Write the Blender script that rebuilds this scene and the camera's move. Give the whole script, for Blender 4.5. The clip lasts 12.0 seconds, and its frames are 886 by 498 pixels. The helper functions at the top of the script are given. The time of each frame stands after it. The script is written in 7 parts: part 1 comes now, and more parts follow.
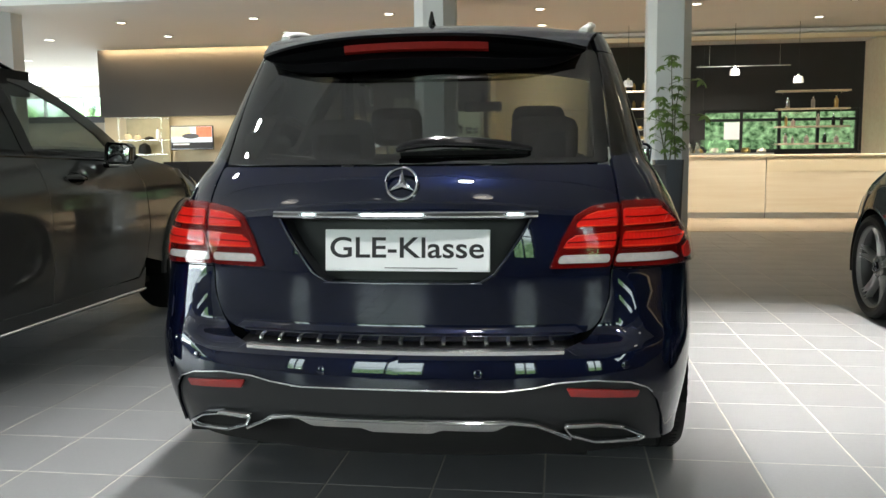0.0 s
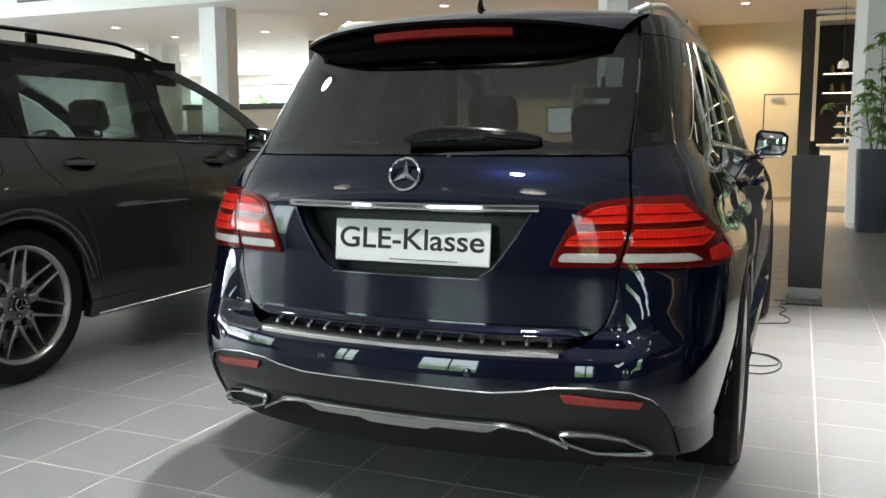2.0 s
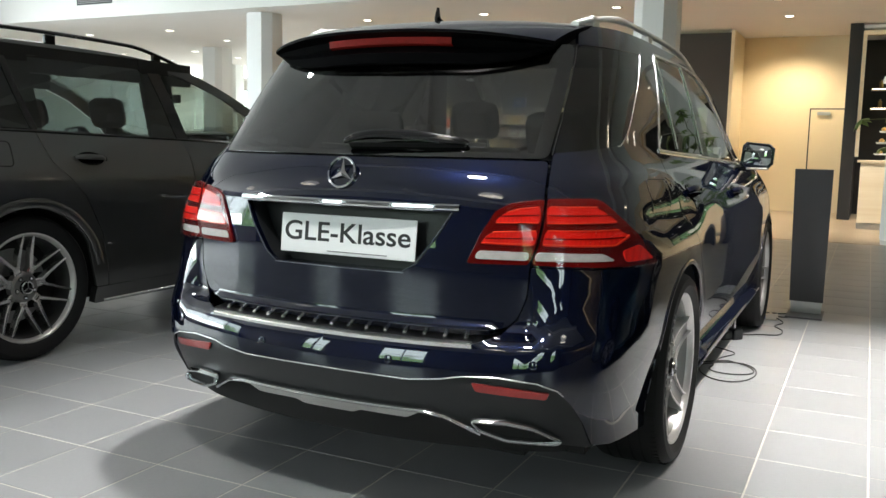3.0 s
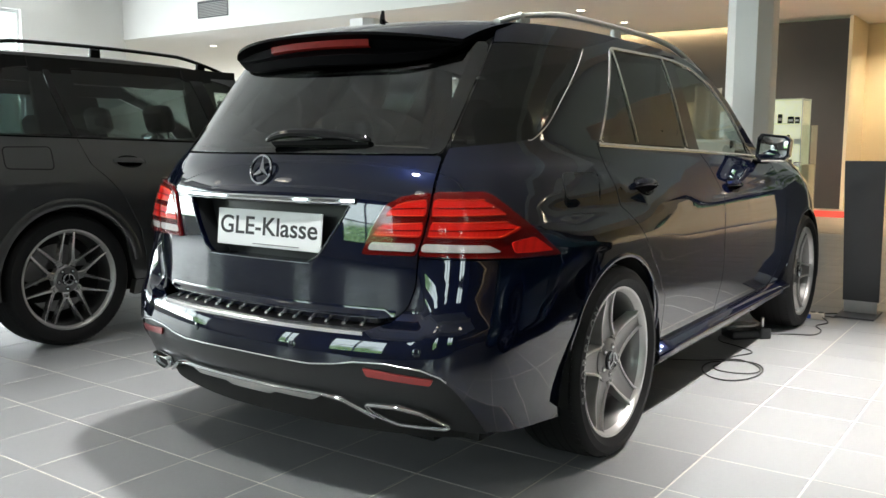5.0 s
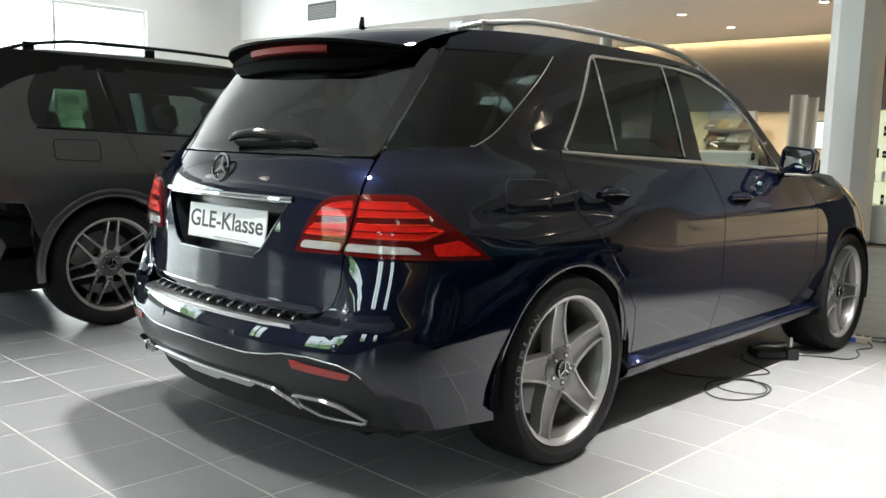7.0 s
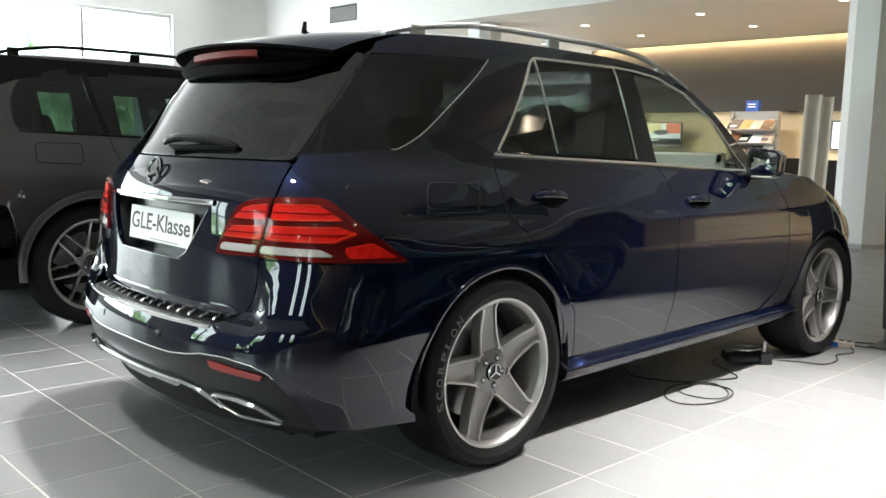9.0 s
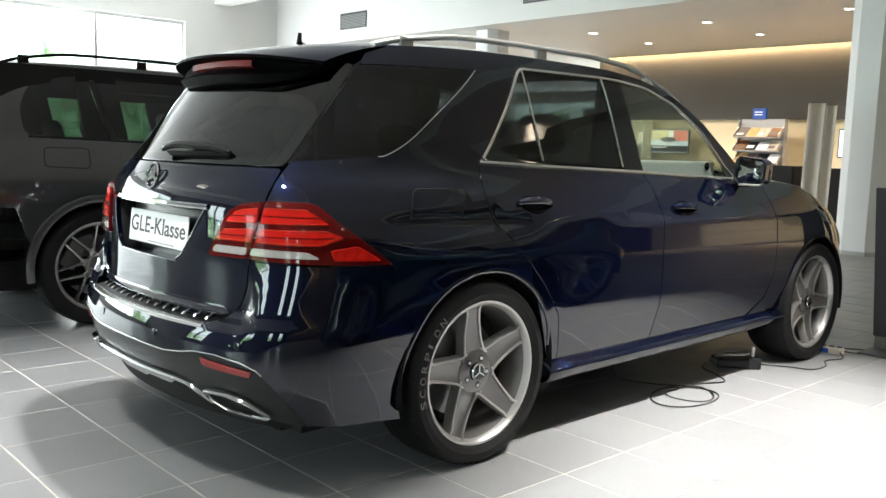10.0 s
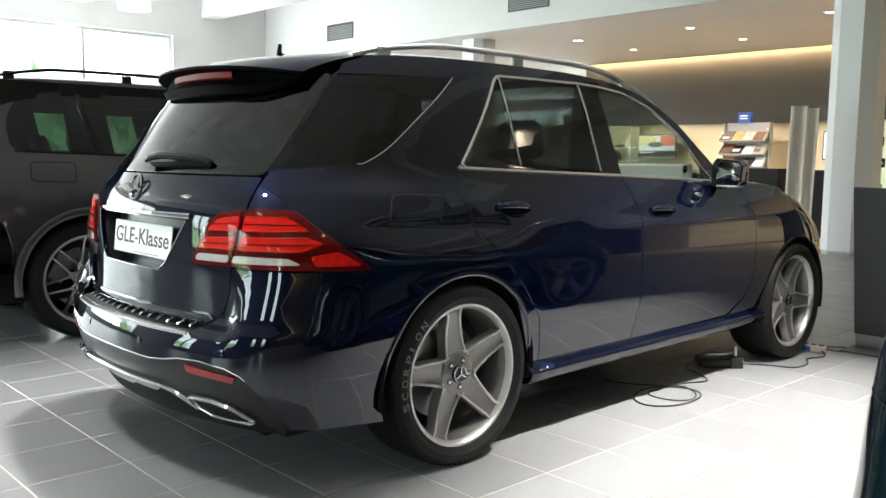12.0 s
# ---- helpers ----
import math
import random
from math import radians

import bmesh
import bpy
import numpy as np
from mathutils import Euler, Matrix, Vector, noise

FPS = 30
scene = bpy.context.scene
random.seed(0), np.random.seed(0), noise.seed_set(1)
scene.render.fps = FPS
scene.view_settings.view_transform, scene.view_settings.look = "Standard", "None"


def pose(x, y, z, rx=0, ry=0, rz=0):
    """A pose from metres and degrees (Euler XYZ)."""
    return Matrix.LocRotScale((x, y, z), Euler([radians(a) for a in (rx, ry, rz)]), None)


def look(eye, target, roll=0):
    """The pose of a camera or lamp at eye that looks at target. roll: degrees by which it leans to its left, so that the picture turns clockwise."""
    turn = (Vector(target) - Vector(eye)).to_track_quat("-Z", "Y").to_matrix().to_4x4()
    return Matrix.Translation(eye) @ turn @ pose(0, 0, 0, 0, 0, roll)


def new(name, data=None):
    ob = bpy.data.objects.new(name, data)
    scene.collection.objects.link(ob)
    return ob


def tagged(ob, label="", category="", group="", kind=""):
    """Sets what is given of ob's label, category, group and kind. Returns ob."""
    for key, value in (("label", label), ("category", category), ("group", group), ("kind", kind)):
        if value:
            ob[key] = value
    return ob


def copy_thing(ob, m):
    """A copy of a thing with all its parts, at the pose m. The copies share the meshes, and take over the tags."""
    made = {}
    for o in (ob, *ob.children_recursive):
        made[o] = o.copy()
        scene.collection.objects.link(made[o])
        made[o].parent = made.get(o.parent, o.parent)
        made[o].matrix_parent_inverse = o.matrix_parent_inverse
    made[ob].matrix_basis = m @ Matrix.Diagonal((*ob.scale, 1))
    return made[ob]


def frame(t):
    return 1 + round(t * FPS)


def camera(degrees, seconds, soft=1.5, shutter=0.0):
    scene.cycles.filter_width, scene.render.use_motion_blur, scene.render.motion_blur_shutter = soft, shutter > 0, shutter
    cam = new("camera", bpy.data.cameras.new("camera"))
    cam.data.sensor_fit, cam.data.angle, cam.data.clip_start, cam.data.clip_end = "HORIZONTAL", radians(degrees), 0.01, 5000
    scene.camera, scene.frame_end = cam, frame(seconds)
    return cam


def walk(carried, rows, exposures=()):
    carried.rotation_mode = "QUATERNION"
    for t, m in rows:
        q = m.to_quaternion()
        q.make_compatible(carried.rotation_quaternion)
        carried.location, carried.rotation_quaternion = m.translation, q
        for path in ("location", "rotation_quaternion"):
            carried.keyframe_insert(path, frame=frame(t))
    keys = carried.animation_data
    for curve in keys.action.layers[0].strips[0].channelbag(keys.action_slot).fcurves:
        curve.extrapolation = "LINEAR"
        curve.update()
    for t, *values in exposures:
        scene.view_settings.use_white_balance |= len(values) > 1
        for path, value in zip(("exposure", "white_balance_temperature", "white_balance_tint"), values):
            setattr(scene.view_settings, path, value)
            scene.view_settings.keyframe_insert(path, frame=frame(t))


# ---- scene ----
cam = camera(54.5, 12.0)
PATH = [
    (0, (0.489, -2.5, 1.205), (0.217, -0.531, 0.98), -0.6),
    (0.5, (0.695, -2.517, 1.214), (0.253, -0.591, 0.907), 0.6),
    (1, (0.832, -2.44, 1.207), (0.38, -0.529, 0.831), 0.4),
    (1.5, (0.97, -2.317, 1.217), (0.328, -0.444, 0.934), -0.3),
    (2, (1.112, -2.265, 1.217), (0.354, -0.432, 0.961), -0.2),
    (2.5, (1.354, -2.282, 1.225), (0.49, -0.495, 0.978), 1.1),
    (3, (1.546, -2.257, 1.205), (0.669, -0.476, 0.964), 1.2),
    (3.2, (1.615, -2.206, 1.203), (0.722, -0.435, 0.947), 1.7),
    (4.8, (2.216, -2.001, 1.202), (1.068, -0.381, 0.96), 0.2),
    (5, (2.272, -1.96, 1.202), (1.117, -0.346, 0.957), 0.1),
    (5.5, (2.371, -1.79, 1.191), (1.159, -0.226, 0.904), 0.7),
    (6, (2.474, -1.669, 1.202), (1.224, -0.127, 0.96), 0.7),
    (6.5, (2.613, -1.627, 1.204), (1.303, -0.134, 0.967), 0.5),
    (6.7, (2.71, -1.618, 1.211), (1.362, -0.161, 0.97), 1.2),
    (8.3, (2.937, -1.429, 1.237), (1.528, -0.032, 0.988), 2.0),
    (8.5, (2.98, -1.381, 1.244), (1.564, 0.009, 0.995), 1.6),
    (9, (3.113, -1.321, 1.239), (1.673, 0.045, 0.994), 1.5),
    (9.5, (3.203, -1.318, 1.243), (1.753, 0.037, 0.997), 1.6),
    (10, (3.27, -1.327, 1.25), (1.809, 0.019, 1.017), 1.8),
    (10.5, (3.315, -1.331, 1.236), (1.846, 0.011, 1.027), 1.0),
    (11, (3.327, -1.336, 1.235), (1.852, -0.002, 1.026), 0.8),
    (11.5, (3.341, -1.335, 1.239), (1.885, 0.022, 1.04), 0.7),
    (12, (3.349, -1.331, 1.239), (1.898, 0.028, 1.028), 0.8),
]
walk(cam, [(t, look(eye, target, roll)) for t, eye, target, roll in PATH], [(0, -0.10), (2, -0.06), (4, 0.05), (6, 0.18), (8, 0.22), (12, 0.22)])

# ---- world, sun, large lights, exposure
scene.view_settings.exposure = 0.0
world = bpy.data.worlds.new("sky")
scene.world = world
world.use_nodes = True
wn = world.node_tree.nodes
sky = wn.new("ShaderNodeTexSky")
sky.sky_type, sky.sun_disc, sky.sun_elevation, sky.sun_rotation = "NISHITA", False, radians(48), radians(200)
world.node_tree.links.new(sky.outputs[0], wn["Background"].inputs[0])
wn["Background"].inputs[1].default_value = 0.1


def lamp(name, kind, m, watts, colour, size=0.1, size_y=None, cone=None, blend=0.5):
    data = bpy.data.lights.new(name, kind)
    data.energy, data.color = watts, colour
    if kind == "AREA":
        data.shape = "RECTANGLE"
        data.size, data.size_y = size, size_y or size
    else:
        data.shadow_soft_size = size
    if cone:
        data.spot_size, data.spot_blend = radians(cone), blend
    ob = new(name, data)
    ob.matrix_world = m
    return ob


WARM, NEUTRAL, DAY = (1.0, 0.92, 0.80), (1.0, 0.985, 0.955), (0.88, 0.95, 1.0)
# daylight that comes in through the glazed west and north-west fronts
lamp("daylight_west", "AREA", look((-15.2, 0.0, 2.4), (0, 0, 2.7)), 370, (0.86, 0.94, 1.0), 15, 2.6)
# second lamp at the west window, tilted up and added to brighten the ceiling
lamp("daylight_from_ground", "AREA", look((-15.15, 0.0, 1.7), (-9, 0, 4.7)), 950, (0.92, 0.97, 1.0), 15, 1.2)
lamp("daylight_north_west", "AREA", look((-16.0, 24.2, 2.2), (-12, 10, 1.5)), 1200, DAY, 11, 2.6)
# ceiling spotlights of the high hall
lamp("spot_floor", "SPOT", look((2.7, 2.9, 4.6), (2.0, 2.55, 0)), 3700, (1.0, 0.955, 0.905), 0.08, cone=52, blend=1.0)
lamp("spot_flank", "SPOT", look((3.3, 0.9, 4.6), (2.1, 2.3, 0)), 170, NEUTRAL, 0.12, cone=62, blend=0.9)
lamp("spot_roof", "SPOT", look((-0.28, 1.5, 4.6), (-0.15, 0.6, 0)), 1150, NEUTRAL, 0.10, cone=62, blend=0.8)
lamp("spot_tail", "SPOT", look((0.3, -1.6, 4.4), (0.25, -0.5, 0)), 620, NEUTRAL, 0.12, cone=62, blend=0.8)
lamp("spot_grey_car", "SPOT", look((-4.05, 0.9, 4.6), (-2.5, 1.1, 0)), 210, NEUTRAL, 0.09, cone=84, blend=0.8)
# added fill spots without fittings, for the hall's general brightness
for x, y in ((-6.0, -5.5), (-1.8, -5.2), (2.4, -5.4), (6.4, -5.0), (5.9, 0.6), (6.2, 4.6), (6.0, 8.2), (-5.6, 6.2), (-11.2, 6.4), (-1.7, 6.6)):
    lamp("hall_lamp", "SPOT", look((x, y, 4.6), (x, y, 0)), 55 if y < -4 else 700 if x < -9 else 95 if x > 5 else 130 if x > -2 else 40, NEUTRAL if x < 5 else (1.0, 0.84, 0.62), 0.10, cone=120, blend=0.9)
lamp("east_cove", "AREA", look((9.35, 1.0, 2.5), (9.6, 1.0, 2.1)), 70, (1.0, 0.72, 0.40), 14, 0.06)
# recessed downlights of the low ceiling
for gx in (-7.1, -4.7, -2.35, 0.13, 2.6, 5.0, 7.3):
    lamp("downlight_lamp", "SPOT", look((gx, 11.95, 3.44), (gx, 12.9 if gx > 0 else 13.9, 0)), 440 if gx > 0 else 560, WARM, 0.12, cone=100, blend=0.9)
# cove along the top of the dark wall, bar and service wall
lamp("cove", "AREA", look((-5.87, 15.06, 3.43), (-5.87, 15.15, 3.15)), 130, (1.0, 0.72, 0.38), 6.85, 0.05)
lamp("bar_light", "SPOT", look((3.9, 13.7, 3.4), (3.9, 14.4, 0.6)), 850, WARM, 0.1, cone=120, blend=0.9)
lamp("service_light", "SPOT", look((0.1, 15.5, 3.4), (0.1, 16.2, 0.4)), 260, (1.0, 0.84, 0.6), 0.1, cone=130, blend=0.9)
lamp("niche_light", "AREA", look((-7.7, 14.5, 1.95), (-7.7, 15.1, 1.2)), 6, (1.0, 0.80, 0.52), 1.9, 0.05)

# ---- materials
def material(name, base, rough=0.5, metal=0.0, coat=0.0, vary=0.0, scale=6.0, fine=0.0, bump=0.0, bump_scale=90.0, emit=0.0, per_object=0.0, rough_vary=0.0, spec=0.5):
    m = bpy.data.materials.new(name)
    m.use_nodes = True
    nt = m.node_tree
    b = nt.nodes["Principled BSDF"]
    b.inputs["Base Color"].default_value = (*base, 1)
    b.inputs["Roughness"].default_value = rough
    b.inputs["Metallic"].default_value = metal
    b.inputs["Coat Weight"].default_value = coat
    b.inputs["Specular IOR Level"].default_value = spec
    b.inputs["Coat Roughness"].default_value = 0.03
    if emit:
        b.inputs["Emission Color"].default_value = (*base, 1)
        b.inputs["Emission Strength"].default_value = emit
    co = nt.nodes.new("ShaderNodeTexCoord")
    last = None
    if vary or fine or per_object:
        mix = nt.nodes.new("ShaderNodeMix")
        mix.data_type, mix.blend_type = "RGBA", "MIX"
        mix.inputs["A"].default_value = (*[c * (1 - vary - fine) for c in base], 1)
        mix.inputs["B"].default_value = (*[min(1, c * (1 + vary + fine)) for c in base], 1)
        n1 = nt.nodes.new("ShaderNodeTexNoise")
        n1.inputs["Scale"].default_value, n1.inputs["Detail"].default_value = scale, 5
        nt.links.new(co.outputs["Object"], n1.inputs["Vector"])
        n2 = nt.nodes.new("ShaderNodeTexNoise")
        n2.inputs["Scale"].default_value, n2.inputs["Detail"].default_value = bump_scale, 3
        nt.links.new(co.outputs["Object"], n2.inputs["Vector"])
        ma = nt.nodes.new("ShaderNodeMath")
        ma.operation = "MULTIPLY_ADD"
        nt.links.new(n2.outputs[0], ma.inputs[0])
        ma.inputs[1].default_value = fine / max(1e-6, vary + fine)
        mb = nt.nodes.new("ShaderNodeMath")
        mb.operation = "MULTIPLY"
        nt.links.new(n1.outputs[0], mb.inputs[0])
        mb.inputs[1].default_value = vary / max(1e-6, vary + fine)
        nt.links.new(mb.outputs[0], ma.inputs[2])
        last = ma.outputs[0]
        if per_object:
            info = nt.nodes.new("ShaderNodeObjectInfo")
            mo = nt.nodes.new("ShaderNodeMath")
            mo.operation = "MULTIPLY_ADD"
            nt.links.new(info.outputs["Random"], mo.inputs[0])
            mo.inputs[1].default_value = per_object
            nt.links.new(last, mo.inputs[2])
            sub = nt.nodes.new("ShaderNodeMath")
            sub.operation = "SUBTRACT"
            nt.links.new(mo.outputs[0], sub.inputs[0])
            sub.inputs[1].default_value = per_object / 2
            last = sub.outputs[0]
        nt.links.new(last, mix.inputs["Factor"])
        nt.links.new(mix.outputs["Result"], b.inputs["Base Color"])
        if rough_vary:
            mr = nt.nodes.new("ShaderNodeMapRange")
            nt.links.new(n1.outputs[0], mr.inputs[0])
            mr.inputs[1].default_value, mr.inputs[2].default_value = 0.3, 0.7
            mr.inputs[3].default_value, mr.inputs[4].default_value = rough - rough_vary, rough + rough_vary
            nt.links.new(mr.outputs[0], b.inputs["Roughness"])
    if bump:
        nb = nt.nodes.new("ShaderNodeTexNoise")
        nb.inputs["Scale"].default_value, nb.inputs["Detail"].default_value = bump_scale, 4
        nt.links.new(co.outputs["Object"], nb.inputs["Vector"])
        bp = nt.nodes.new("ShaderNodeBump")
        bp.inputs["Strength"].default_value, bp.inputs["Distance"].default_value = bump, 0.002
        nt.links.new(nb.outputs[0], bp.inputs["Height"])
        nt.links.new(bp.outputs[0], b.inputs["Normal"])
    return m


def glass(name, tint, ior=1.5, rough=0.0):
    """Thin sheet: what passes is tinted, what is thrown back is sharp."""
    m = bpy.data.materials.new(name)
    m.use_nodes = True
    nt = m.node_tree
    nt.nodes.remove(nt.nodes["Principled BSDF"])
    t, g = nt.nodes.new("ShaderNodeBsdfTransparent"), nt.nodes.new("ShaderNodeBsdfGlossy")
    t.inputs[0].default_value = (*tint, 1)
    g.inputs["Roughness"].default_value = rough
    lw, pw, ad, mix = (nt.nodes.new(k) for k in ("ShaderNodeLayerWeight", "ShaderNodeMath", "ShaderNodeMath", "ShaderNodeMixShader"))
    pw.operation, ad.operation, ad.use_clamp = "POWER", "MULTIPLY_ADD", True
    lw.inputs[0].default_value = 0.5
    nt.links.new(lw.outputs["Facing"], pw.inputs[0])
    pw.inputs[1].default_value = 4.5
    nt.links.new(pw.outputs[0], ad.inputs[0])
    f0 = 2 * ((ior - 1) / (ior + 1)) ** 2
    ad.inputs[1].default_value, ad.inputs[2].default_value = 0.9 - f0, f0
    nt.links.new(ad.outputs[0], mix.inputs[0])
    nt.links.new(t.outputs[0], mix.inputs[1])
    nt.links.new(g.outputs[0], mix.inputs[2])
    nt.links.new(mix.outputs[0], nt.nodes["Material Output"].inputs[0])
    return m


def wood(name, light, dark, rough=0.4, along="X", scale=3.0):
    m = bpy.data.materials.new(name)
    m.use_nodes = True
    nt = m.node_tree
    b = nt.nodes["Principled BSDF"]
    b.inputs["Roughness"].default_value = rough
    co, mp, nz, cr = (nt.nodes.new(k) for k in ("ShaderNodeTexCoord", "ShaderNodeMapping", "ShaderNodeTexNoise", "ShaderNodeValToRGB"))
    mp.inputs["Scale"].default_value = [0.12 * scale if a == along else 2.2 * scale for a in "XYZ"]
    nz.inputs["Scale"].default_value, nz.inputs["Detail"].default_value, nz.inputs["Distortion"].default_value = 2.5, 7, 0.6
    cr.color_ramp.elements[0].color, cr.color_ramp.elements[1].color = (*dark, 1), (*light, 1)
    cr.color_ramp.elements[0].position, cr.color_ramp.elements[1].position = 0.3, 0.7
    nt.links.new(co.outputs["Object"], mp.inputs[0])
    nt.links.new(mp.outputs[0], nz.inputs["Vector"])
    nt.links.new(nz.outputs[0], cr.inputs[0])
    nt.links.new(cr.outputs[0], b.inputs["Base Color"])
    return m


def outdoors(name, power, paving=-9.0, leaf_scale=2.2):
    """Far trees under a bright sky, seen only through the glazing."""
    m = bpy.data.materials.new(name)
    m.use_nodes = True
    nt = m.node_tree
    nt.nodes.remove(nt.nodes["Principled BSDF"])
    co, sep = nt.nodes.new("ShaderNodeTexCoord"), nt.nodes.new("ShaderNodeSeparateXYZ")
    nt.links.new(co.outputs["Object"], sep.inputs[0])
    big, leaf = nt.nodes.new("ShaderNodeTexNoise"), nt.nodes.new("ShaderNodeTexNoise")
    big.inputs["Scale"].default_value, big.inputs["Detail"].default_value = 0.35, 4
    leaf.inputs["Scale"].default_value, leaf.inputs["Detail"].default_value = leaf_scale, 8
    for n in (big, leaf):
        nt.links.new(co.outputs["Object"], n.inputs["Vector"])
    crown = nt.nodes.new("ShaderNodeMath")
    crown.operation = "MULTIPLY_ADD"
    nt.links.new(big.outputs[0], crown.inputs[0])
    crown.inputs[1].default_value = -9.0
    nt.links.new(sep.outputs["Z"], crown.inputs[2])
    step = nt.nodes.new("ShaderNodeMapRange")
    nt.links.new(crown.outputs[0], step.inputs[0])
    step.inputs[1].default_value, step.inputs[2].default_value = -1.2, 0.6
    ramp = nt.nodes.new("ShaderNodeValToRGB")
    ramp.color_ramp.elements[0].color, ramp.color_ramp.elements[1].color = (0.012, 0.05, 0.012, 1), (0.42, 0.66, 0.34, 1)
    ramp.color_ramp.elements[0].position, ramp.color_ramp.elements[1].position = 0.35, 0.68
    nt.links.new(leaf.outputs[0], ramp.inputs[0])
    mix = nt.nodes.new("ShaderNodeMix")
    mix.data_type = "RGBA"
    nt.links.new(step.outputs[0], mix.inputs["Factor"])
    nt.links.new(ramp.outputs[0], mix.inputs["A"])
    mix.inputs["B"].default_value = (0.85, 0.95, 1.0, 1)
    em = nt.nodes.new("ShaderNodeEmission")
    # sunlit paving in front of the trees
    near, mix2 = nt.nodes.new("ShaderNodeMapRange"), nt.nodes.new("ShaderNodeMix")
    nt.links.new(sep.outputs["Z"], near.inputs[0])
    near.inputs[1].default_value, near.inputs[2].default_value = paving, paving + 0.25
    mix2.data_type = "RGBA"
    nt.links.new(near.outputs[0], mix2.inputs["Factor"])
    mix2.inputs["A"].default_value = (0.80, 0.88, 0.92, 1)
    nt.links.new(mix.outputs["Result"], mix2.inputs["B"])
    em.inputs[1].default_value = power
    nt.links.new(mix2.outputs["Result"], em.inputs[0])
    nt.links.new(em.outputs[0], nt.nodes["Material Output"].inputs[0])
    return m


TILE = material("grey_stone_tile", (0.232, 0.240, 0.245), 0.34, vary=0.10, scale=2.3, fine=0.06, bump=0.10, bump_scale=70, per_object=0.26, rough_vary=0.05)
GROUT = material("pale_grout", (0.56, 0.535, 0.48), 0.9, vary=0.2, scale=9, fine=0.1)
WHITE = material("white_plaster", (0.80, 0.80, 0.78), 0.7, vary=0.03, scale=1.2, fine=0.02, bump=0.05, bump_scale=160)
CEIL = material("white_ceiling_paint", (0.82, 0.81, 0.79), 0.8, vary=0.03, scale=0.7)
COLUMN = material("white_column_paint", (0.80, 0.81, 0.81), 0.45, vary=0.03, scale=2, bump=0.04, bump_scale=120)
DARKWALL = material("charcoal_wall_panel", (0.038, 0.034, 0.030), 0.6, vary=0.10, scale=1.5, fine=0.08, bump=0.05)
HALL_WALL = material("dark_grey_hall_wall", (0.13, 0.126, 0.12), 0.7, vary=0.06, scale=1.2, fine=0.03, bump=0.05, bump_scale=140)
EAST_WALL = material("dark_brown_wall_paint", (0.045, 0.038, 0.031), 0.7, vary=0.06, scale=1.2, fine=0.03, bump=0.05, bump_scale=140)
BLACK_MATT = material("black_matt_laminate", (0.007, 0.007, 0.0075), 0.65, spec=0.15, vary=0.12, scale=5)
BLACK = material("black_satin_panel", (0.018, 0.018, 0.019), 0.45, vary=0.12, scale=5)
CREAM = material("cream_wall_paint", (0.78, 0.66, 0.445), 0.65, vary=0.03, scale=1.5, fine=0.02, bump=0.04, bump_scale=140)
MAPLE = wood("pale_maple_veneer", (0.88, 0.77, 0.58), (0.80, 0.67, 0.47), 0.42, "X", 2.2)
OAKFLOOR = wood("oak_plank", (0.42, 0.335, 0.235), (0.31, 0.24, 0.16), 0.35, "X", 3.0)
ALU = material("brushed_aluminium", (0.60, 0.60, 0.60), 0.35, metal=1.0, vary=0.06, scale=12)
CHROME = material("chrome", (0.66, 0.67, 0.68), 0.06, metal=1.0, vary=0.02, scale=8)
SATIN = material("satin_chrome", (0.90, 0.90, 0.89), 0.24, metal=1.0, vary=0.03, scale=14)
PAINT = material("midnight_blue_car_paint", (0.0021, 0.0042, 0.0175), 0.30, metal=0.50, spec=0.0, coat=1.0, vary=0.05, scale=1.5, fine=0.25, bump_scale=900)
PAINT.node_tree.nodes["Principled BSDF"].inputs["Coat IOR"].default_value = 1.75
GREY_PAINT = material("selenite_grey_car_paint", (0.090, 0.091, 0.091), 0.40, metal=0.88, spec=0.0, coat=1.0, vary=0.04, scale=1.5, fine=0.20, bump_scale=900)
GREY_PAINT.node_tree.nodes["Principled BSDF"].inputs["Coat IOR"].default_value = 1.7
# flakes under the clear coat lose their gloss at a grazing angle
PAINT.node_tree.nodes["Principled BSDF"].inputs["Specular Tint"].default_value = (0.05, 0.07, 0.16, 1)
GREY_PAINT.node_tree.nodes["Principled BSDF"].inputs["Specular Tint"].default_value = (0.08, 0.08, 0.08, 1)
TEAL_PAINT = material("dark_teal_car_paint", (0.006, 0.020, 0.026), 0.38, metal=0.3, spec=0.0, coat=1.0, vary=0.05, scale=1.5, fine=0.2, bump_scale=900)
GLOSS_BLACK = material("gloss_black_trim", (0.005, 0.005, 0.006), 0.10, coat=0.0, vary=0.1, scale=6)
PLASTIC = material("matt_black_plastic", (0.014, 0.0155, 0.017), 0.36, spec=0.42, vary=0.10, scale=8, fine=0.08, bump=0.15, bump_scale=500)
VOID = material("black_underseal", (0.004, 0.004, 0.004), 0.9, vary=0.2, scale=6)
CLOTH = material("black_leather", (0.009, 0.009, 0.009), 0.55, spec=0.3, vary=0.15, scale=8, bump=0.15, bump_scale=220)
RUBBER = material("tyre_rubber", (0.008, 0.008, 0.0085), 0.60, spec=0.25, vary=0.12, scale=14, fine=0.1, bump=0.2, bump_scale=160)
RUBBER_LETTER = material("tyre_raised_letter", (0.16, 0.16, 0.155), 0.6, vary=0.1, scale=10)
RIM = material("titanium_grey_wheel_paint", (0.19, 0.187, 0.183), 0.36, metal=0.6, coat=0.5, vary=0.05, scale=9)
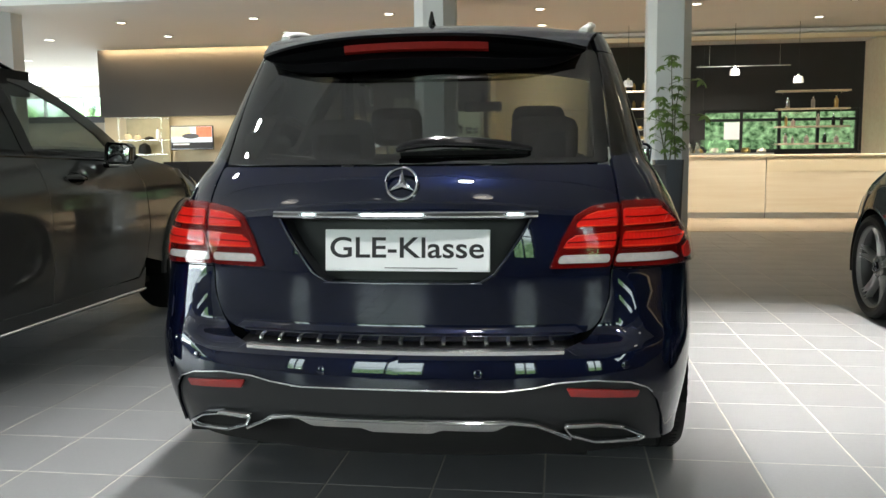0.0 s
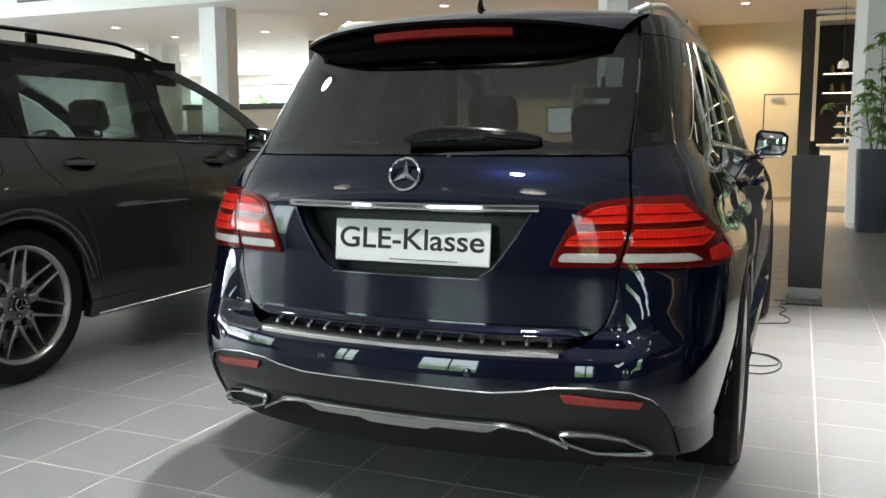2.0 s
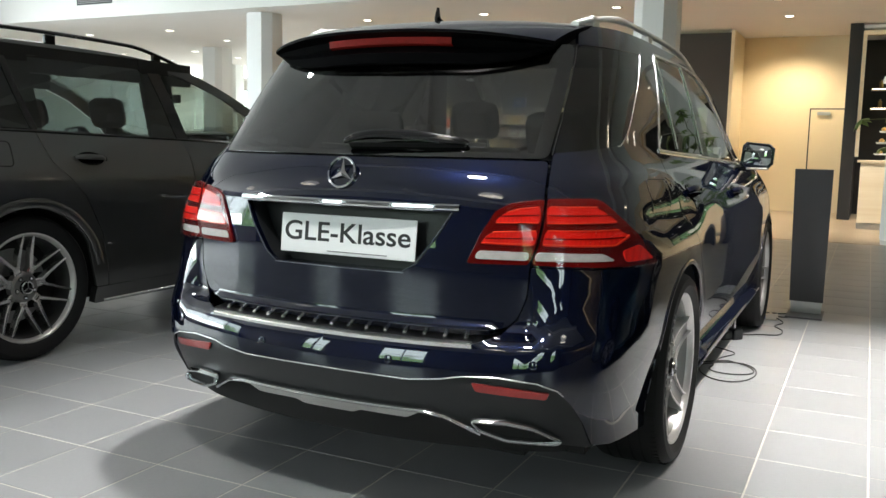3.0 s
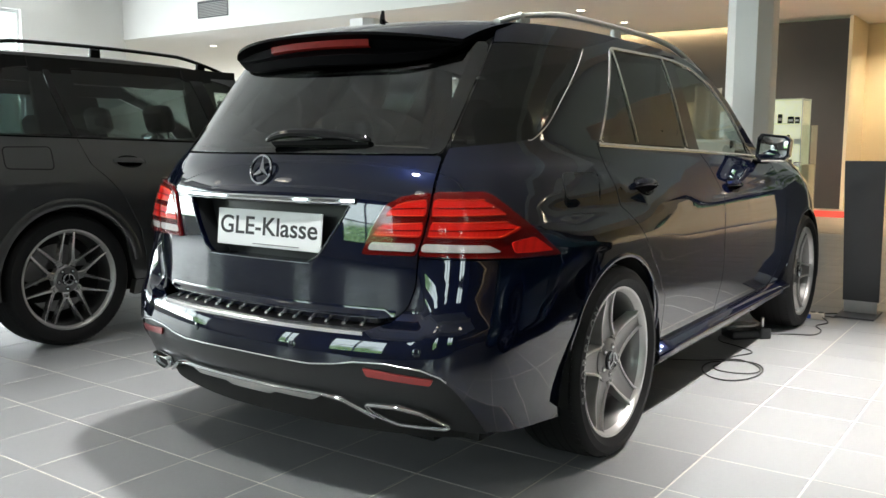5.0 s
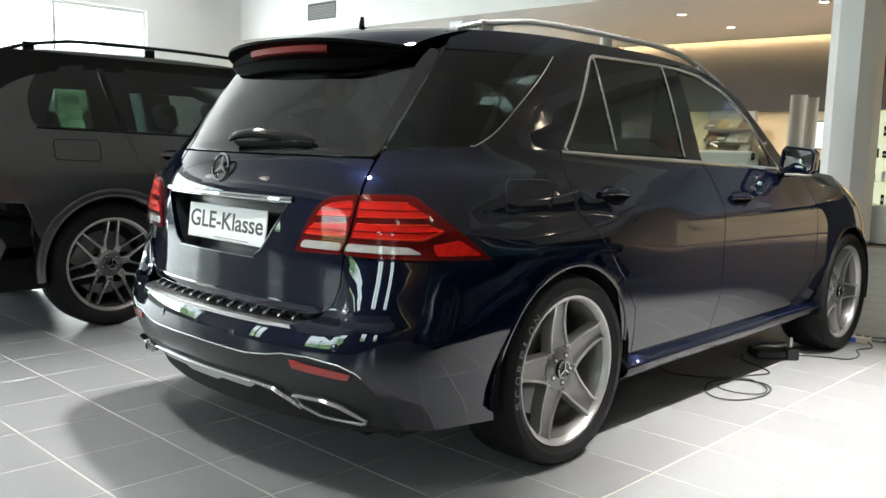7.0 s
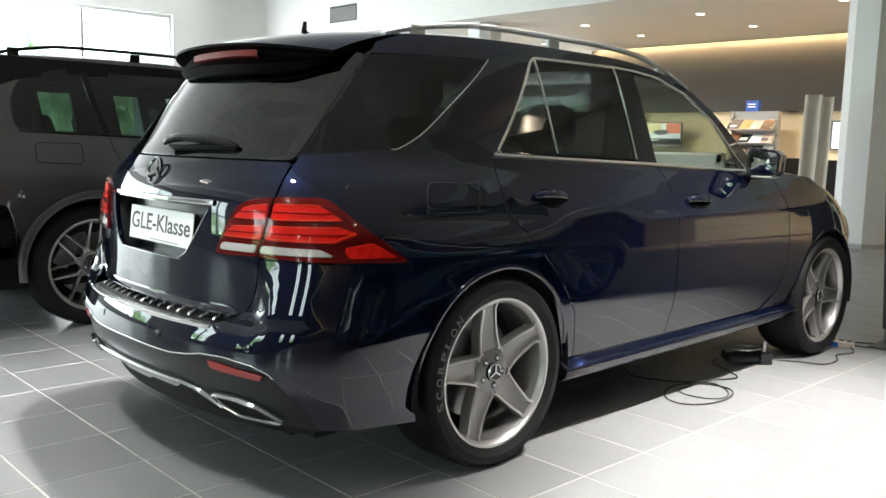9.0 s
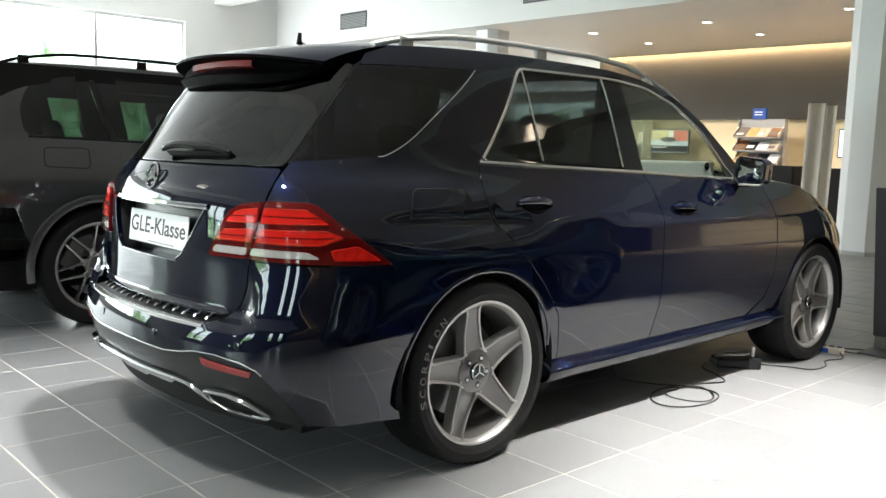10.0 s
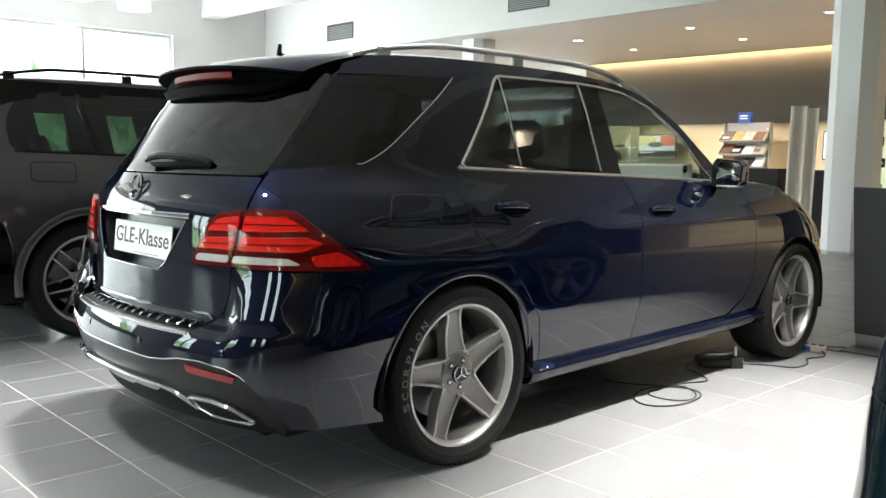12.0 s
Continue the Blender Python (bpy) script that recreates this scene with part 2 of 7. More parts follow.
RIM_EDGE = material("machined_wheel_face", (0.58, 0.57, 0.56), 0.32, metal=0.8, vary=0.04, scale=30)
RIM_BRIGHT = material("bright_machined_spoke", (0.66, 0.65, 0.64), 0.20, metal=0.9, vary=0.04, scale=30)
RIM_DARK = material("dark_wheel_barrel", (0.07, 0.07, 0.07), 0.4, metal=0.6, vary=0.1, scale=9)
DISC = material("cast_brake_disc", (0.25, 0.25, 0.25), 0.35, metal=0.9, vary=0.15, scale=30)
GLASS_DARK = glass("privacy_glass", (0.042, 0.048, 0.050), 1.5)
GLASS_REAR = glass("tinted_tail_glass", (0.20, 0.21, 0.21), 1.78)
GLASS_CLEAR = glass("green_tinted_glass", (0.54, 0.60, 0.56), 1.5)
GLASS_SCREEN = glass("windscreen_glass", (0.86, 0.90, 0.87), 1.5)
LENS_CLEAR = glass("clear_lamp_lens", (1.0, 0.97, 0.97), 1.26)
PANE = glass("window_pane", (0.94, 0.97, 0.95), 1.45)
RED_SHELL = material("dark_red_lens", (0.11, 0.0028, 0.0026), 0.12, coat=0.4, spec=0.1, vary=0.15, scale=20)
RED = material("bright_red_light_guide", (0.86, 0.016, 0.010), 0.22, coat=0.0, vary=0.42, scale=11, bump=0.6, bump_scale=120, spec=0.1)
RED_DULL = material("dull_red_reflector", (0.27, 0.010, 0.008), 0.28, coat=0.6, vary=0.2, scale=60, bump=0.4, bump_scale=400)
for m, deep in ((RED, (0.36, 0.007, 0.005)),):
    # upright prisms moulded into the lens
    nt = m.node_tree
    co, wv, mx = nt.nodes.new("ShaderNodeTexCoord"), nt.nodes.new("ShaderNodeTexWave"), nt.nodes.new("ShaderNodeMix")
    wv.wave_type, wv.bands_direction = "BANDS", "X"
    wv.inputs["Scale"].default_value, wv.inputs["Distortion"].default_value = 26.0, 0.3
    mx.data_type = "RGBA"
    mx.inputs["B"].default_value = (*deep, 1)
    base = nt.nodes["Principled BSDF"].inputs["Base Color"]
    nt.links.new(base.links[0].from_socket, mx.inputs["A"])
    mr = nt.nodes.new("ShaderNodeMapRange")
    mr.inputs[1].default_value, mr.inputs[2].default_value, mr.inputs[4].default_value = 0.4, 1.0, 0.28
    nt.links.new(co.outputs["Object"], wv.inputs["Vector"])
    nt.links.new(wv.outputs["Fac"], mr.inputs[0])
    nt.links.new(mr.outputs[0], mx.inputs["Factor"])
    nt.links.new(mx.outputs["Result"], base)
LENS_WHITE = material("ribbed_white_lens", (0.50, 0.50, 0.48), 0.25, coat=1.0, vary=0.22, scale=60, bump=0.5, bump_scale=300)
PLATE = material("white_plate", (0.84, 0.86, 0.87), 0.35, vary=0.02, scale=5)
INK = material("black_print", (0.012, 0.012, 0.014), 0.5, vary=0.1, scale=9)
STAND_GREY = material("anthracite_display_panel", (0.075, 0.077, 0.085), 0.42, vary=0.08, scale=3, fine=0.05)
POT_GREY = material("slate_planter", (0.085, 0.095, 0.11), 0.38, metal=0.3, vary=0.10, scale=4)
SOIL = material("potting_soil", (0.035, 0.024, 0.016), 0.95, vary=0.4, scale=40, bump=0.8, bump_scale=60)
LEAF = material("green_leaf", (0.16, 0.26, 0.06), 0.42, vary=0.35, scale=9, fine=0.15)
STEM = material("plant_stem", (0.10, 0.12, 0.045), 0.7, vary=0.3, scale=20)
CABLE = material("black_cable", (0.02, 0.02, 0.02), 0.5, vary=0.1, scale=20)
GOLD = material("warm_brass", (0.75, 0.52, 0.20), 0.3, metal=1.0, vary=0.1, scale=20)
RED_CLOTH = material("red_mat", (0.55, 0.03, 0.02), 0.8, vary=0.15, scale=30)
BLUE_CARD = material("blue_card", (0.02, 0.09, 0.42), 0.5, vary=0.05, scale=6)
PAPER = material("printed_paper", (0.55, 0.45, 0.38), 0.5, vary=0.5, scale=14)
PRINT_OCHRE = material("ochre_printed_cover", (0.52, 0.34, 0.13), 0.4, vary=0.6, scale=16)
PRINT_BROWN = material("brown_printed_cover", (0.20, 0.085, 0.035), 0.4, vary=0.7, scale=18)
PAPER_DARK = material("dark_printed_paper", (0.16, 0.13, 0.13), 0.5, vary=0.6, scale=14)
BANNER = material("greige_fabric_banner", (0.54, 0.48, 0.40), 0.7, vary=0.12, scale=3, fine=0.05)
LAMP_GLOW = material("lit_lamp", (1.0, 0.92, 0.78), 0.5, emit=9.0)
SHADE_GLASS = material("opal_glass_shade", (0.85, 0.85, 0.85), 0.25, coat=0.5, vary=0.05, emit=0.22)
DRUM_GLOW = material("glowing_drum_shade", (0.95, 0.93, 0.88), 0.5, emit=1.6)
SCREEN = material("lit_screen", (0.55, 0.60, 0.66), 0.3, vary=0.6, scale=7, emit=0.9)
SCREEN_RED = material("lit_screen_red", (0.75, 0.16, 0.08), 0.3, vary=0.5, scale=9, emit=0.35)
GREEN_PAD = material("lit_cabinet_back", (0.86, 0.88, 0.62), 0.5, vary=0.25, scale=10, emit=0.45)
SHELF_BACK = material("lit_shelf_back", (0.42, 0.38, 0.24), 0.5, vary=0.25, scale=6, emit=0.10)
STEP_STEEL = material("dark_brushed_steel", (0.16, 0.16, 0.17), 0.30, metal=1.0, vary=0.1, scale=14)
BRAKE_RED = material("unlit_brake_lens", (0.34, 0.012, 0.008), 0.5, vary=0.25, scale=60, spec=0.2)
PALE_TRIM = material("pale_cabin_trim", (0.72, 0.72, 0.70), 0.5, vary=0.04, scale=6)
RACK_GREY = material("grey_painted_steel", (0.36, 0.355, 0.35), 0.5, vary=0.05, scale=5)
SCREEN_GOLD = material("lit_screen_gold", (0.72, 0.60, 0.30), 0.3, vary=0.6, scale=11, emit=0.5)
RED_LINE = material("clear_red_guide_edge", (0.95, 0.055, 0.018), 0.2, vary=0.15, scale=30)
GLASS_GREY = glass("green_privacy_glass", (0.16, 0.20, 0.195), 1.5)
GREEN = outdoors("trees_behind_glass", 1.5, leaf_scale=7.0)
SKYVIEW = outdoors("bright_outdoors", 7.0)
SOUTHVIEW = outdoors("street_outdoors", 9.0, 0.3, 3.0)
RAIL = material("bright_anodised_rail", (0.80, 0.80, 0.79), 0.42, metal=0.55, vary=0.03, scale=12)
SPOILER_BLACK = material("black_spoiler_plastic", (0.0025, 0.0025, 0.003), 0.5, vary=0.1, scale=8, spec=0.04)

# ---- building tools
def part(name, bm, mat, parent, label="", smooth=True, bevel=0.0):
    """Links a bmesh as one mesh object under a thing or a part."""
    bmesh.ops.recalc_face_normals(bm, faces=bm.faces)
    me = bpy.data.meshes.new(name)
    bm.to_mesh(me)
    bm.free()
    for m in (mat if isinstance(mat, (list, tuple)) else [mat]):
        me.materials.append(m)
    ob = new(name, me)
    if smooth:
        for p in me.polygons:
            p.use_smooth = True
        me.set_sharp_from_angle(angle=radians(35))
    ob.parent = parent
    if bevel:
        mo = ob.modifiers.new("edge", "BEVEL")
        mo.width, mo.segments, mo.limit_method = bevel, 2, "ANGLE"
    if label:
        ob["label"] = label
    return ob


def thing(name, at, label, category, group="", kind="", rz=0):
    ob = new(name)
    ob.empty_display_size = 0.1
    ob.matrix_world = pose(*at, 0, 0, rz)
    return tagged(ob, label, category, group, kind)


def box(bm, x0, y0, z0, x1, y1, z1, m=None):
    vs = [bm.verts.new(v) for v in ((x0, y0, z0), (x1, y0, z0), (x1, y1, z0), (x0, y1, z0), (x0, y0, z1), (x1, y0, z1), (x1, y1, z1), (x0, y1, z1))]
    if m is not None:
        for v in vs:
            v.co = m @ v.co
    for f in ((3, 2, 1, 0), (4, 5, 6, 7), (0, 1, 5, 4), (1, 2, 6, 5), (2, 3, 7, 6), (3, 0, 4, 7)):
        bm.faces.new([vs[i] for i in f])
    return vs


def lathe(bm, profile, steps=32, m=None, cap=True):
    """profile: (radius, height) pairs, turned round z."""
    rings = []
    for r, z in profile:
        rings.append([bm.verts.new(((m or Matrix()) @ Vector((r * math.cos(2 * math.pi * i / steps), r * math.sin(2 * math.pi * i / steps), z)))) for i in range(steps)])
    for a, b in zip(rings, rings[1:]):
        for i in range(steps):
            j = (i + 1) % steps
            bm.faces.new((a[i], a[j], b[j], b[i]))
    if cap:
        if profile[0][0] > 1e-4:
            bm.faces.new(rings[0][::-1])
        if profile[-1][0] > 1e-4:
            bm.faces.new(rings[-1])
    return rings


def tube(bm, pts, r, steps=8):
    pts = [Vector(p) for p in pts]
    rings, up = [], Vector((0, 0, 1))
    for i, p in enumerate(pts):
        d = (pts[min(i + 1, len(pts) - 1)] - pts[max(i - 1, 0)]).normalized()
        u = d.cross(up)
        u = u.normalized() if u.length > 1e-3 else Vector((1, 0, 0))
        v = u.cross(d).normalized()
        rad = r[i] if isinstance(r, (list, tuple)) else r
        rings.append([bm.verts.new(p + rad * (math.cos(2 * math.pi * k / steps) * u + math.sin(2 * math.pi * k / steps) * v)) for k in range(steps)])
    for a, b in zip(rings, rings[1:]):
        for k in range(steps):
            j = (k + 1) % steps
            bm.faces.new((a[k], a[j], b[j], b[k]))
    bm.faces.new(rings[0][::-1])
    bm.faces.new(rings[-1])


def prism(bm, outline, lo, hi, m=None):
    """A flat outline (x, y) given thickness from z = lo to z = hi."""
    m = m or Matrix()
    a = [bm.verts.new(m @ Vector((x, y, lo))) for x, y in outline]
    b = [bm.verts.new(m @ Vector((x, y, hi))) for x, y in outline]
    n = len(a)
    for i in range(n):
        j = (i + 1) % n
        bm.faces.new((a[i], a[j], b[j], b[i]))
    bm.faces.new(a[::-1])
    bm.faces.new(b)


def spline(pts, n=6, closed=False):
    out, k = [], len(pts)
    for i in range(k if closed else k - 1):
        p = [Vector(pts[(i + j) % k] if closed else pts[min(max(i + j, 0), k - 1)]) for j in (-1, 0, 1, 2)]
        for q in range(n):
            t = q / n
            out.append(0.5 * (2 * p[1] + (p[2] - p[0]) * t + (2 * p[0] - 5 * p[1] + 4 * p[2] - p[3]) * t * t + (3 * p[1] - p[0] - 3 * p[2] + p[3]) * t ** 3))
    if not closed:
        out.append(Vector(pts[-1]))
    return out


def boxes(name, mat, parent, *dims, label="", bevel=0.0):
    bm = bmesh.new()
    for d in dims:
        box(bm, *d)
    return part(name, bm, mat, parent, label, smooth=False, bevel=bevel)


def structure(name, mat, *dims, label, category, bevel=0.0):
    ob = boxes(name, mat, None, *dims, bevel=bevel)
    return tagged(ob, label, category, kind="structure")

# ---- body surface of an estate-shaped car, as functions of the way round its plan (s) and the height (z)
def lerp_table(table):
    xs, ys = zip(*table)
    n = len(xs)
    hs = [xs[i + 1] - xs[i] for i in range(n - 1)]
    ds = [(ys[i + 1] - ys[i]) / hs[i] for i in range(n - 1)]
    ms = [ds[0]] + [0.0 if ds[i - 1] * ds[i] <= 0 else (hs[i - 1] + hs[i]) * 3 / ((2 * hs[i] + hs[i - 1]) / ds[i - 1] + (hs[i] + 2 * hs[i - 1]) / ds[i]) for i in range(1, n - 1)] + [ds[-1]]

    def f(x):
        if x <= xs[0]:
            return ys[0]
        if x >= xs[-1]:
            return ys[-1]
        i = 0
        while x > xs[i + 1]:
            i += 1
        h, t = hs[i], (x - xs[i]) / hs[i]
        return (ys[i] * (1 + 2 * t) * (1 - t) ** 2 + ms[i] * h * t * (1 - t) ** 2
                + ys[i + 1] * t * t * (3 - 2 * t) + ms[i + 1] * h * t * t * (t - 1))
    return f


def smooth(a, b, x):
    t = min(1.0, max(0.0, (x - a) / (b - a)))
    return t * t * (3 - 2 * t)


class Body:
    """Half plan contour, widths over height, lean of tail and nose over height."""

    def __init__(self, plan, width, tail, nose, side_ref, crease=None, corner=None):
        self.corner = lerp_table(corner) if corner else None
        self.ref, self.crease = side_ref, lerp_table(crease) if crease else None
        dense = []
        for i in range(len(plan) - 1):
            p0, p1, p2, p3 = plan[max(i - 1, 0)], plan[i], plan[i + 1], plan[min(i + 2, len(plan) - 1)]
            if i == 0:
                p0 = (-p2[0], p2[1])
            if i == len(plan) - 2:
                p3 = (-p1[0], p1[1])
            for k in range(12):
                t = k / 12
                dense.append(tuple(0.5 * (2 * p1[j] + (p2[j] - p0[j]) * t + (2 * p0[j] - 5 * p1[j] + 4 * p2[j] - p3[j]) * t * t
                                          + (3 * p1[j] - p0[j] - 3 * p2[j] + p3[j]) * t ** 3) for j in (0, 1)))
        dense.append(plan[-1])
        self.pts = dense
        self.arc = [0.0]
        for a, b in zip(dense, dense[1:]):
            self.arc.append(self.arc[-1] + math.hypot(b[0] - a[0], b[1] - a[1]))
        self.length = self.arc[-1]
        self.width, self.tail, self.nose = lerp_table(width), lerp_table(tail), lerp_table(nose)
        ys = [p[1] for p in dense]
        self.y0, self.y1 = min(ys), max(ys)

    def plan(self, s):
        """Contour point at arc s (0: middle of the tail); negative s is the other side."""
        side = -1 if s < 0 else 1
        s = min(abs(s), self.length)
        lo, hi = 0, len(self.arc) - 1
        while hi - lo > 1:
            m = (lo + hi) // 2
            if self.arc[m] <= s:
                lo = m
            else:
                hi = m
        t = (s - self.arc[lo]) / max(1e-9, self.arc[hi] - self.arc[lo])
        a, b = self.pts[lo], self.pts[hi]
        return side * (a[0] + (b[0] - a[0]) * t), a[1] + (b[1] - a[1]) * t

    def point(self, s, z):
        x, y = self.plan(s)
        back = 1 - smooth(self.y0 + 0.12, self.y0 + 1.75, y)
        front = smooth(self.y1 - 1.1, self.y1 - 0.1, y)
        w = self.width(z)
        if z < 0.6:
            w += (0.957 - w) * 0.30 * (1 - smooth(0.5, 1.0, y)) * smooth(0.15, 0.25, z)
        if self.crease:
            w += 0.0100 * math.exp(-abs(z - self.crease(abs(s))) / 0.022) * smooth(0.72, 0.95, abs(s)) * (1 - smooth(3.9, 4.3, abs(s)))
            w += 0.009 * math.exp(-((z - 0.84) / 0.06) ** 2) * smooth(1.15, 1.5, abs(s)) * (1 - smooth(1.9, 2.4, abs(s)))
            w -= 0.020 * math.exp(-((z - 0.965) / 0.045) ** 2) * smooth(1.05, 1.35, abs(s)) * (1 - smooth(1.75, 2.2, abs(s)))
        t = self.tail(z)
        if self.corner and 0.55 < z < 0.9:
            k = smooth(0.645, 0.74, abs(s))
            t = t * (1 - k) + self.corner(z) * k
        return (x * w / self.ref, y + t * back - self.nose(z) * front, z)

    def normal(self, s, z, e=0.004):
        a, b = self.point(s - e, z), self.point(s + e, z)
        c, d = self.point(s, z - e), self.point(s, z + e)
        u = [b[i] - a[i] for i in range(3)]
        v = [d[i] - c[i] for i in range(3)]
        n = [u[1] * v[2] - u[2] * v[1], u[2] * v[0] - u[0] * v[2], u[0] * v[1] - u[1] * v[0]]
        l = math.sqrt(sum(q * q for q in n)) or 1
        return [q / l for q in n]

    def s_at(self, y, z=0.6):
        """Arc on the flank at which the surface reaches y at height z."""
        lo, hi = self.arc[0], self.length
        for _ in range(40):
            m = (lo + hi) / 2
            if self.point(m, z)[1] < y:
                lo = m
            else:
                hi = m
        return (lo + hi) / 2

    def s_x(self, x, z):
        """Arc on the tail at which the surface reaches x at height z."""
        lo, hi = 0.0, 1.25
        for _ in range(40):
            m = (lo + hi) / 2
            if self.point(m, z)[0] < abs(x):
                lo = m
            else:
                hi = m
        return math.copysign((lo + hi) / 2, x)


HERO = Body(
    plan=[(0, 0.0), (0.28, 0.014), (0.52, 0.058), (0.70, 0.112), (0.82, 0.185), (0.89, 0.30), (0.928, 0.46), (0.946, 0.66),
          (0.955, 0.95), (0.957, 1.5), (0.957, 2.2), (0.957, 3.0), (0.955, 3.8), (0.945, 4.1), (0.905, 4.38), (0.80, 4.60), (0.58, 4.73), (0.3, 4.78), (0, 4.80)],
    width=[(0.15, 0.892), (0.3, 0.906), (0.42, 0.929), (0.53, 0.949), (0.58, 0.9545), (0.75, 0.957), (0.9, 0.946), (1.0, 0.91), (1.08, 0.865), (1.17, 0.812), (1.3, 0.777), (1.45, 0.737), (1.6, 0.685), (1.7, 0.63)],
    tail=[(0.15, 0.12), (0.3, 0.06), (0.42, 0.01), (0.49, 0.0), (0.54, 0.005), (0.60, 0.024), (0.622, 0.032), (0.645, 0.085), (0.70, 0.086), (0.84, 0.089), (1.02, 0.104), (1.1, 0.13), (1.2, 0.205), (1.35, 0.31), (1.5, 0.42), (1.62, 0.51), (1.7, 0.6)],
    nose=[(0.2, 0.1), (0.45, 0.0), (0.7, 0.03), (0.9, 0.2), (1.05, 0.5), (1.12, 0.95), (1.3, 1.3), (1.6, 1.85), (1.7, 2.0)],
    side_ref=0.957, crease=[(0.9, 1.113), (1.37, 1.118), (1.7, 1.07), (2.1, 0.975), (2.6, 0.945), (3.9, 0.93)],
    corner=[(0.55, 0.004), (0.6, 0.012), (0.625, 0.024), (0.66, 0.042), (0.75, 0.068), (0.83, 0.086), (0.9, 0.094)])


from mathutils.geometry import delaunay_2d_cdt

def rounded(poly, r):
    """An outline with its corners rounded; a corner may carry its own radius as a third number."""
    out, n = [], len(poly)
    for i in range(n):
        a, b, c = poly[i - 1], poly[i], poly[(i + 1) % n]
        rr = b[2] if len(b) > 2 else r
        la, lc = math.hypot(a[0] - b[0], a[1] - b[1]), math.hypot(c[0] - b[0], c[1] - b[1])
        k = min(rr, la * 0.45, lc * 0.45)
        if k < 1e-4:
            out.append((b[0], b[1]))
            continue
        p = (b[0] + (a[0] - b[0]) * k / la, b[1] + (a[1] - b[1]) * k / la)
        q = (b[0] + (c[0] - b[0]) * k / lc, b[1] + (c[1] - b[1]) * k / lc)
        for t in (0, 0.25, 0.5, 0.75, 1):
            out.append(tuple((1 - t) ** 2 * p[j] + 2 * t * (1 - t) * b[j] + t * t * q[j] for j in (0, 1)))
    return out


def mesh_with_normals(name, verts, faces, normals, mat, parent, label=""):
    me = bpy.data.meshes.new(name)
    me.from_pydata(verts, [], faces)
    for p in me.polygons:
        p.use_smooth = True
    me.normals_split_custom_set_from_vertices(normals)
    me.materials.append(mat)
    ob = new(name, me)
    ob.parent = parent
    if label:
        ob["label"] = label
    return ob


def panel(body, name, outlines, mat, parent, off=0.0, depth=0.018, cell=0.045, r=0.012, label="", bulge=0.0):
    """A sheet of the body inside each outline (s, z), on the surface raised by off, with its edge turned in by depth."""
    verts, faces, normals = [], [], []
    for outline in outlines:
        poly = rounded(outline, r)
        area = sum(poly[i - 1][0] * poly[i][1] - poly[i][0] * poly[i - 1][1] for i in range(len(poly)))
        if area < 0:
            poly = poly[::-1]
        cs, cz = sum(p[0] for p in poly) / len(poly), sum(p[1] for p in poly) / len(poly)
        ext = max(max(abs(p[0] - cs), abs(p[1] - cz)) for p in poly)
        index = {}

        def vert(s, z):
            key = (round(s, 5), round(z, 5))
            if key not in index:
                p, n = body.point(s, z), body.normal(s, z)
                h = off + (bulge * max(0.0, 1 - ((s - cs) ** 2 + (z - cz) ** 2) / ext ** 2) if bulge else 0.0)
                index[key] = len(verts)
                verts.append([p[i] + n[i] * h for i in range(3)])
                normals.append(n)
            return index[key]

        rim = []
        for p, q in zip(poly, poly[1:] + poly[:1]):
            n = max(1, int(math.hypot(q[0] - p[0], q[1] - p[1]) / cell))
            rim += [(p[0] + (q[0] - p[0]) * k / n, p[1] + (q[1] - p[1]) * k / n) for k in range(n)]
        grid = []
        for i in range(math.ceil(min(p[0] for p in poly) / cell), math.ceil(max(p[0] for p in poly) / cell)):
            s = i * cell
            cuts = sorted(p[1] + (q[1] - p[1]) * (s - p[0]) / (q[0] - p[0]) for p, q in zip(poly, poly[1:] + poly[:1]) if (p[0] > s) != (q[0] > s))
            for lo, hi in zip(cuts[::2], cuts[1::2]):
                grid += [(s, j * cell) for j in range(math.ceil((lo + 0.006) / cell), math.floor((hi - 0.006) / cell) + 1)]
        pts, _, tris, *_ = delaunay_2d_cdt([Vector(p) for p in rim + grid], [], [list(range(len(rim)))], 1, 1e-5)
        for tri in tris:
            ids = [vert(*pts[i]) for i in tri]
            if len(set(ids)) == 3:
                faces.append(ids)
        if depth:
            start, m = len(verts), len(rim)
            for k in range(m):
                s, z = rim[k]
                p, n = body.point(s, z), body.normal(s, z)
                a, b = body.point(*rim[k - 1]), body.point(*rim[(k + 1) % m])
                t = [b[i] - a[i] for i in range(3)]
                o = [t[1] * n[2] - t[2] * n[1], t[2] * n[0] - t[0] * n[2], t[0] * n[1] - t[1] * n[0]]
                l = math.sqrt(sum(q * q for q in o)) or 1
                for h, w in ((off, 0.7), (off - 0.003, 0.0), (off - depth, 0.0)):
                    verts.append([p[i] + n[i] * h + (o[i] / l * 0.0015 if h < off else 0) for i in range(3)])
                    normals.append([n[i] * w + o[i] / l * (1 - w) for i in range(3)])
            for k in range(m):
                q = (k + 1) % m
                for c in (0, 1):
                    faces.append([start + 3 * k + c, start + 3 * k + c + 1, start + 3 * q + c + 1, start + 3 * q + c])
    return mesh_with_normals(name, verts, faces, normals, mat, parent, label)


def mirror(outlines):
    return [[(-p[0], *p[1:]) for p in o] for o in outlines]


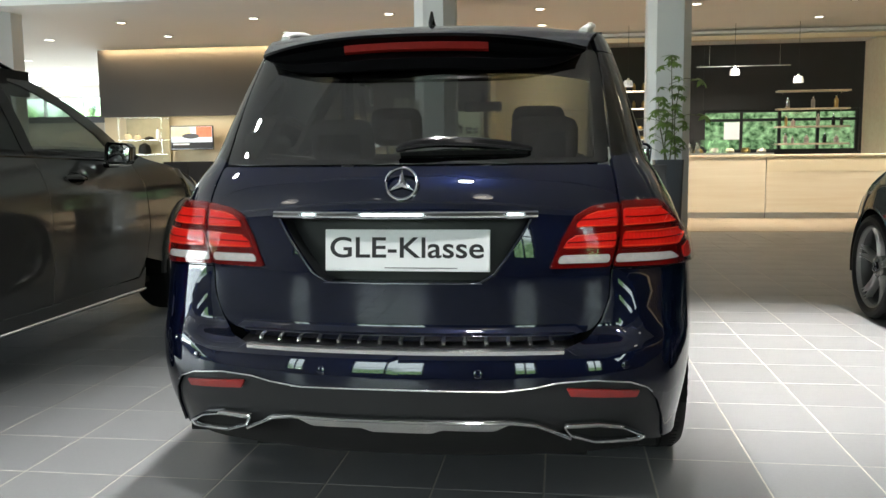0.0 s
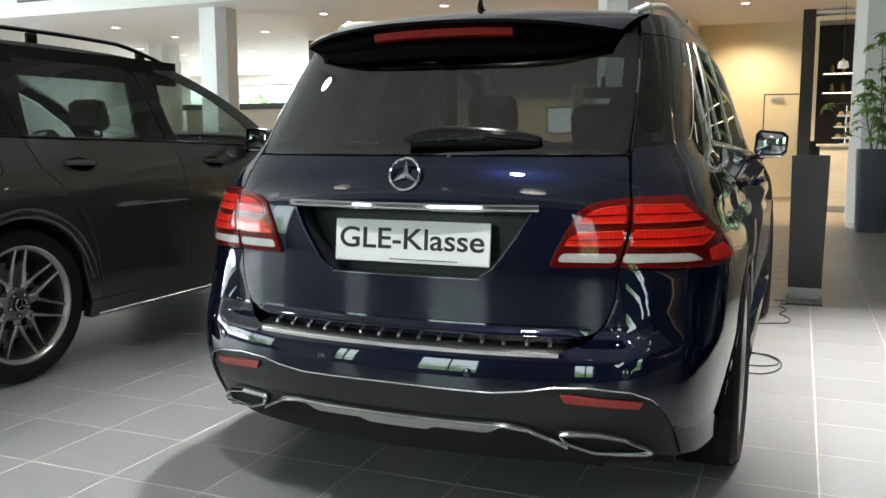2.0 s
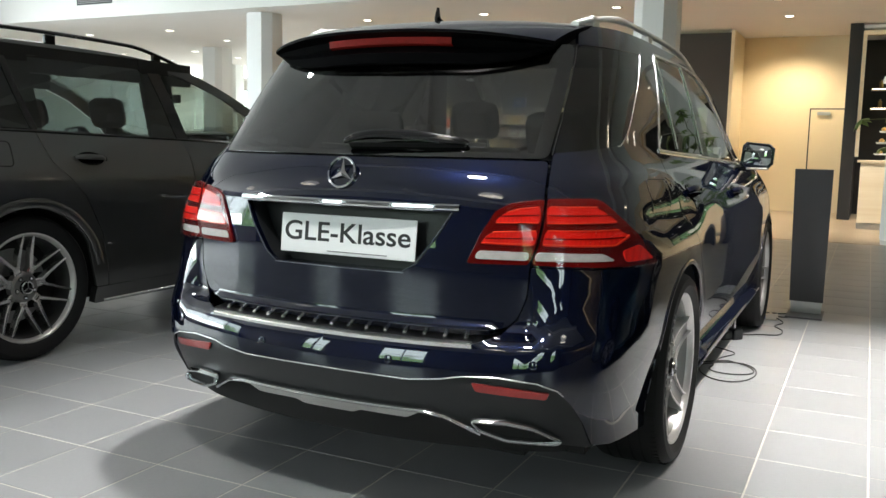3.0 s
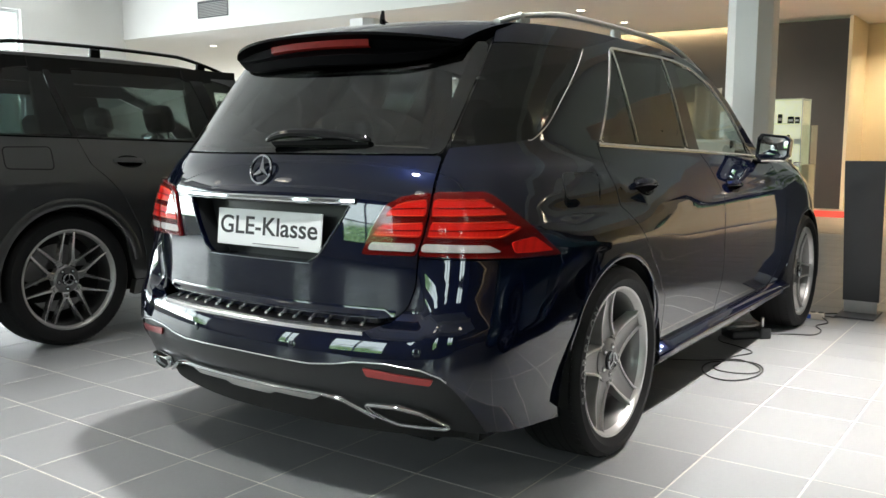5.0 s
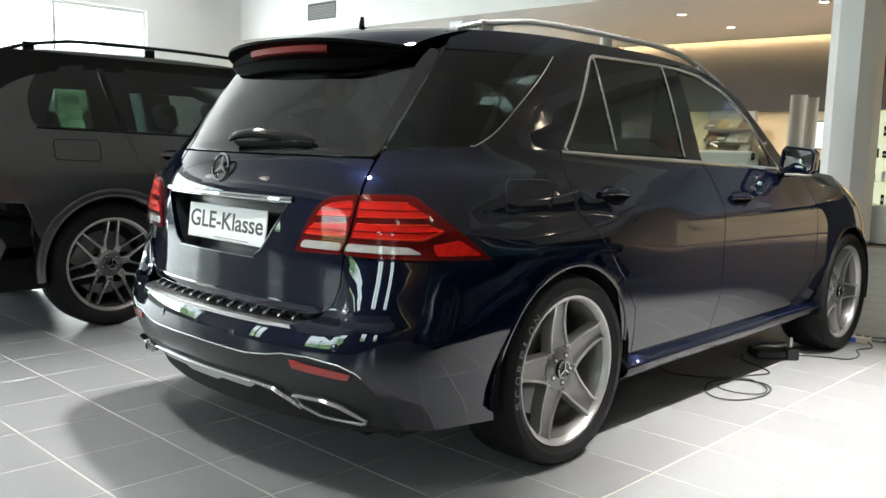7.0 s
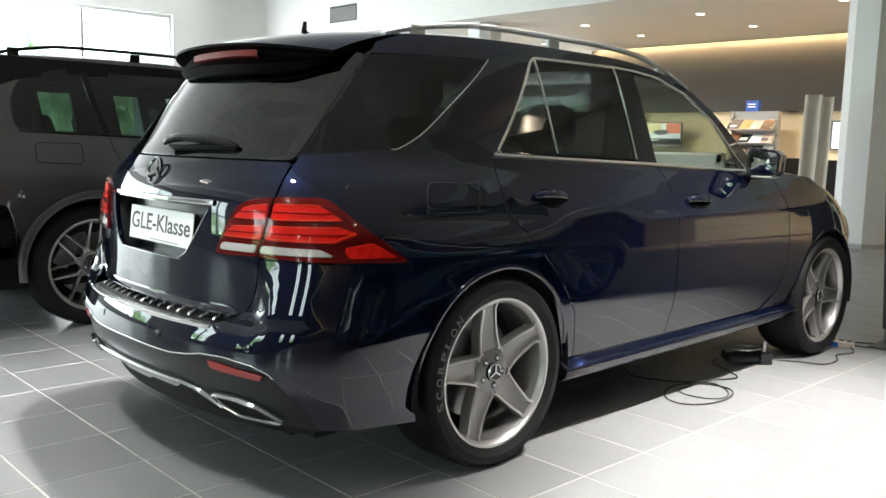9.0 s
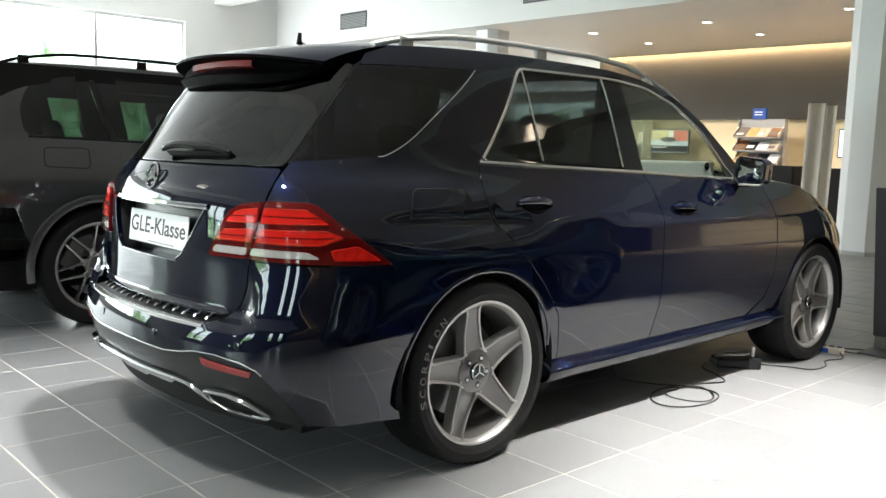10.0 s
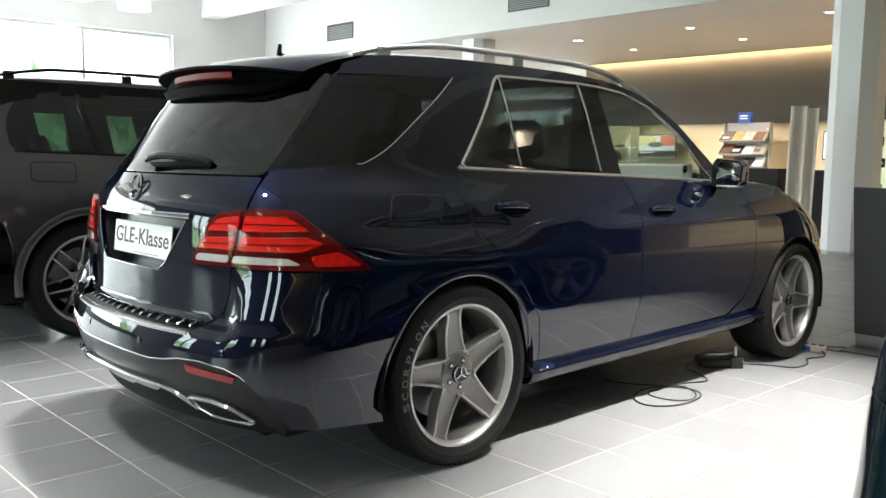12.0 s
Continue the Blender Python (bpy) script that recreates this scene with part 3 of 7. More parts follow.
def trim(body, name, line, mat, parent, width=0.014, proud=0.006, label="", closed=False, sub=0.03):
    """A moulding that follows a line (s, z) on the body."""
    pts = []
    pairs = list(zip(line, line[1:] + (line[:1] if closed else [])))[:len(line) if closed else len(line) - 1]
    for a, b in pairs:
        n = max(1, int(math.hypot(b[0] - a[0], b[1] - a[1]) / sub))
        pts += [(a[0] + (b[0] - a[0]) * k / n, a[1] + (b[1] - a[1]) * k / n) for k in range(n)]
    if not closed:
        pts.append(line[-1])
    bm, rings, m = bmesh.new(), [], len(pts)
    for k, (s, z) in enumerate(pts):
        p, n = Vector(body.point(s, z)), Vector(body.normal(s, z))
        a = Vector(body.point(*pts[(k - 1) % m if closed else max(k - 1, 0)]))
        b = Vector(body.point(*pts[(k + 1) % m if closed else min(k + 1, m - 1)]))
        o = (b - a).cross(n).normalized()
        rings.append([bm.verts.new(p + o * (width / 2 * u) + n * (proud * v)) for u, v in ((-1, -0.6), (-0.9, 0.55), (-0.4, 1), (0.4, 1), (0.9, 0.55), (1, -0.6))])
    for k in range(m if closed else m - 1):
        a, b = rings[k], rings[(k + 1) % m]
        for c in range(6):
            d = (c + 1) % 6
            bm.faces.new((a[c], a[d], b[d], b[c]))
    if not closed:
        bm.faces.new(rings[0])
        bm.faces.new(rings[-1][::-1])
    return part(name, bm, mat, parent, label)


def arch(body, y, z, r, a0, a1, steps=18, flat=1.0):
    """Points of a wheel opening round (y, z), from angle a0 to a1 in degrees, as (s, z)."""
    out = []
    for k in range(steps + 1):
        a = radians(a0 + (a1 - a0) * k / steps)
        yy, zz = y + r * math.cos(a), z + r * flat * math.sin(a)
        out.append((body.s_at(yy, zz), zz, 0.0))
    return out


def lettering(text, width, height):
    """A word as a thin mesh, its capitals height tall."""
    curve = bpy.data.curves.new("print", "FONT")
    curve.body, curve.extrude, curve.offset = text, 0.006, 0.012
    ob = new("print", curve)
    me = bpy.data.meshes.new_from_object(ob.evaluated_get(bpy.context.evaluated_depsgraph_get()))
    bpy.data.objects.remove(ob)
    xs, ys = [v.co.x for v in me.vertices], [v.co.y for v in me.vertices]
    me.transform(Matrix.Diagonal((width / (max(xs) - min(xs)), height / max(ys), 0.1, 1)) @ Matrix.Translation((-min(xs), 0, 0)))
    return me


# ---- cars
def wheel(car, name, x, y, z, r, style, side=1, start=100, letters=False):
    """side 1: the wheel's face looks to +x. Built in its own frame: y forward, z up, face towards +x."""
    w = new(name)
    w.empty_display_size = 0.05
    w.parent = car
    w.matrix_local = pose(x, y, z, 0, 0, 0 if side > 0 else 180)
    turn = pose(0, 0, 0, 0, 90, 0)
    rr = r * (0.755 if style == "twin" else 0.778)

    def ringed(nm, prof, mat, cap=False, steps=56, par=None):
        bm = bmesh.new()
        lathe(bm, prof, steps, turn, cap)
        return part(nm, bm, mat, par or w)

    tyre = ringed("tyre", [(rr * 0.97, 0.0), (rr * 1.0, 0.012), (rr * 1.035, 0.018), (r * 0.86, 0.031), (r * 0.93, 0.028), (r * 0.965, 0.014), (r * 0.99, -0.012), (r, -0.045), (r * 1.002, -0.12), (r, -0.195), (r * 0.985, -0.225), (r * 0.93, -0.258), (r * 0.84, -0.262), (rr, -0.245)], RUBBER, steps=72)
    for d in (-0.055, -0.095, -0.145, -0.185):
        ringed("tread_groove", [(r * 1.0035, d - 0.004), (r * 1.0045, d), (r * 1.0035, d + 0.004)], VOID, par=tyre)
    bm = bmesh.new()
    for k in range(84):
        a = 2 * math.pi * k / 84
        m = pose(0, 0, 0, math.degrees(a), 0, 0)
        box(bm, -0.026, -0.0022, r * 0.985, 0.002, 0.0022, r * 0.9925, m)
    tagged(part("shoulder_tread", bm, VOID, tyre, smooth=False), kind="stuff")
    if letters:
        for k, ch in enumerate("SCORPION"):
            a = radians(192 - 8.2 * k)
            me = lettering(ch, 0.010 if ch == "I" else 0.029, 0.029)
            er, et = (0, math.cos(a), math.sin(a)), (0, math.sin(a), -math.cos(a))
            at = Vector(er) * (r * 0.838) - Vector(et) * 0.017
            me.transform(Matrix(((et[0], er[0], 1, 0.0310), (et[1], er[1], 0, at.y), (et[2], er[2], 0, at.z), (0, 0, 0, 1))))
            me.materials.append(RUBBER_LETTER)
            mark = new("raised_letter", me)
            mark.parent = tyre
    ringed("rim_lip", [(rr * 0.925, -0.010), (rr * 0.94, 0.004), (rr * 0.97, 0.014), (rr * 1.0, 0.016), (rr * 1.005, 0.006), (rr * 0.99, -0.004)], RIM_EDGE if style != "black" else RIM)
    ringed("rim_barrel", [(rr * 0.95, -0.002), (rr * 0.905, -0.02), (rr * 0.885, -0.07), (rr * 0.87, -0.20), (rr * 0.95, -0.23)], RIM if style == "five" else RIM_DARK)
    ringed("brake_disc", [(0.06, -0.125), (rr * 0.68, -0.125), (rr * 0.68, -0.15), (0.06, -0.15)], DISC)
    ringed("wheel_well_back", [(0.0, -0.19), (rr * 0.9, -0.19)], VOID)
    bm = bmesh.new()
    box(bm, -0.165, rr * 0.36, -0.10, -0.095, rr * 0.74, 0.10, pose(0, 0, 0, 150 if side > 0 else 30))
    part("brake_caliper", bm, DISC, w, smooth=False, bevel=0.012)

    def flat_to(m):
        return Matrix(((0, 0, 1, 0), (1, 0, 0, 0), (0, 1, 0, 0), (0, 0, 0, 1))) if m is None else m @ Matrix(((0, 0, 1, 0), (1, 0, 0, 0), (0, 1, 0, 0), (0, 0, 0, 1)))

    def spoke(a, half_in, half_out, x_in, x_out, lean=0.0, edge=0.011, r0=0.062, r1=None):
        """One tapered arm: a grey channel between two bright machined ridges."""
        r1 = r1 or rr * 0.95
        m = pose(0, 0, 0, a - 90, 0, 0)
        for nm, parts, mat in (("spoke", ((-1, 1, 0.0),), RIM), ("spoke_ridge", ((-1, -0.0, 0.0), (0.0, 1, 0.0)), RIM_EDGE)):
            for lo, hi, _ in parts:
                bm = bmesh.new()
                rings = []
                for k in range(9):
                    t = k / 8
                    rad = r0 + (r1 - r0) * t
                    hw = half_in + (half_out - half_in) * t + 0.012 * max(0, 1 - t * 5) ** 2 + 0.012 * max(0, t * 8 - 7) ** 2
                    face = x_in + (x_out - x_in) * t - 0.012 * math.sin(math.pi * t)
                    off = lean * t
                    if nm == "spoke":
                        ys, top, bot = (-hw + 0.003, -hw * 0.5, hw * 0.5, hw - 0.003), (face - 0.004, face - 0.010, face - 0.010, face - 0.004), face - 0.05
                        ring = [(bot, ys[0])] + [(top[i], ys[i]) for i in range(4)] + [(bot, ys[3])]
                    else:
                        e = edge * (1 + 0.2 * t)
                        y0, y1 = (-hw, -hw + e) if lo < 0 and hi <= 0 else (hw - e, hw)
                        ring = [(face - 0.045, y0), (face + 0.001, y0 + 0.001), (face + 0.003, (y0 + y1) / 2), (face + 0.001, y1 - 0.001), (face - 0.045, y1)]
                    rings.append([bm.verts.new(m @ Vector((px, py + off, rad))) for px, py in ring])
                for p, q in zip(rings, rings[1:]):
                    for i in range(len(p)):
                        j = (i + 1) % len(p)
                        bm.faces.new((p[i], p[j], q[j], q[i]))
                bm.faces.new(rings[0])
                bm.faces.new(rings[-1][::-1])
                part(nm, bm, mat, w)

    if style == "five":
        for k in range(5):
            spoke(start + 72 * k, 0.058, 0.036, -0.020, 0.004, edge=0.0105)
        ringed("hub", [(0.0, -0.020), (0.072, -0.021), (0.086, -0.028), (0.09, -0.07)], RIM, steps=40)
    elif style == "twin":
        # seven arms leave the hub and fork; the forks of two neighbours run side by side to the rim
        def arm(nm, a0, r0, a1, r1, h0, h1, x0, x1):
            p0, p1 = (Vector((r * math.cos(radians(a)), r * math.sin(radians(a)))) for a, r in ((a0, r0), (a1, r1)))
            across = Vector((p0.y - p1.y, p1.x - p0.x)).normalized()
            bm, rings = bmesh.new(), []
            for k in range(7):
                t = k / 6
                c, h, f = p0.lerp(p1, t), h0 + (h1 - h0) * t, x0 + (x1 - x0) * t - 0.006 * math.sin(math.pi * t)
                rings.append([bm.verts.new((f + dx, *(c + across * (h * e)))) for dx, e in ((-0.045, -0.8), (-0.004, -1), (0.0, -0.7), (0.0, 0.7), (-0.004, 1), (-0.045, 0.8))])
            for p, q in zip(rings, rings[1:]):
                for i in range(6):
                    bm.faces.new((p[i], p[(i + 1) % 6], q[(i + 1) % 6], q[i]))
            bm.faces.new(rings[0])
            bm.faces.new(rings[-1][::-1])
            bmesh.ops.recalc_face_normals(bm, faces=bm.faces)
            part(nm, bm, RIM_BRIGHT, w, smooth=False)
        for k in range(7):
            c = start + 360 / 7 * k
            arm("hub_arm", c + 180 / 7, 0.045, c + 180 / 7, rr * 0.43, 0.026, 0.021, -0.028, -0.026)
            for d in (-1, 1):
                arm("spoke", c + d * 180 / 7 * 0.88, rr * 0.36, c + d * 6.2, rr * 0.955, 0.0105, 0.0062, -0.027, 0.002)
    else:
        for k in range(5):
            for d in (-1, 1):
                spoke(start + 72 * k + d * 9, 0.0085, 0.0085, -0.03, 0.002, d * 0.010, 0.0045, 0.05)
    if style != "five":
        ringed("hub", [(0.0, -0.022), (0.07, -0.024), (0.082, -0.034), (0.085, -0.07)], RIM, steps=40)
    for k in range(5):
        a = radians(start + 36 + 72 * k)
        ringed_at = pose(-0.0205, 0.056 * math.cos(a), 0.056 * math.sin(a), 0, 90, 0)
        bm = bmesh.new()
        lathe(bm, [(0.0140, -0.002), (0.0140, 0.0006), (0.0, 0.0006)], 16, ringed_at)
        part("bolt_seat", bm, RIM_DARK, w)
        bm = bmesh.new()
        lathe(bm, [(0.0095, 0.0), (0.0095, 0.007), (0.006, 0.010), (0, 0.010)], 6, pose(-0.024, 0.056 * math.cos(a), 0.056 * math.sin(a), 0, 90, 0))
        part("lug_bolt", bm, CHROME, w)
    bm = bmesh.new()
    lathe(bm, [(0, -0.004), (0.030, -0.006), (0.036, -0.012), (0.038, -0.03)], 28, turn)
    cap = part("hub_cap", bm, GLOSS_BLACK, w, "black hub cap with a chrome ring")
    bm = bmesh.new()
    lathe(bm, [(0.0285, -0.005), (0.033, -0.002), (0.0365, -0.007)], 28, turn, cap=False)
    for k in range(3):
        box(bm, -0.0055, -0.0030, 0.0, -0.0015, 0.0030, 0.030, pose(0, 0, 0, 120 * k))
    part("cap_ring", bm, CHROME, cap)
    return w


def sheet(name, fn, us, vs, mat, parent, thick=0.012, label=""):
    """A curved sheet fn(u, v) with thickness, turned in at its rim."""
    bm = bmesh.new()
    top = [[bm.verts.new(fn(u, v)) for v in vs] for u in us]
    for i in range(len(us) - 1):
        for j in range(len(vs) - 1):
            bm.faces.new((top[i][j], top[i + 1][j], top[i + 1][j + 1], top[i][j + 1]))
    bm.normal_update()
    ob = part(name, bm, mat, parent, label)
    mo = ob.modifiers.new("thickness", "SOLIDIFY")
    mo.thickness, mo.offset = thick, -1
    return ob


def steps(a, b, n):
    return [a + (b - a) * k / n for k in range(n + 1)]


def seat(car, x, y, width, headrest=True, lean=14, name="seat", back=0.48):
    s = new(name)
    s.parent = car
    s.matrix_local = pose(x, y, 0.42)
    h = width / 2
    bm = bmesh.new()
    box(bm, -h, 0.0, 0.16, h, 0.50, 0.32)
    part("cushion", bm, CLOTH, s, bevel=0.05)
    m = pose(0, 0.02, 0.26, lean, 0, 0)
    bm = bmesh.new()
    box(bm, -h, -0.09, 0, h, 0.05, back, m)
    part("backrest", bm, CLOTH, s, bevel=0.05)
    if headrest:
        for hx in ((0,) if width < 0.8 else (-0.42, 0.42)):
            bm = bmesh.new()
            box(bm, hx - 0.135, -0.075, back + 0.05, hx + 0.135, 0.03, back + 0.25, m)
            part("headrest", bm, CLOTH, s, bevel=0.05)
            for d in (-0.06, 0.06):
                bm = bmesh.new()
                tube(bm, [m @ Vector((hx + d, -0.02, back - 0.02)), m @ Vector((hx + d, -0.02, back + 0.08))], 0.007)
                part("headrest_rod", bm, CHROME, s)
    return s


def cabin(car, front_y, rear_y, zshift=0.0, wheel_x=-0.37):
    for x in (-0.37, 0.37):
        seat(car, x, front_y, 0.5).location.z += zshift
    seat(car, 0, rear_y, 1.3, lean=18, name="rear_bench", back=0.40).location.z += zshift
    bm = bmesh.new()
    box(bm, -0.70, front_y + 0.72, 0.78 + zshift, 0.70, front_y + 1.35, 1.03 + zshift)
    part("dashboard", bm, CLOTH, car, bevel=0.06)
    bm = bmesh.new()
    tm = pose(wheel_x, front_y + 0.60, 0.98 + zshift, 65, 0, 0)
    ring = [tm @ Vector((0.185 * math.cos(a), 0.185 * math.sin(a), 0)) for a in [2 * math.pi * k / 28 for k in range(29)]]
    tube(bm, ring, 0.014)
    box(bm, -0.17, -0.025, -0.02, 0.17, 0.025, 0.01, tm)
    box(bm, -0.06, -0.07, -0.03, 0.06, 0.06, 0.012, tm)
    part("steering_wheel", bm, CLOTH, car)
    bm = bmesh.new()
    box(bm, -0.12, front_y + 0.78, 1.40 + zshift, 0.12, front_y + 0.80, 1.465 + zshift)
    box(bm, -0.012, front_y + 0.79, 1.46 + zshift, 0.012, front_y + 0.82, 1.53 + zshift)
    part("interior_mirror", bm, GLOSS_BLACK, car, bevel=0.008)


def door_mirror(car, body, y, z, side, paint):
    m = new("door_mirror")
    m.parent = car
    x = body.point(body.s_at(y, z), z)[0]
    m.matrix_local = pose(side * (x + 0.005), y, z, 0, 0, 0)
    q = Matrix.Diagonal((side, 1, 1, 1))
    prof = [(0.035, -0.02), (0.045, 0.085), (0.065, 0.108), (0.195, 0.095), (0.222, 0.07), (0.215, -0.02), (0.195, -0.042), (0.06, -0.045)]
    bm = bmesh.new()
    back = [bm.verts.new(q @ Vector((px, -0.03, pz))) for px, pz in prof]
    mid = [bm.verts.new(q @ Vector((0.13 + (px - 0.13) * 0.98, 0.05, 0.032 + (pz - 0.032) * 0.98))) for px, pz in prof]
    front = [bm.verts.new(q @ Vector((0.13 + (px - 0.13) * 0.55, 0.12, 0.032 + (pz - 0.032) * 0.55))) for px, pz in prof]
    for a, b in ((back, mid), (mid, front)):
        for i in range(8):
            bm.faces.new((a[i], a[(i + 1) % 8], b[(i + 1) % 8], b[i]))
    bm.faces.new(front)
    inner = [bm.verts.new(q @ Vector((0.13 + (px - 0.13) * 0.88, -0.032, 0.032 + (pz - 0.032) * 0.86))) for px, pz in prof]
    deep = [bm.verts.new(q @ Vector((0.13 + (px - 0.13) * 0.86, -0.012, 0.032 + (pz - 0.032) * 0.84))) for px, pz in prof]
    for a, b in ((back, inner), (inner, deep)):
        for i in range(8):
            bm.faces.new((a[i], a[(i + 1) % 8], b[(i + 1) % 8], b[i]))
    part("housing", bm, paint, m, bevel=0.006)
    bm = bmesh.new()
    rows = [[bm.verts.new(q @ Vector((0.13 + (px - 0.13) * 0.86 * k, -0.016 - 0.012 * (1 - k * k), 0.032 + (pz - 0.032) * 0.84 * k))) for px, pz in prof] for k in (1.0, 0.8, 0.6, 0.4, 0.2)]
    for a, b in zip(rows, rows[1:]):
        for i in range(8):
            bm.faces.new((a[i], a[(i + 1) % 8], b[(i + 1) % 8], b[i]))
    bm.faces.new(rows[-1])
    part("mirror_glass", bm, CHROME, m, "silvered mirror glass")
    bm = bmesh.new()
    box(bm, -0.04, -0.01, -0.062, 0.10, 0.06, -0.036, q)
    part("foot", bm, GLOSS_BLACK, m, bevel=0.012)
    bm = bmesh.new()
    box(bm, 0.07, -0.036, -0.052, 0.19, 0.05, -0.040, q)
    part("indicator", bm, LENS_WHITE, m, bevel=0.006)


def handle(door, body, y, z, side, length=0.20, mat=None):
    s = body.s_at(y, z)
    p, n = Vector(body.point(s, z)), Vector(body.normal(s, z))
    p2 = Vector(body.point(body.s_at(y + length, z - 0.012), z - 0.012))
    u = (p2 - p).normalized()
    v = n.cross(u).normalized()
    if v.z < 0:
        v = -v
    q = Matrix.Diagonal((side, 1, 1, 1))
    bm = bmesh.new()
    rings = []
    for k in range(13):
        t = k / 12
        h = 0.030 * math.sin(math.pi * min(1, max(0, t))) ** 0.45 if 0 < t < 1 else 0.0
        w = 0.017 * (1 - 0.35 * abs(2 * t - 1) ** 3)
        c = p + u * (length * t) + n * (0.004 + h)
        rings.append([bm.verts.new(q @ (c + v * (w * math.cos(a)) + n * (0.008 * math.sin(a)))) for a in [2 * math.pi * i / 10 for i in range(10)]])
    for a, b in zip(rings, rings[1:]):
        for i in range(10):
            bm.faces.new((a[i], a[(i + 1) % 10], b[(i + 1) % 10], b[i]))
    bm.faces.new(rings[0])
    bm.faces.new(rings[-1][::-1])
    part("handle", bm, mat or PAINT, door)
    bm = bmesh.new()
    ring = [bm.verts.new(q @ (p + u * (length * 0.5 + length * 0.42 * math.cos(a)) + v * (0.041 * math.sin(a)) + n * 0.0030)) for a in [2 * math.pi * i / 28 for i in range(28)]]
    bm.faces.new(ring)
    bmesh.ops.solidify(bm, geom=bm.faces[:], thickness=0.003)
    part("handle_recess", bm, GLOSS_BLACK, door, smooth=False)


def roofline(body, table, crown):
    """Edge height over y, and the sheet that arches from edge to edge."""
    edge = lerp_table(table)

    def fn(y, u):
        z = edge(y)
        x = body.point(body.s_at(y, z), z)[0]
        return (x * u, y, z + crown(y) * (1 - abs(u) ** 2.4))
    return edge, fn


def roof_rail(car, fn, side, y0, y1, rise, mat, inset=0.93):
    r = new("roof_rail")
    r.parent = car
    ys = steps(y0, y1, 26)
    bm, rings = bmesh.new(), []
    for k, y in enumerate(ys):
        t = k / 26
        x, _, z = fn(y, inset)
        h = rise * min(1, (t / 0.2) ** 0.7 if t > 0 else 0, ((1 - t) / 0.22) ** 0.75 if t < 1 else 0)
        c = Vector((side * x, y, z + h + 0.004))
        wd, ht = 0.016, 0.012
        rings.append([bm.verts.new(c + Vector((wd * math.cos(a), 0, ht * math.sin(a)))) for a in [2 * math.pi * i / 10 for i in range(10)]])
    for a, b in zip(rings, rings[1:]):
        for i in range(10):
            bm.faces.new((a[i], a[(i + 1) % 10], b[(i + 1) % 10], b[i]))
    bm.faces.new(rings[0])
    bm.faces.new(rings[-1][::-1])
    part("bar", bm, mat, r)
    for t in (0.07, 0.46, 0.86):
        y = y0 + (y1 - y0) * t
        x, _, z = fn(y, inset)
        bm = bmesh.new()
        box(bm, side * x - 0.012, y - 0.035, z - 0.02, side * x + 0.012, y + 0.035, z + rise * 0.85)
        part("rail_foot", bm, mat, r, bevel=0.006)
    return r

# ---- the large structure (the floor's tiles come last in the file)
LOW, HIGH, EDGE = 3.49, 4.75, 10.2
structure("floor", GROUT, (-22.5, -10, -0.2, 9.9, 10.45, -0.0016), label="pale mortar bed under grey stone floor tiles", category="floor")
structure("ceiling_high", CEIL, (-15.4, -10, HIGH, 9.9, EDGE, HIGH + 0.25), label="white painted ceiling of the high sales hall", category="ceiling")
structure("ceiling_low", CEIL, (-22.5, EDGE + 0.002, LOW, 9.9, 24.6, LOW + 0.2), label="white suspended ceiling with recessed downlights", category="ceiling")
structure("fascia", WHITE, (-22.5, EDGE - 0.25, LOW - 0.004, 9.9, EDGE, HIGH), label="white plastered step between low and high ceiling", category="wall")
structure("wall_east", EAST_WALL, (9.6, -10, 0, 9.9, 24.6, HIGH), label="plain dark brown side wall", category="wall")
structure("wall_east_panel", MAPLE, (9.50, -9.7, 2.52, 9.598, 10, 2.62), label="maple cove board on the side wall", category="panel")
structure("wall_dark", DARKWALL, (-9.4, 15.15, 2.02, -2.4, 15.45, LOW - 0.05), (-2.4, 15.15, 0, -1.0, 15.45, LOW - 0.05), label="charcoal panelled wall below a warm cove light", category="wall")
structure("wall_niche", CREAM, (-9.4, 15.3, 0, -2.4, 15.46, 2.02), label="cream back wall under the charcoal panel", category="wall")
structure("wall_dark_end", CREAM, (-1.0, 15.15, 0, -0.94, 16.6, LOW - 0.002), label="cream end of the panelled wall", category="wall")
structure("wall_service", CREAM, (-0.94, 16.6, 0, 1.05, 16.8, LOW), label="cream painted wall beside the bar", category="wall")
structure("post_bar", BLACK, (1.05, 14.95, 0, 1.26, 16.8, LOW), label="black return wall at the end of the bar", category="wall")
structure("wall_bar_back", BLACK, (1.26, 16.8, 0, 3.5, 17.0, LOW), label="black back wall of the bar", category="wall")
structure("wall_bar_below_window", BLACK, (3.502, 16.8, 0, 6.748, 17.0, 1.13), label="black wall below the long low bar window", category="wall")
structure("wall_bar_above_window", BLACK, (3.502, 16.8, 2.03, 6.748, 17.0, LOW), label="black wall above the long low bar window", category="wall")
structure("wall_bar_jamb", BLACK, (6.7, 16.8, 1.131, 6.748, 17.0, 2.029), label="black jamb of the long low bar window", category="wall")
structure("wall_bar_side", MAPLE, (6.75, 14.95, 0, 6.95, 17.0, LOW), label="maple veneered side of the bar niche", category="wall")
structure("wall_bar_east", CREAM, (6.95, 14.95, 0, 9.6, 15.2, LOW), label="cream wall beyond the bar", category="wall")
structure("trim_bar_frame", MAPLE, (1.27, 14.93, 3.28, 6.74, 15.1, 3.36), (1.27, 14.93, 1.14, 1.33, 15.1, 3.28), label="slim maple frame round the bar niche", category="trim")
structure("ceiling_bar", CEIL, (1.27, 14.96, 3.40, 6.74, 16.79, 3.46), label="lowered ceiling over the bar niche", category="ceiling")
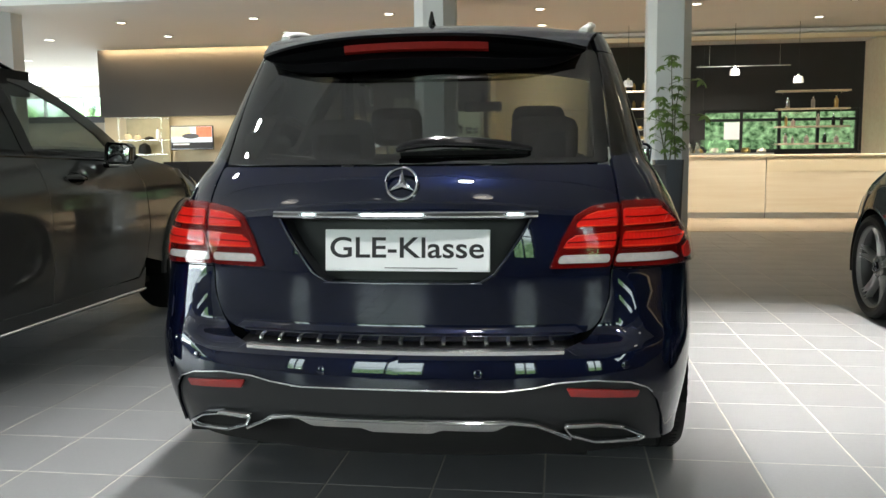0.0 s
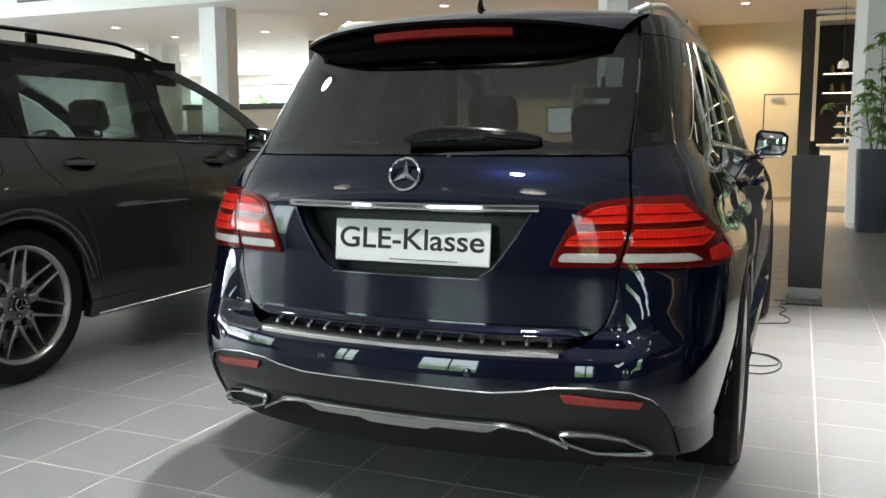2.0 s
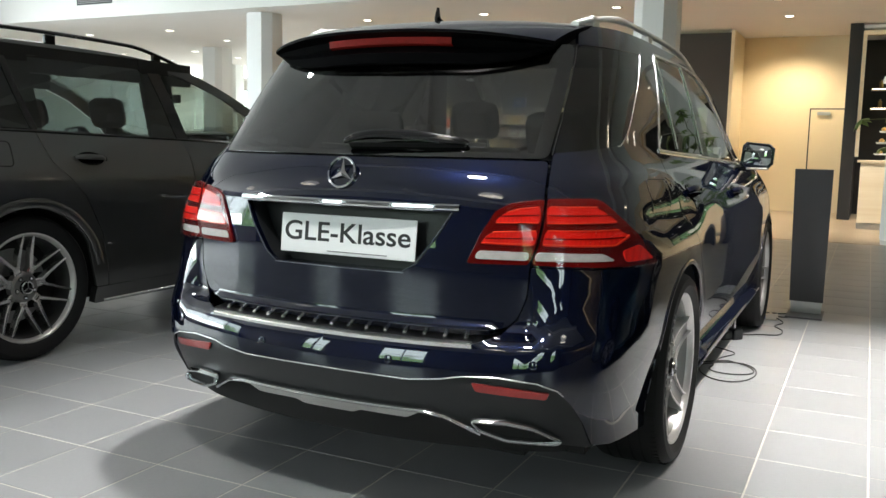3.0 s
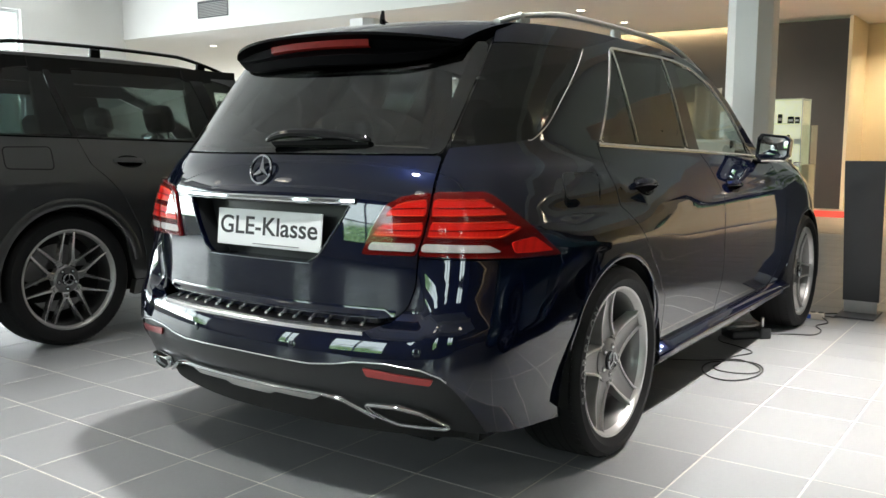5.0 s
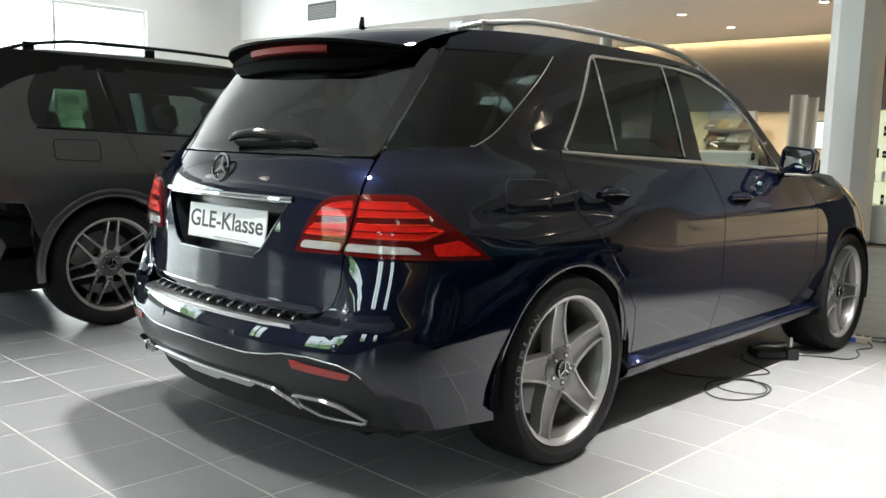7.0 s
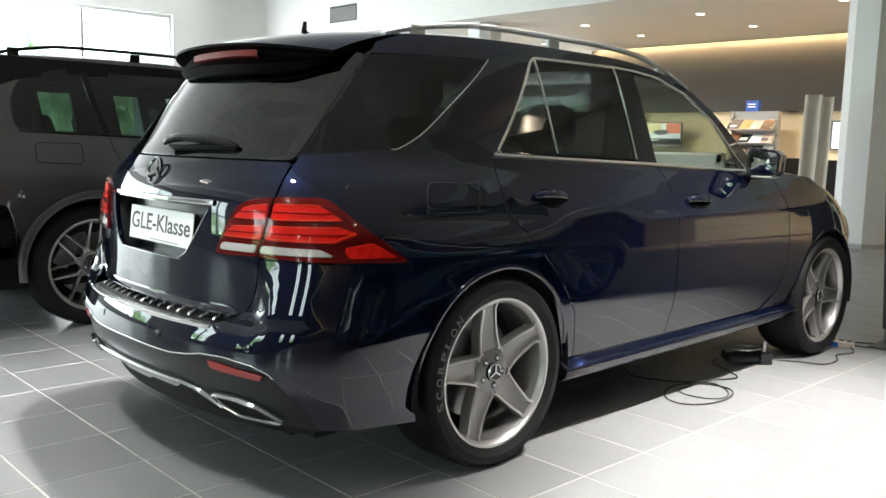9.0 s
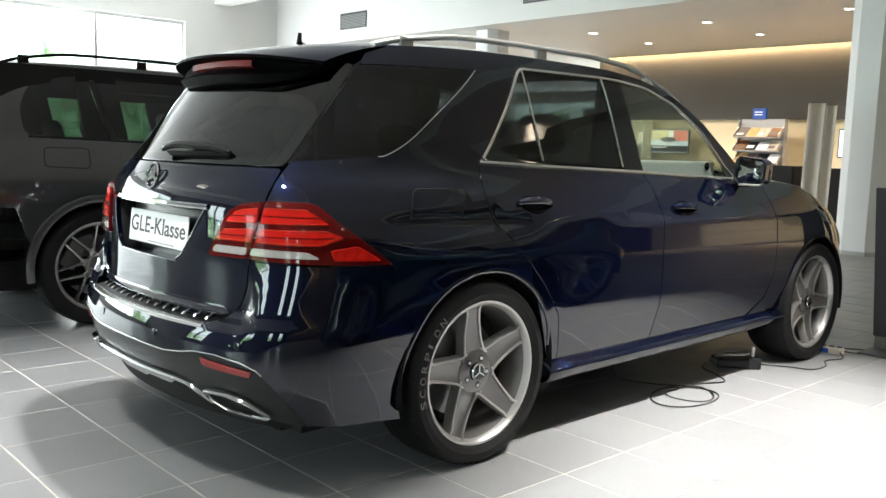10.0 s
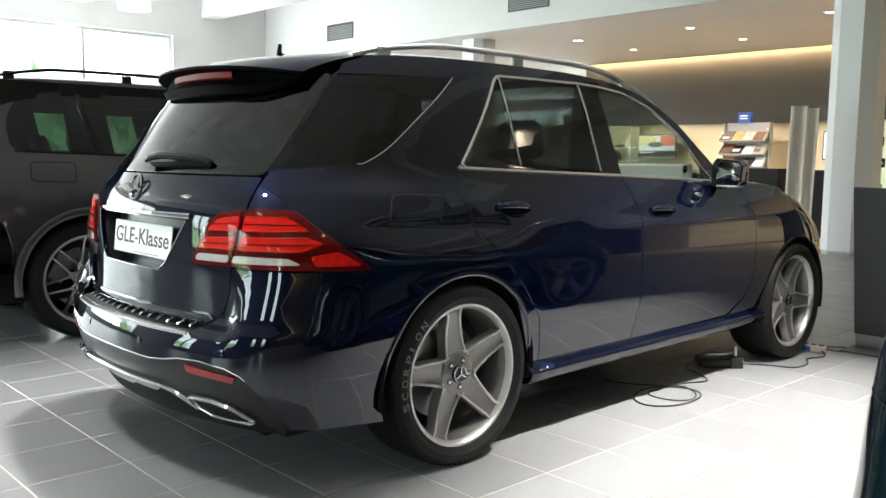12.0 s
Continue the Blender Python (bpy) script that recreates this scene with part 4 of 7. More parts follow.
SOUTH = [(-7.6, -6.3), (-3.6, -1.0), (3.0, 4.1), (6.4, 7.7)]
ends = [-15.4] + [x for w in SOUTH for x in w] + [9.6]
structure("wall_south", HALL_WALL, (-15.4, -10, 0, 9.6, -9.7, 0.8), (-15.4, -10, 4.0, 9.6, -9.7, HIGH), label="grey wall with tall street windows", category="wall")
for k in range(0, len(ends), 2):
    structure("wall_south_pier_%d" % (k // 2 + 1), HALL_WALL, (ends[k], -10, 0.8, ends[k + 1], -9.7, 4.0), label="grey pier beside a tall street window", category="wall")
structure("wall_west", WHITE, (-15.4, -9.7, 0, -15.1, 7.6, 1.0), (-15.4, -9.7, 3.87, -15.1, 7.6, HIGH), (-15.4, 7.6, 0, -15.1, EDGE - 0.25, HIGH), label="white wall with a long window band", category="wall")
structure("wall_far_west", WHITE, (-22.5, EDGE, 0, -22.2, 24.3, LOW), label="white wall at the far side of the low hall", category="wall")
structure("wall_north", WHITE, (-22.5, 24.3, 0, -9.3, 24.6, 0.9), (-22.5, 24.3, 3.15, -9.3, 24.6, LOW), (-9.5, 15.46, 0, -9.3, 24.3, LOW), label="white wall under the far windows", category="wall")
structure("wall_low_south", WHITE, (-22.5, EDGE - 0.25, 0, -15.4, EDGE, LOW), label="white return wall", category="wall")
structure("partition", BANNER, (-13.2, 15.5, 0, -9.42, 15.62, 1.92), label="greige partition behind the grey car", category="wall")
structure("partition_cap", BLACK, (-13.25, 15.42, 1.92, -9.41, 15.7, 2.06), label="black cap along the greige partition", category="trim")

for k, (y0, y1) in enumerate(((-6.5, -6.1), (-1.5, -1.1), (5.3, 5.7), (8.3, 8.7))):
    structure("beam_%d" % (k + 1), CEIL, (-15.1, y0, HIGH - 0.42, 9.6, y1, HIGH - 0.002), label="white boxed ceiling beam", category="beam")


def glazing(name, a, b, z0, z1, n, rails, depth=0.12, label="aluminium framed window with clear panes", metal=None):
    """A framed window from plan point a to b, with n panes."""
    a, b = Vector((*a, 0)), Vector((*b, 0))
    length, turn = (b - a).length, math.degrees(math.atan2(b.y - a.y, b.x - a.x))
    w = thing(name, (a.x, a.y, 0), label, "window", kind="structure", rz=turn)
    fr = bmesh.new()
    for z in (z0, *rails, z1 - 0.06):
        box(fr, 0, -depth / 2, z, length, depth / 2, z + 0.06)
    for k in range(n + 1):
        x = (length - 0.06) * k / n
        box(fr, x, -depth / 2 + 0.004, z0, x + 0.06, depth / 2 - 0.004, z1)
    part("window_frame", fr, metal or ALU, w, smooth=False)
    for k in range(n):
        bm = bmesh.new()
        x0, x1 = length * k / n + 0.03, length * (k + 1) / n - 0.03
        box(bm, x0, -0.006, z0 + 0.05, x1, 0.006, z1 - 0.05)
        p = part("pane", bm, PANE, w, smooth=False)
        p.visible_shadow = False
    return w


for k, (x, x1) in enumerate(SOUTH):
    glazing("window_%d" % (k + 5), (x, -9.85), (x1, -9.85), 0.8, 4.0, 2, (2.3,), label="tall dark framed street window", metal=BLACK)
glazing("window_2", (-15.25, 7.6), (-15.25, -9.7), 1.0, 3.87, 9, (), label="long window band in a white wall")
glazing("window_3", (-22.2, 24.45), (-9.5, 24.45), 0.9, 3.15, 9, (2.2,), label="bright far window band")
glazing("window_4", (3.5, 16.9), (6.7, 16.9), 1.13, 2.03, 4, (1.78,), 0.08, "low strip window behind the bar", BLACK)


def backdrop(name, mat, m, w, h):
    bm = bmesh.new()
    bmesh.ops.create_grid(bm, x_segments=1, y_segments=1, size=0.5, matrix=pose(0, 0, h / 2, 90) @ Matrix.Diagonal((w, h, 1, 1)))
    ob = part(name, bm, mat, None, smooth=False)
    ob.matrix_world = m
    return tagged(ob, "far trees and bright sky outside the windows", "backdrop", kind="structure")


backdrop("backdrop_south", SOUTHVIEW, pose(-3, -24, -0.5), 70, 14)
backdrop("backdrop_west", SKYVIEW, pose(-30, 0, -0.5, 0, 0, 90), 60, 14)
backdrop("backdrop_north", SKYVIEW, pose(-16, 34, -0.5), 44, 12)
backdrop("backdrop_bar", GREEN, pose(5, 21, -0.5), 16, 9)
structure("ground", TILE, (-60, -60, -0.5, 60, 60, -0.22), label="plain paved ground outside", category="ground")


def column(name, x, y, w, h, c=0.12):
    """An upright with broad chamfers, on a small recessed foot."""
    def ring(k):
        a, b = w / 2 - k, w / 2 - c
        return [(-b, -a), (b, -a), (a, -b), (a, b), (b, a), (-b, a), (-a, b), (-a, -b)]
    t = thing(name, (x, y, 0), "white painted chamfered concrete column", "column", kind="structure")
    bm = bmesh.new()
    prism(bm, ring(0), 0.06, h)
    part("shaft", bm, COLUMN, t, smooth=False)
    bm = bmesh.new()
    prism(bm, ring(0.012), 0, 0.062)
    part("foot", bm, ALU, t, smooth=False)
    return t


column("column_1", 2.03, 10.75, 0.62, LOW)
column("column_2", -1.40, 10.67, 0.62, LOW, 0.16)
column("column_3", -8.55, 10.68, 0.58, LOW, 0.14)
column("column_4", -13.4, 15.0, 0.62, LOW)
column("column_5", -16.3, 19.0, 0.62, LOW)


def downlight(x, y, z, r=0.085):
    t = thing("downlight", (x, y, z), "round recessed ceiling downlight with bright lens", "downlight", "recessed ceiling lights")
    bm = bmesh.new()
    lathe(bm, [(r * 0.78, -0.004), (r, -0.012), (r * 1.12, -0.010), (r * 1.15, 0.0)], 20, cap=False)
    part("ring", bm, SATIN, t)
    bm = bmesh.new()
    lathe(bm, [(r * 0.8, 0.0), (r * 0.8, -0.005)], 20)
    part("lens", bm, LAMP_GLOW, t)
    return t


first = downlight(-7.1, 11.9, LOW)
for gx in (-14.4, -12.0, -9.6, -4.71, -2.36, 0.13, 2.6, 5.0, 7.3):
    copy_thing(first, pose(gx, 11.9, LOW))
for gx in (-12.0, -9.6, -7.1, -4.71, 0.13, 4.96):
    copy_thing(first, pose(gx, 13.72, LOW))
for gx in (3.44, 4.49, 5.52):
    copy_thing(first, pose(gx, 15.7, 3.40))
for gx in (-17.0, -14.5, -12.3):
    for gy in (15.4, 17.1, 18.8, 20.5):
        copy_thing(first, pose(gx, gy, LOW))


def vent(x, z, w, h):
    t = thing("ceiling_vent", (x, EDGE - 0.254, z), "grey louvred air grille in the white fascia", "vent", "air grilles")
    boxes("frame", STAND_GREY, t, (-w / 2, -0.012, 0, w / 2, 0.0, 0.02), (-w / 2, -0.012, h - 0.02, w / 2, 0, h), (-w / 2, -0.012, 0.02, -w / 2 + 0.02, 0, h - 0.02), (w / 2 - 0.02, -0.012, 0.02, w / 2, 0, h - 0.02))
    boxes("backing", STAND_GREY, t, (-w / 2 + 0.02, -0.0018, 0.02, w / 2 - 0.02, -0.0002, h - 0.02))
    for k in range(9):
        zz = 0.03 + (h - 0.06) * k / 9
        boxes("slat", RACK_GREY, t, (-w / 2 + 0.02, -0.008, zz, w / 2 - 0.02, -0.002, zz + 0.014))


vent(-12.03, 3.74, 0.93, 0.34)
vent(-6.65, 3.77, 0.92, 0.34)
structure("service_door", CREAM, (0.40, 16.56, 0.01, 1.03, 16.598, 2.05), label="flush cream service door", category="door")
boxes("door_frame", PLASTIC, bpy.data.objects["service_door"], (0.375, 16.57, 0, 0.398, 16.6, 2.075), (0.398, 16.57, 2.052, 1.03, 16.6, 2.075))
boxes("door_closer", ALU, bpy.data.objects["service_door"], (0.52, 16.5, 1.94, 0.76, 16.56, 2.0))


def blue_suv(P, at, rz, label, shown=True, style="five"):
    B = HERO
    car = thing("suv", at, label, "car", "cars on display", rz=rz)
    EDGE_Z = [(0.45, 1.575), (0.62, 1.612), (0.9, 1.642), (1.5, 1.658), (2.0, 1.655), (2.3, 1.635), (2.6, 1.565), (2.85, 1.445), (3.05, 1.30), (3.3, 1.140), (3.45, 1.118), (3.8, 1.092), (4.0, 1.058), (4.2, 1.012), (4.5, 0.905), (4.7, 0.785)]
    edge, roof = roofline(B, EDGE_Z, lambda y: 0.048 * smooth(0.3, 1.3, y) + 0.012)
    S = B.s_at

    def top(y0, y1, n=14, drop=0.0):
        return [(S(y, edge(y) - drop), edge(y) - drop, 0.0) for y in steps(y0, y1, n)]

    # tail
    gap = [(0.775, 1.160), (0.735, 1.06), (0.652, 0.85), (0.643, 0.75), (0.620, 0.685), (0.588, 0.650)]
    recess = [(-0.42, 1.0, 0.0), (-0.285, 0.826), (-0.245, 0.803), (0.245, 0.803), (0.285, 0.826), (0.42, 1.0, 0.0)]
    low = [(0.715, 1.0, 0.0)] + gap[2:] + [(0.53, 0.640), (-0.53, 0.640)] + [(-s, z) for s, z in gap[2:][::-1]] + [(-0.715, 1.0, 0.0)] + recess
    up = [(0.715, 1.0, 0.0), gap[1], gap[0], (-gap[0][0], gap[0][1]), (-gap[1][0], gap[1][1]), (-0.715, 1.0, 0.0)]
    tg = panel(B, "tailgate", [up, low], P, car, r=0.02)
    panel(B, "plate_recess", [[(-0.43, 1.005), (-0.29, 0.820), (-0.245, 0.796), (0.245, 0.796), (0.29, 0.820), (0.43, 1.005)]], PLASTIC, tg, off=-0.082, depth=0.0)
    for a, b in (((-0.42, 1.0), (-0.285, 0.826)), ((-0.285, 0.826), (-0.245, 0.803)), ((-0.245, 0.803), (0.245, 0.803)), ((0.245, 0.803), (0.285, 0.826)), ((0.285, 0.826), (0.42, 1.0))):
        bm = bmesh.new()
        n = 8
        for k in range(n):
            q = [(a[0] + (b[0] - a[0]) * t, a[1] + (b[1] - a[1]) * t) for t in (k / n, (k + 1) / n)]
            vs = []
            for s, z in q:
                p, nn = Vector(B.point(s, z)), Vector(B.normal(s, z))
                vs += [p - nn * 0.003, p - nn * 0.085]
            bm.faces.new([bm.verts.new(v) for v in (vs[0], vs[1], vs[3], vs[2])])
        # left side blackened to keep the west windows' glare off; right side is body paint
        part("recess_side", bm, PLASTIC if a[0] < -0.24 and b[0] < 0 else P, tg)
    trim(B, "chrome_strip", [(-0.445, 1.012), (0.445, 1.012)], CHROME, tg, 0.022, 0.010, "broad polished chrome strip")
    # thin chrome line drawn for the highlight along the painted recess edge
    trim(B, "recess_lip", [(-0.250, 0.8005), (0.250, 0.8005)], CHROME, tg, 0.003, 0.002, "thin chrome line in place of the paint edge highlight")
    for d in (-1, 1):
        trim(B, "recess_edge", [(d * 0.42, 0.997), (d * 0.287, 0.829), (d * 0.247, 0.806)], P, tg, 0.008, 0.003)
    # show plate: white board with black print
    bm = bmesh.new()
    mp = Matrix.Translation((0.010, 0.141, 0.898)) @ pose(0, 0, 0, -6, 0, 0)
    box(bm, -0.262, -0.006, -0.066, 0.262, 0.0, 0.066, mp)
    plate = part("sign_plate", bm, PLATE, tg, "white show plate with black lettering", smooth=False, bevel=0.004)
    word = lettering("GLE-Klasse", 0.488, 0.064)
    word.transform(mp @ Matrix.Translation((-0.245, -0.0064, -0.022)) @ pose(0, 0, 0, 90))
    word.materials.append(INK)
    new("print_word", word).parent = plate
    bm = bmesh.new()
    box(bm, -0.07, -0.0078, -0.056, 0.16, -0.0062, -0.0535, mp)
    part("small_print_bar", bm, STAND_GREY, plate, smooth=False)
    # round badge: ring with three arms
    bm = bmesh.new()
    me = Matrix.Translation((0, 0.128, 1.107)) @ pose(0, 0, 0, 76, 0, 0)
    lathe(bm, [(0.0445, 0.002), (0.046, 0.010), (0.050, 0.0125), (0.0535, 0.009), (0.054, 0.0)], 44, me, cap=False)
    for k in range(3):
        a = me @ pose(0, 0, 0, 0, 0, 90 + 120 * k)
        c, l, r_, t = (bm.verts.new(a @ Vector(v)) for v in ((0, 0, 0.013), (-0.002, 0.011, 0.003), (-0.002, -0.011, 0.003), (0.049, 0, 0.006)))
        bm.faces.new((c, r_, t))
        bm.faces.new((c, t, l))
    part("round_badge", bm, CHROME, tg, "polished chrome ring badge with three arms")
    # rear window, brake light, spoiler, wiper
    rear_glass = panel(B, "rear_window", [[(0.772, 1.168), (0.818, 1.36), (0.862, 1.555), (-0.862, 1.555), (-0.818, 1.36), (-0.772, 1.168)]], GLASS_REAR, car, depth=0.006, r=0.03, label="dark tinted tail window")
    for d in (-1, 1):
        panel(B, "window_border", [[(d * 0.772, 1.168), (d * 0.862, 1.555), (d * 0.80, 1.555), (d * 0.715, 1.168)]], GLOSS_BLACK, rear_glass, off=-0.003, depth=0.0)
    panel(B, "window_border", [[(-0.75, 1.168), (0.75, 1.168), (0.75, 1.185), (-0.75, 1.185)]], GLOSS_BLACK, rear_glass, off=-0.0025, depth=0.0)

    def spoiler_fn(v, u):
        # v: 0 at the roof, 1 at the lip; u across
        y = 0.80 - 0.46 * v + (0.17 * abs(u) ** 3 + 0.02 * abs(u)) * v
        x0, _, z0 = roof(0.80, u)
        return (x0 * (1 - 0.075 * v), y, z0 + 0.003 - 0.038 * v - 0.044 * v * v)
    us, vs = steps(-1, 1, 40), steps(0, 1, 10)
    bm = bmesh.new()
    topv = [[bm.verts.new(spoiler_fn(v, u)) for u in us] for v in vs]
    lip, cave, cave_low, jaw, low_ring, und = [], [], [], [], [], []
    for u in us:
        x, y, z = spoiler_fn(1, u)
        k = 1 - abs(u) ** 5
        lip.append(bm.verts.new((x, y - 0.002, z - 0.010)))
        cave.append(bm.verts.new((x * 0.99, y + 0.066 * k, z - 0.016 - 0.006 * k)))
        cave_low.append(bm.verts.new((x * 0.985, y + 0.078 * k, z - 0.018 - 0.034 * k)))
        jaw.append(bm.verts.new((x * 0.98, y + 0.001 + 0.022 * k, z - 0.019 - 0.058 * k)))
        low_ring.append(bm.verts.new((x * 0.97, y + 0.004 + 0.034 * k, z - 0.020 - 0.090 * k)))
        und.append(bm.verts.new((x * 0.955, y + 0.10, z - 0.026 - 0.093 * k)))
    rows = topv + [lip, cave, cave_low, jaw, low_ring, und]
    for a, b in zip(rows, rows[1:]):
        for i in range(len(us) - 1):
            bm.faces.new((a[i], a[i + 1], b[i + 1], b[i])).material_index = 0 if b in topv else 1
    for i in (0, -1):
        bm.faces.new([r_[i] for r_ in rows]).material_index = 1
    spo = part("spoiler", bm, [P, SPOILER_BLACK], car, "roof spoiler with black underside")
    bm = bmesh.new()
    rows3 = []
    for u in steps(-0.43, 0.43, 24):
        x, y, z = spoiler_fn(1, u)
        rows3.append([bm.verts.new(v) for v in ((x, y + 0.066, z - 0.018), (x, y + 0.052, z - 0.021), (x, y + 0.054, z - 0.044), (x, y + 0.07, z - 0.050))])
    for a, b in zip(rows3, rows3[1:]):
        for i in range(3):
            bm.faces.new((a[i], b[i], b[i + 1], a[i + 1]))
    part("high_brake_light", bm, BRAKE_RED, spo, "narrow dull red brake light")
    bm = bmesh.new()
    pts = [Vector(B.point(s, z)) + Vector(B.normal(s, z)) * h for s, z, h in ((-0.03, 1.192, 0.028), (0.02, 1.205, 0.034), (0.12, 1.215, 0.034), (0.28, 1.214, 0.028), (0.42, 1.207, 0.018), (0.475, 1.203, 0.012))]
    cv = spline(pts, 5)
    rad = [0.007 + 0.011 * math.sin(math.pi * min(1, k / (len(cv) - 1) * 1.02)) ** 0.8 for k in range(len(cv))]
    tube(bm, cv, rad, 10)
    wiper = part("wiper", bm, GLOSS_BLACK, rear_glass, "black rear wiper arm")
    trim(B, "wiper_blade", [(-0.02, 1.196), (0.46, 1.199)], RUBBER, wiper, 0.010, 0.016)

    # tail lights
    shell_in = [(0.458, 0.845), (0.505, 0.935), (0.565, 1.006), (0.625, 1.030), (0.729, 1.043), (0.648, 0.848)]
    shell_out = [(0.740, 1.045), (0.92, 1.045, 0.03), (1.01, 0.972), (1.10, 0.905), (1.205, 0.835, 0.004), (0.91, 0.842), (0.659, 0.848)]
    for d in (-1, 1) if shown else ():
        tl = new("tail_light")
        tl.parent = car
        tl["label"] = "red tail light with a white band"
        fl = (lambda o: o) if d > 0 else (lambda o: mirror([o])[0])
        panel(B, "lens_shell", [fl(shell_in), fl(shell_out)], RED_SHELL, tl, off=0.008, depth=0.022, r=0.012, cell=0.03)
        for nm, o, mt in (("upper_light_guide", [(0.556, 0.972), (0.584, 0.995, 0.03), (0.628, 1.010, 0.03), (0.709, 1.020), (0.695, 0.973)], RED),
                          ("lower_light_guide", [(0.506, 0.906), (0.522, 0.930, 0.03), (0.556, 0.943, 0.03), (0.683, 0.948), (0.667, 0.906)], RED),
                          ("upper_light_guide", [(0.734, 1.021), (0.895, 1.019, 0.03), (0.965, 0.972), (0.717, 0.973)], RED),
                          ("lower_light_guide", [(0.709, 0.949), (0.95, 0.951), (1.01, 0.930), (0.93, 0.904), (0.692, 0.906)], RED),
                          ("tip_light_guide", [(0.960, 0.888), (1.060, 0.902), (1.155, 0.852), (0.975, 0.855)], RED),
                          ("white_band", [(0.483, 0.861), (0.496, 0.884), (0.652, 0.885), (0.646, 0.861)], LENS_WHITE),
                          ("white_band", [(0.667, 0.861), (0.676, 0.885), (0.880, 0.882), (0.925, 0.861)], LENS_WHITE)):
            panel(B, nm, [fl(o)], mt, tl, off=0.0115, depth=0.004, r=0.012, cell=0.03)
        for o in ([(0.560, 0.971), (0.690, 0.973)], [(0.718, 0.973), (0.955, 0.974)], [(0.506, 0.909), (0.664, 0.910)], [(0.694, 0.910), (0.925, 0.907), (1.0, 0.934)],
                  [(0.60, 1.002), (0.640, 1.013), (0.706, 1.020)], [(0.742, 1.021), (0.895, 1.019)], [(0.545, 0.942), (0.680, 0.950)], [(0.714, 0.951), (0.955, 0.951)]):
            trim(B, "guide_edge", fl(o), RED_LINE, tl, 0.0060, 0.0145)
        for o in ([(0.566, 0.990), (0.700, 0.996)], [(0.730, 0.996), (0.932, 0.994)], [(0.518, 0.923), (0.674, 0.927)], [(0.702, 0.927), (0.975, 0.928)]):
            trim(B, "guide_groove", fl(o), RED_SHELL, tl, 0.0070, 0.0140)
        panel(B, "clear_cover", [fl(shell_in), fl(shell_out)], LENS_CLEAR, tl, off=0.0185, depth=0.012, r=0.012, cell=0.03, label="clear outer lens").visible_shadow = False

    # bumper
    for d in () if shown else (-1, 1):
        fl = (lambda o: o) if d > 0 else (lambda o: mirror([o])[0])
        slot = [(0.86, 0.26), (0.95, 0.26), (0.985, 0.44), (0.95, 0.53), (0.90, 0.50)]
        duct = panel(B, "air_slot", [fl(slot)], VOID, car, off=0.004, depth=0.02, r=0.02, label="black air slot in the bumper corner")
        trim(B, "slot_rim", fl([(0.955, 0.26), (0.99, 0.44), (0.955, 0.535)]), SATIN, duct, 0.012, 0.009)
    line = [(0.0, 0.488), (0.32, 0.485), (0.42, 0.495), (0.49, 0.508), (0.60, 0.512), (0.72, 0.500), (0.785, 0.478), (0.835, 0.43), (0.88, 0.36), (0.915, 0.275)]
    chrome = line[:7] + [(0.805, 0.462)]
    upper_edge = [(0.0, 0.600), (0.50, 0.602), (0.578, 0.632), (0.622, 0.676), (0.648, 0.745), (0.658, 0.838)]
    arch_pts = arch(B, 1.05, 0.375, 0.405, 180 - 14, 36)
    back_arch = arch(B, 1.05, 0.375, 0.405, 180 + 18, 180 - 38, 12)
    half = line + [(1.0, 0.262), (1.18, 0.258)] + back_arch + [(1.20, 0.828), (0.91, 0.835)] + upper_edge[::-1]
    bump = panel(B, "rear_bumper", [half, mirror([half])[0]], P, car, r=0.004)
    lower = line + [(0.93, 0.258), (0.80, 0.282), (0.56, 0.305), (0.50, 0.335), (0.42, 0.365), (0.0, 0.366)]
    lo = panel(B, "bumper_lower", [lower, mirror([lower])[0]], PLASTIC, bump, off=-0.012, depth=0.03, r=0.006, label="matt black lower bumper")
    full = [(-s, z) for s, z in chrome[::-1]] + chrome[1:]
    trim(B, "bumper_trim", full, SATIN, bump, 0.005, 0.0022, "thin satin chrome line", sub=0.02)
    bar = [(-0.545, 0.318), (-0.49, 0.345), (-0.43, 0.372), (-0.36, 0.382), (0.36, 0.382), (0.43, 0.372), (0.49, 0.345), (0.545, 0.318)]
    trim(B, "skid_bar", bar, CHROME, bump, 0.012, 0.009, "polished chrome bar under the bumper")
    skid = [(-0.36, 0.376), (0.36, 0.376), (0.30, 0.345), (0.13, 0.348), (0.10, 0.335), (-0.10, 0.335), (-0.13, 0.348), (-0.30, 0.345)]
    panel(B, "skid_plate", [skid], SATIN, bump, off=-0.006, depth=0.01, label="brushed silver skid plate")
    panel(B, "valance", [[(-0.55, 0.37), (0.55, 0.37), (0.86, 0.285), (0.86, 0.22), (-0.86, 0.22), (-0.86, 0.285)]], VOID, bump, off=-0.05, depth=0.0)
    for d in (-1, 1):
        fl = (lambda o: o) if d > 0 else (lambda o: mirror([o])[0])
        ex = [(0.520, 0.366), (0.545, 0.333), (0.625, 0.305), (0.785, 0.297), (0.802, 0.306), (0.715, 0.352), (0.635, 0.367)]
        e = panel(B, "exhaust_mouth", [fl(ex)], VOID, bump, off=-0.008, depth=0.03, r=0.008, label="black exhaust opening")
        trim(B, "exhaust_rim", fl(rounded(ex, 0.012)), CHROME, e, 0.013, 0.012, "polished chrome surround", closed=True, sub=0.02)
        panel(B, "reflector", [fl([(0.520, 0.489), (0.762, 0.468), (0.752, 0.447), (0.535, 0.462)])], RED_DULL, bump, off=-0.004, depth=0.006, r=0.006)
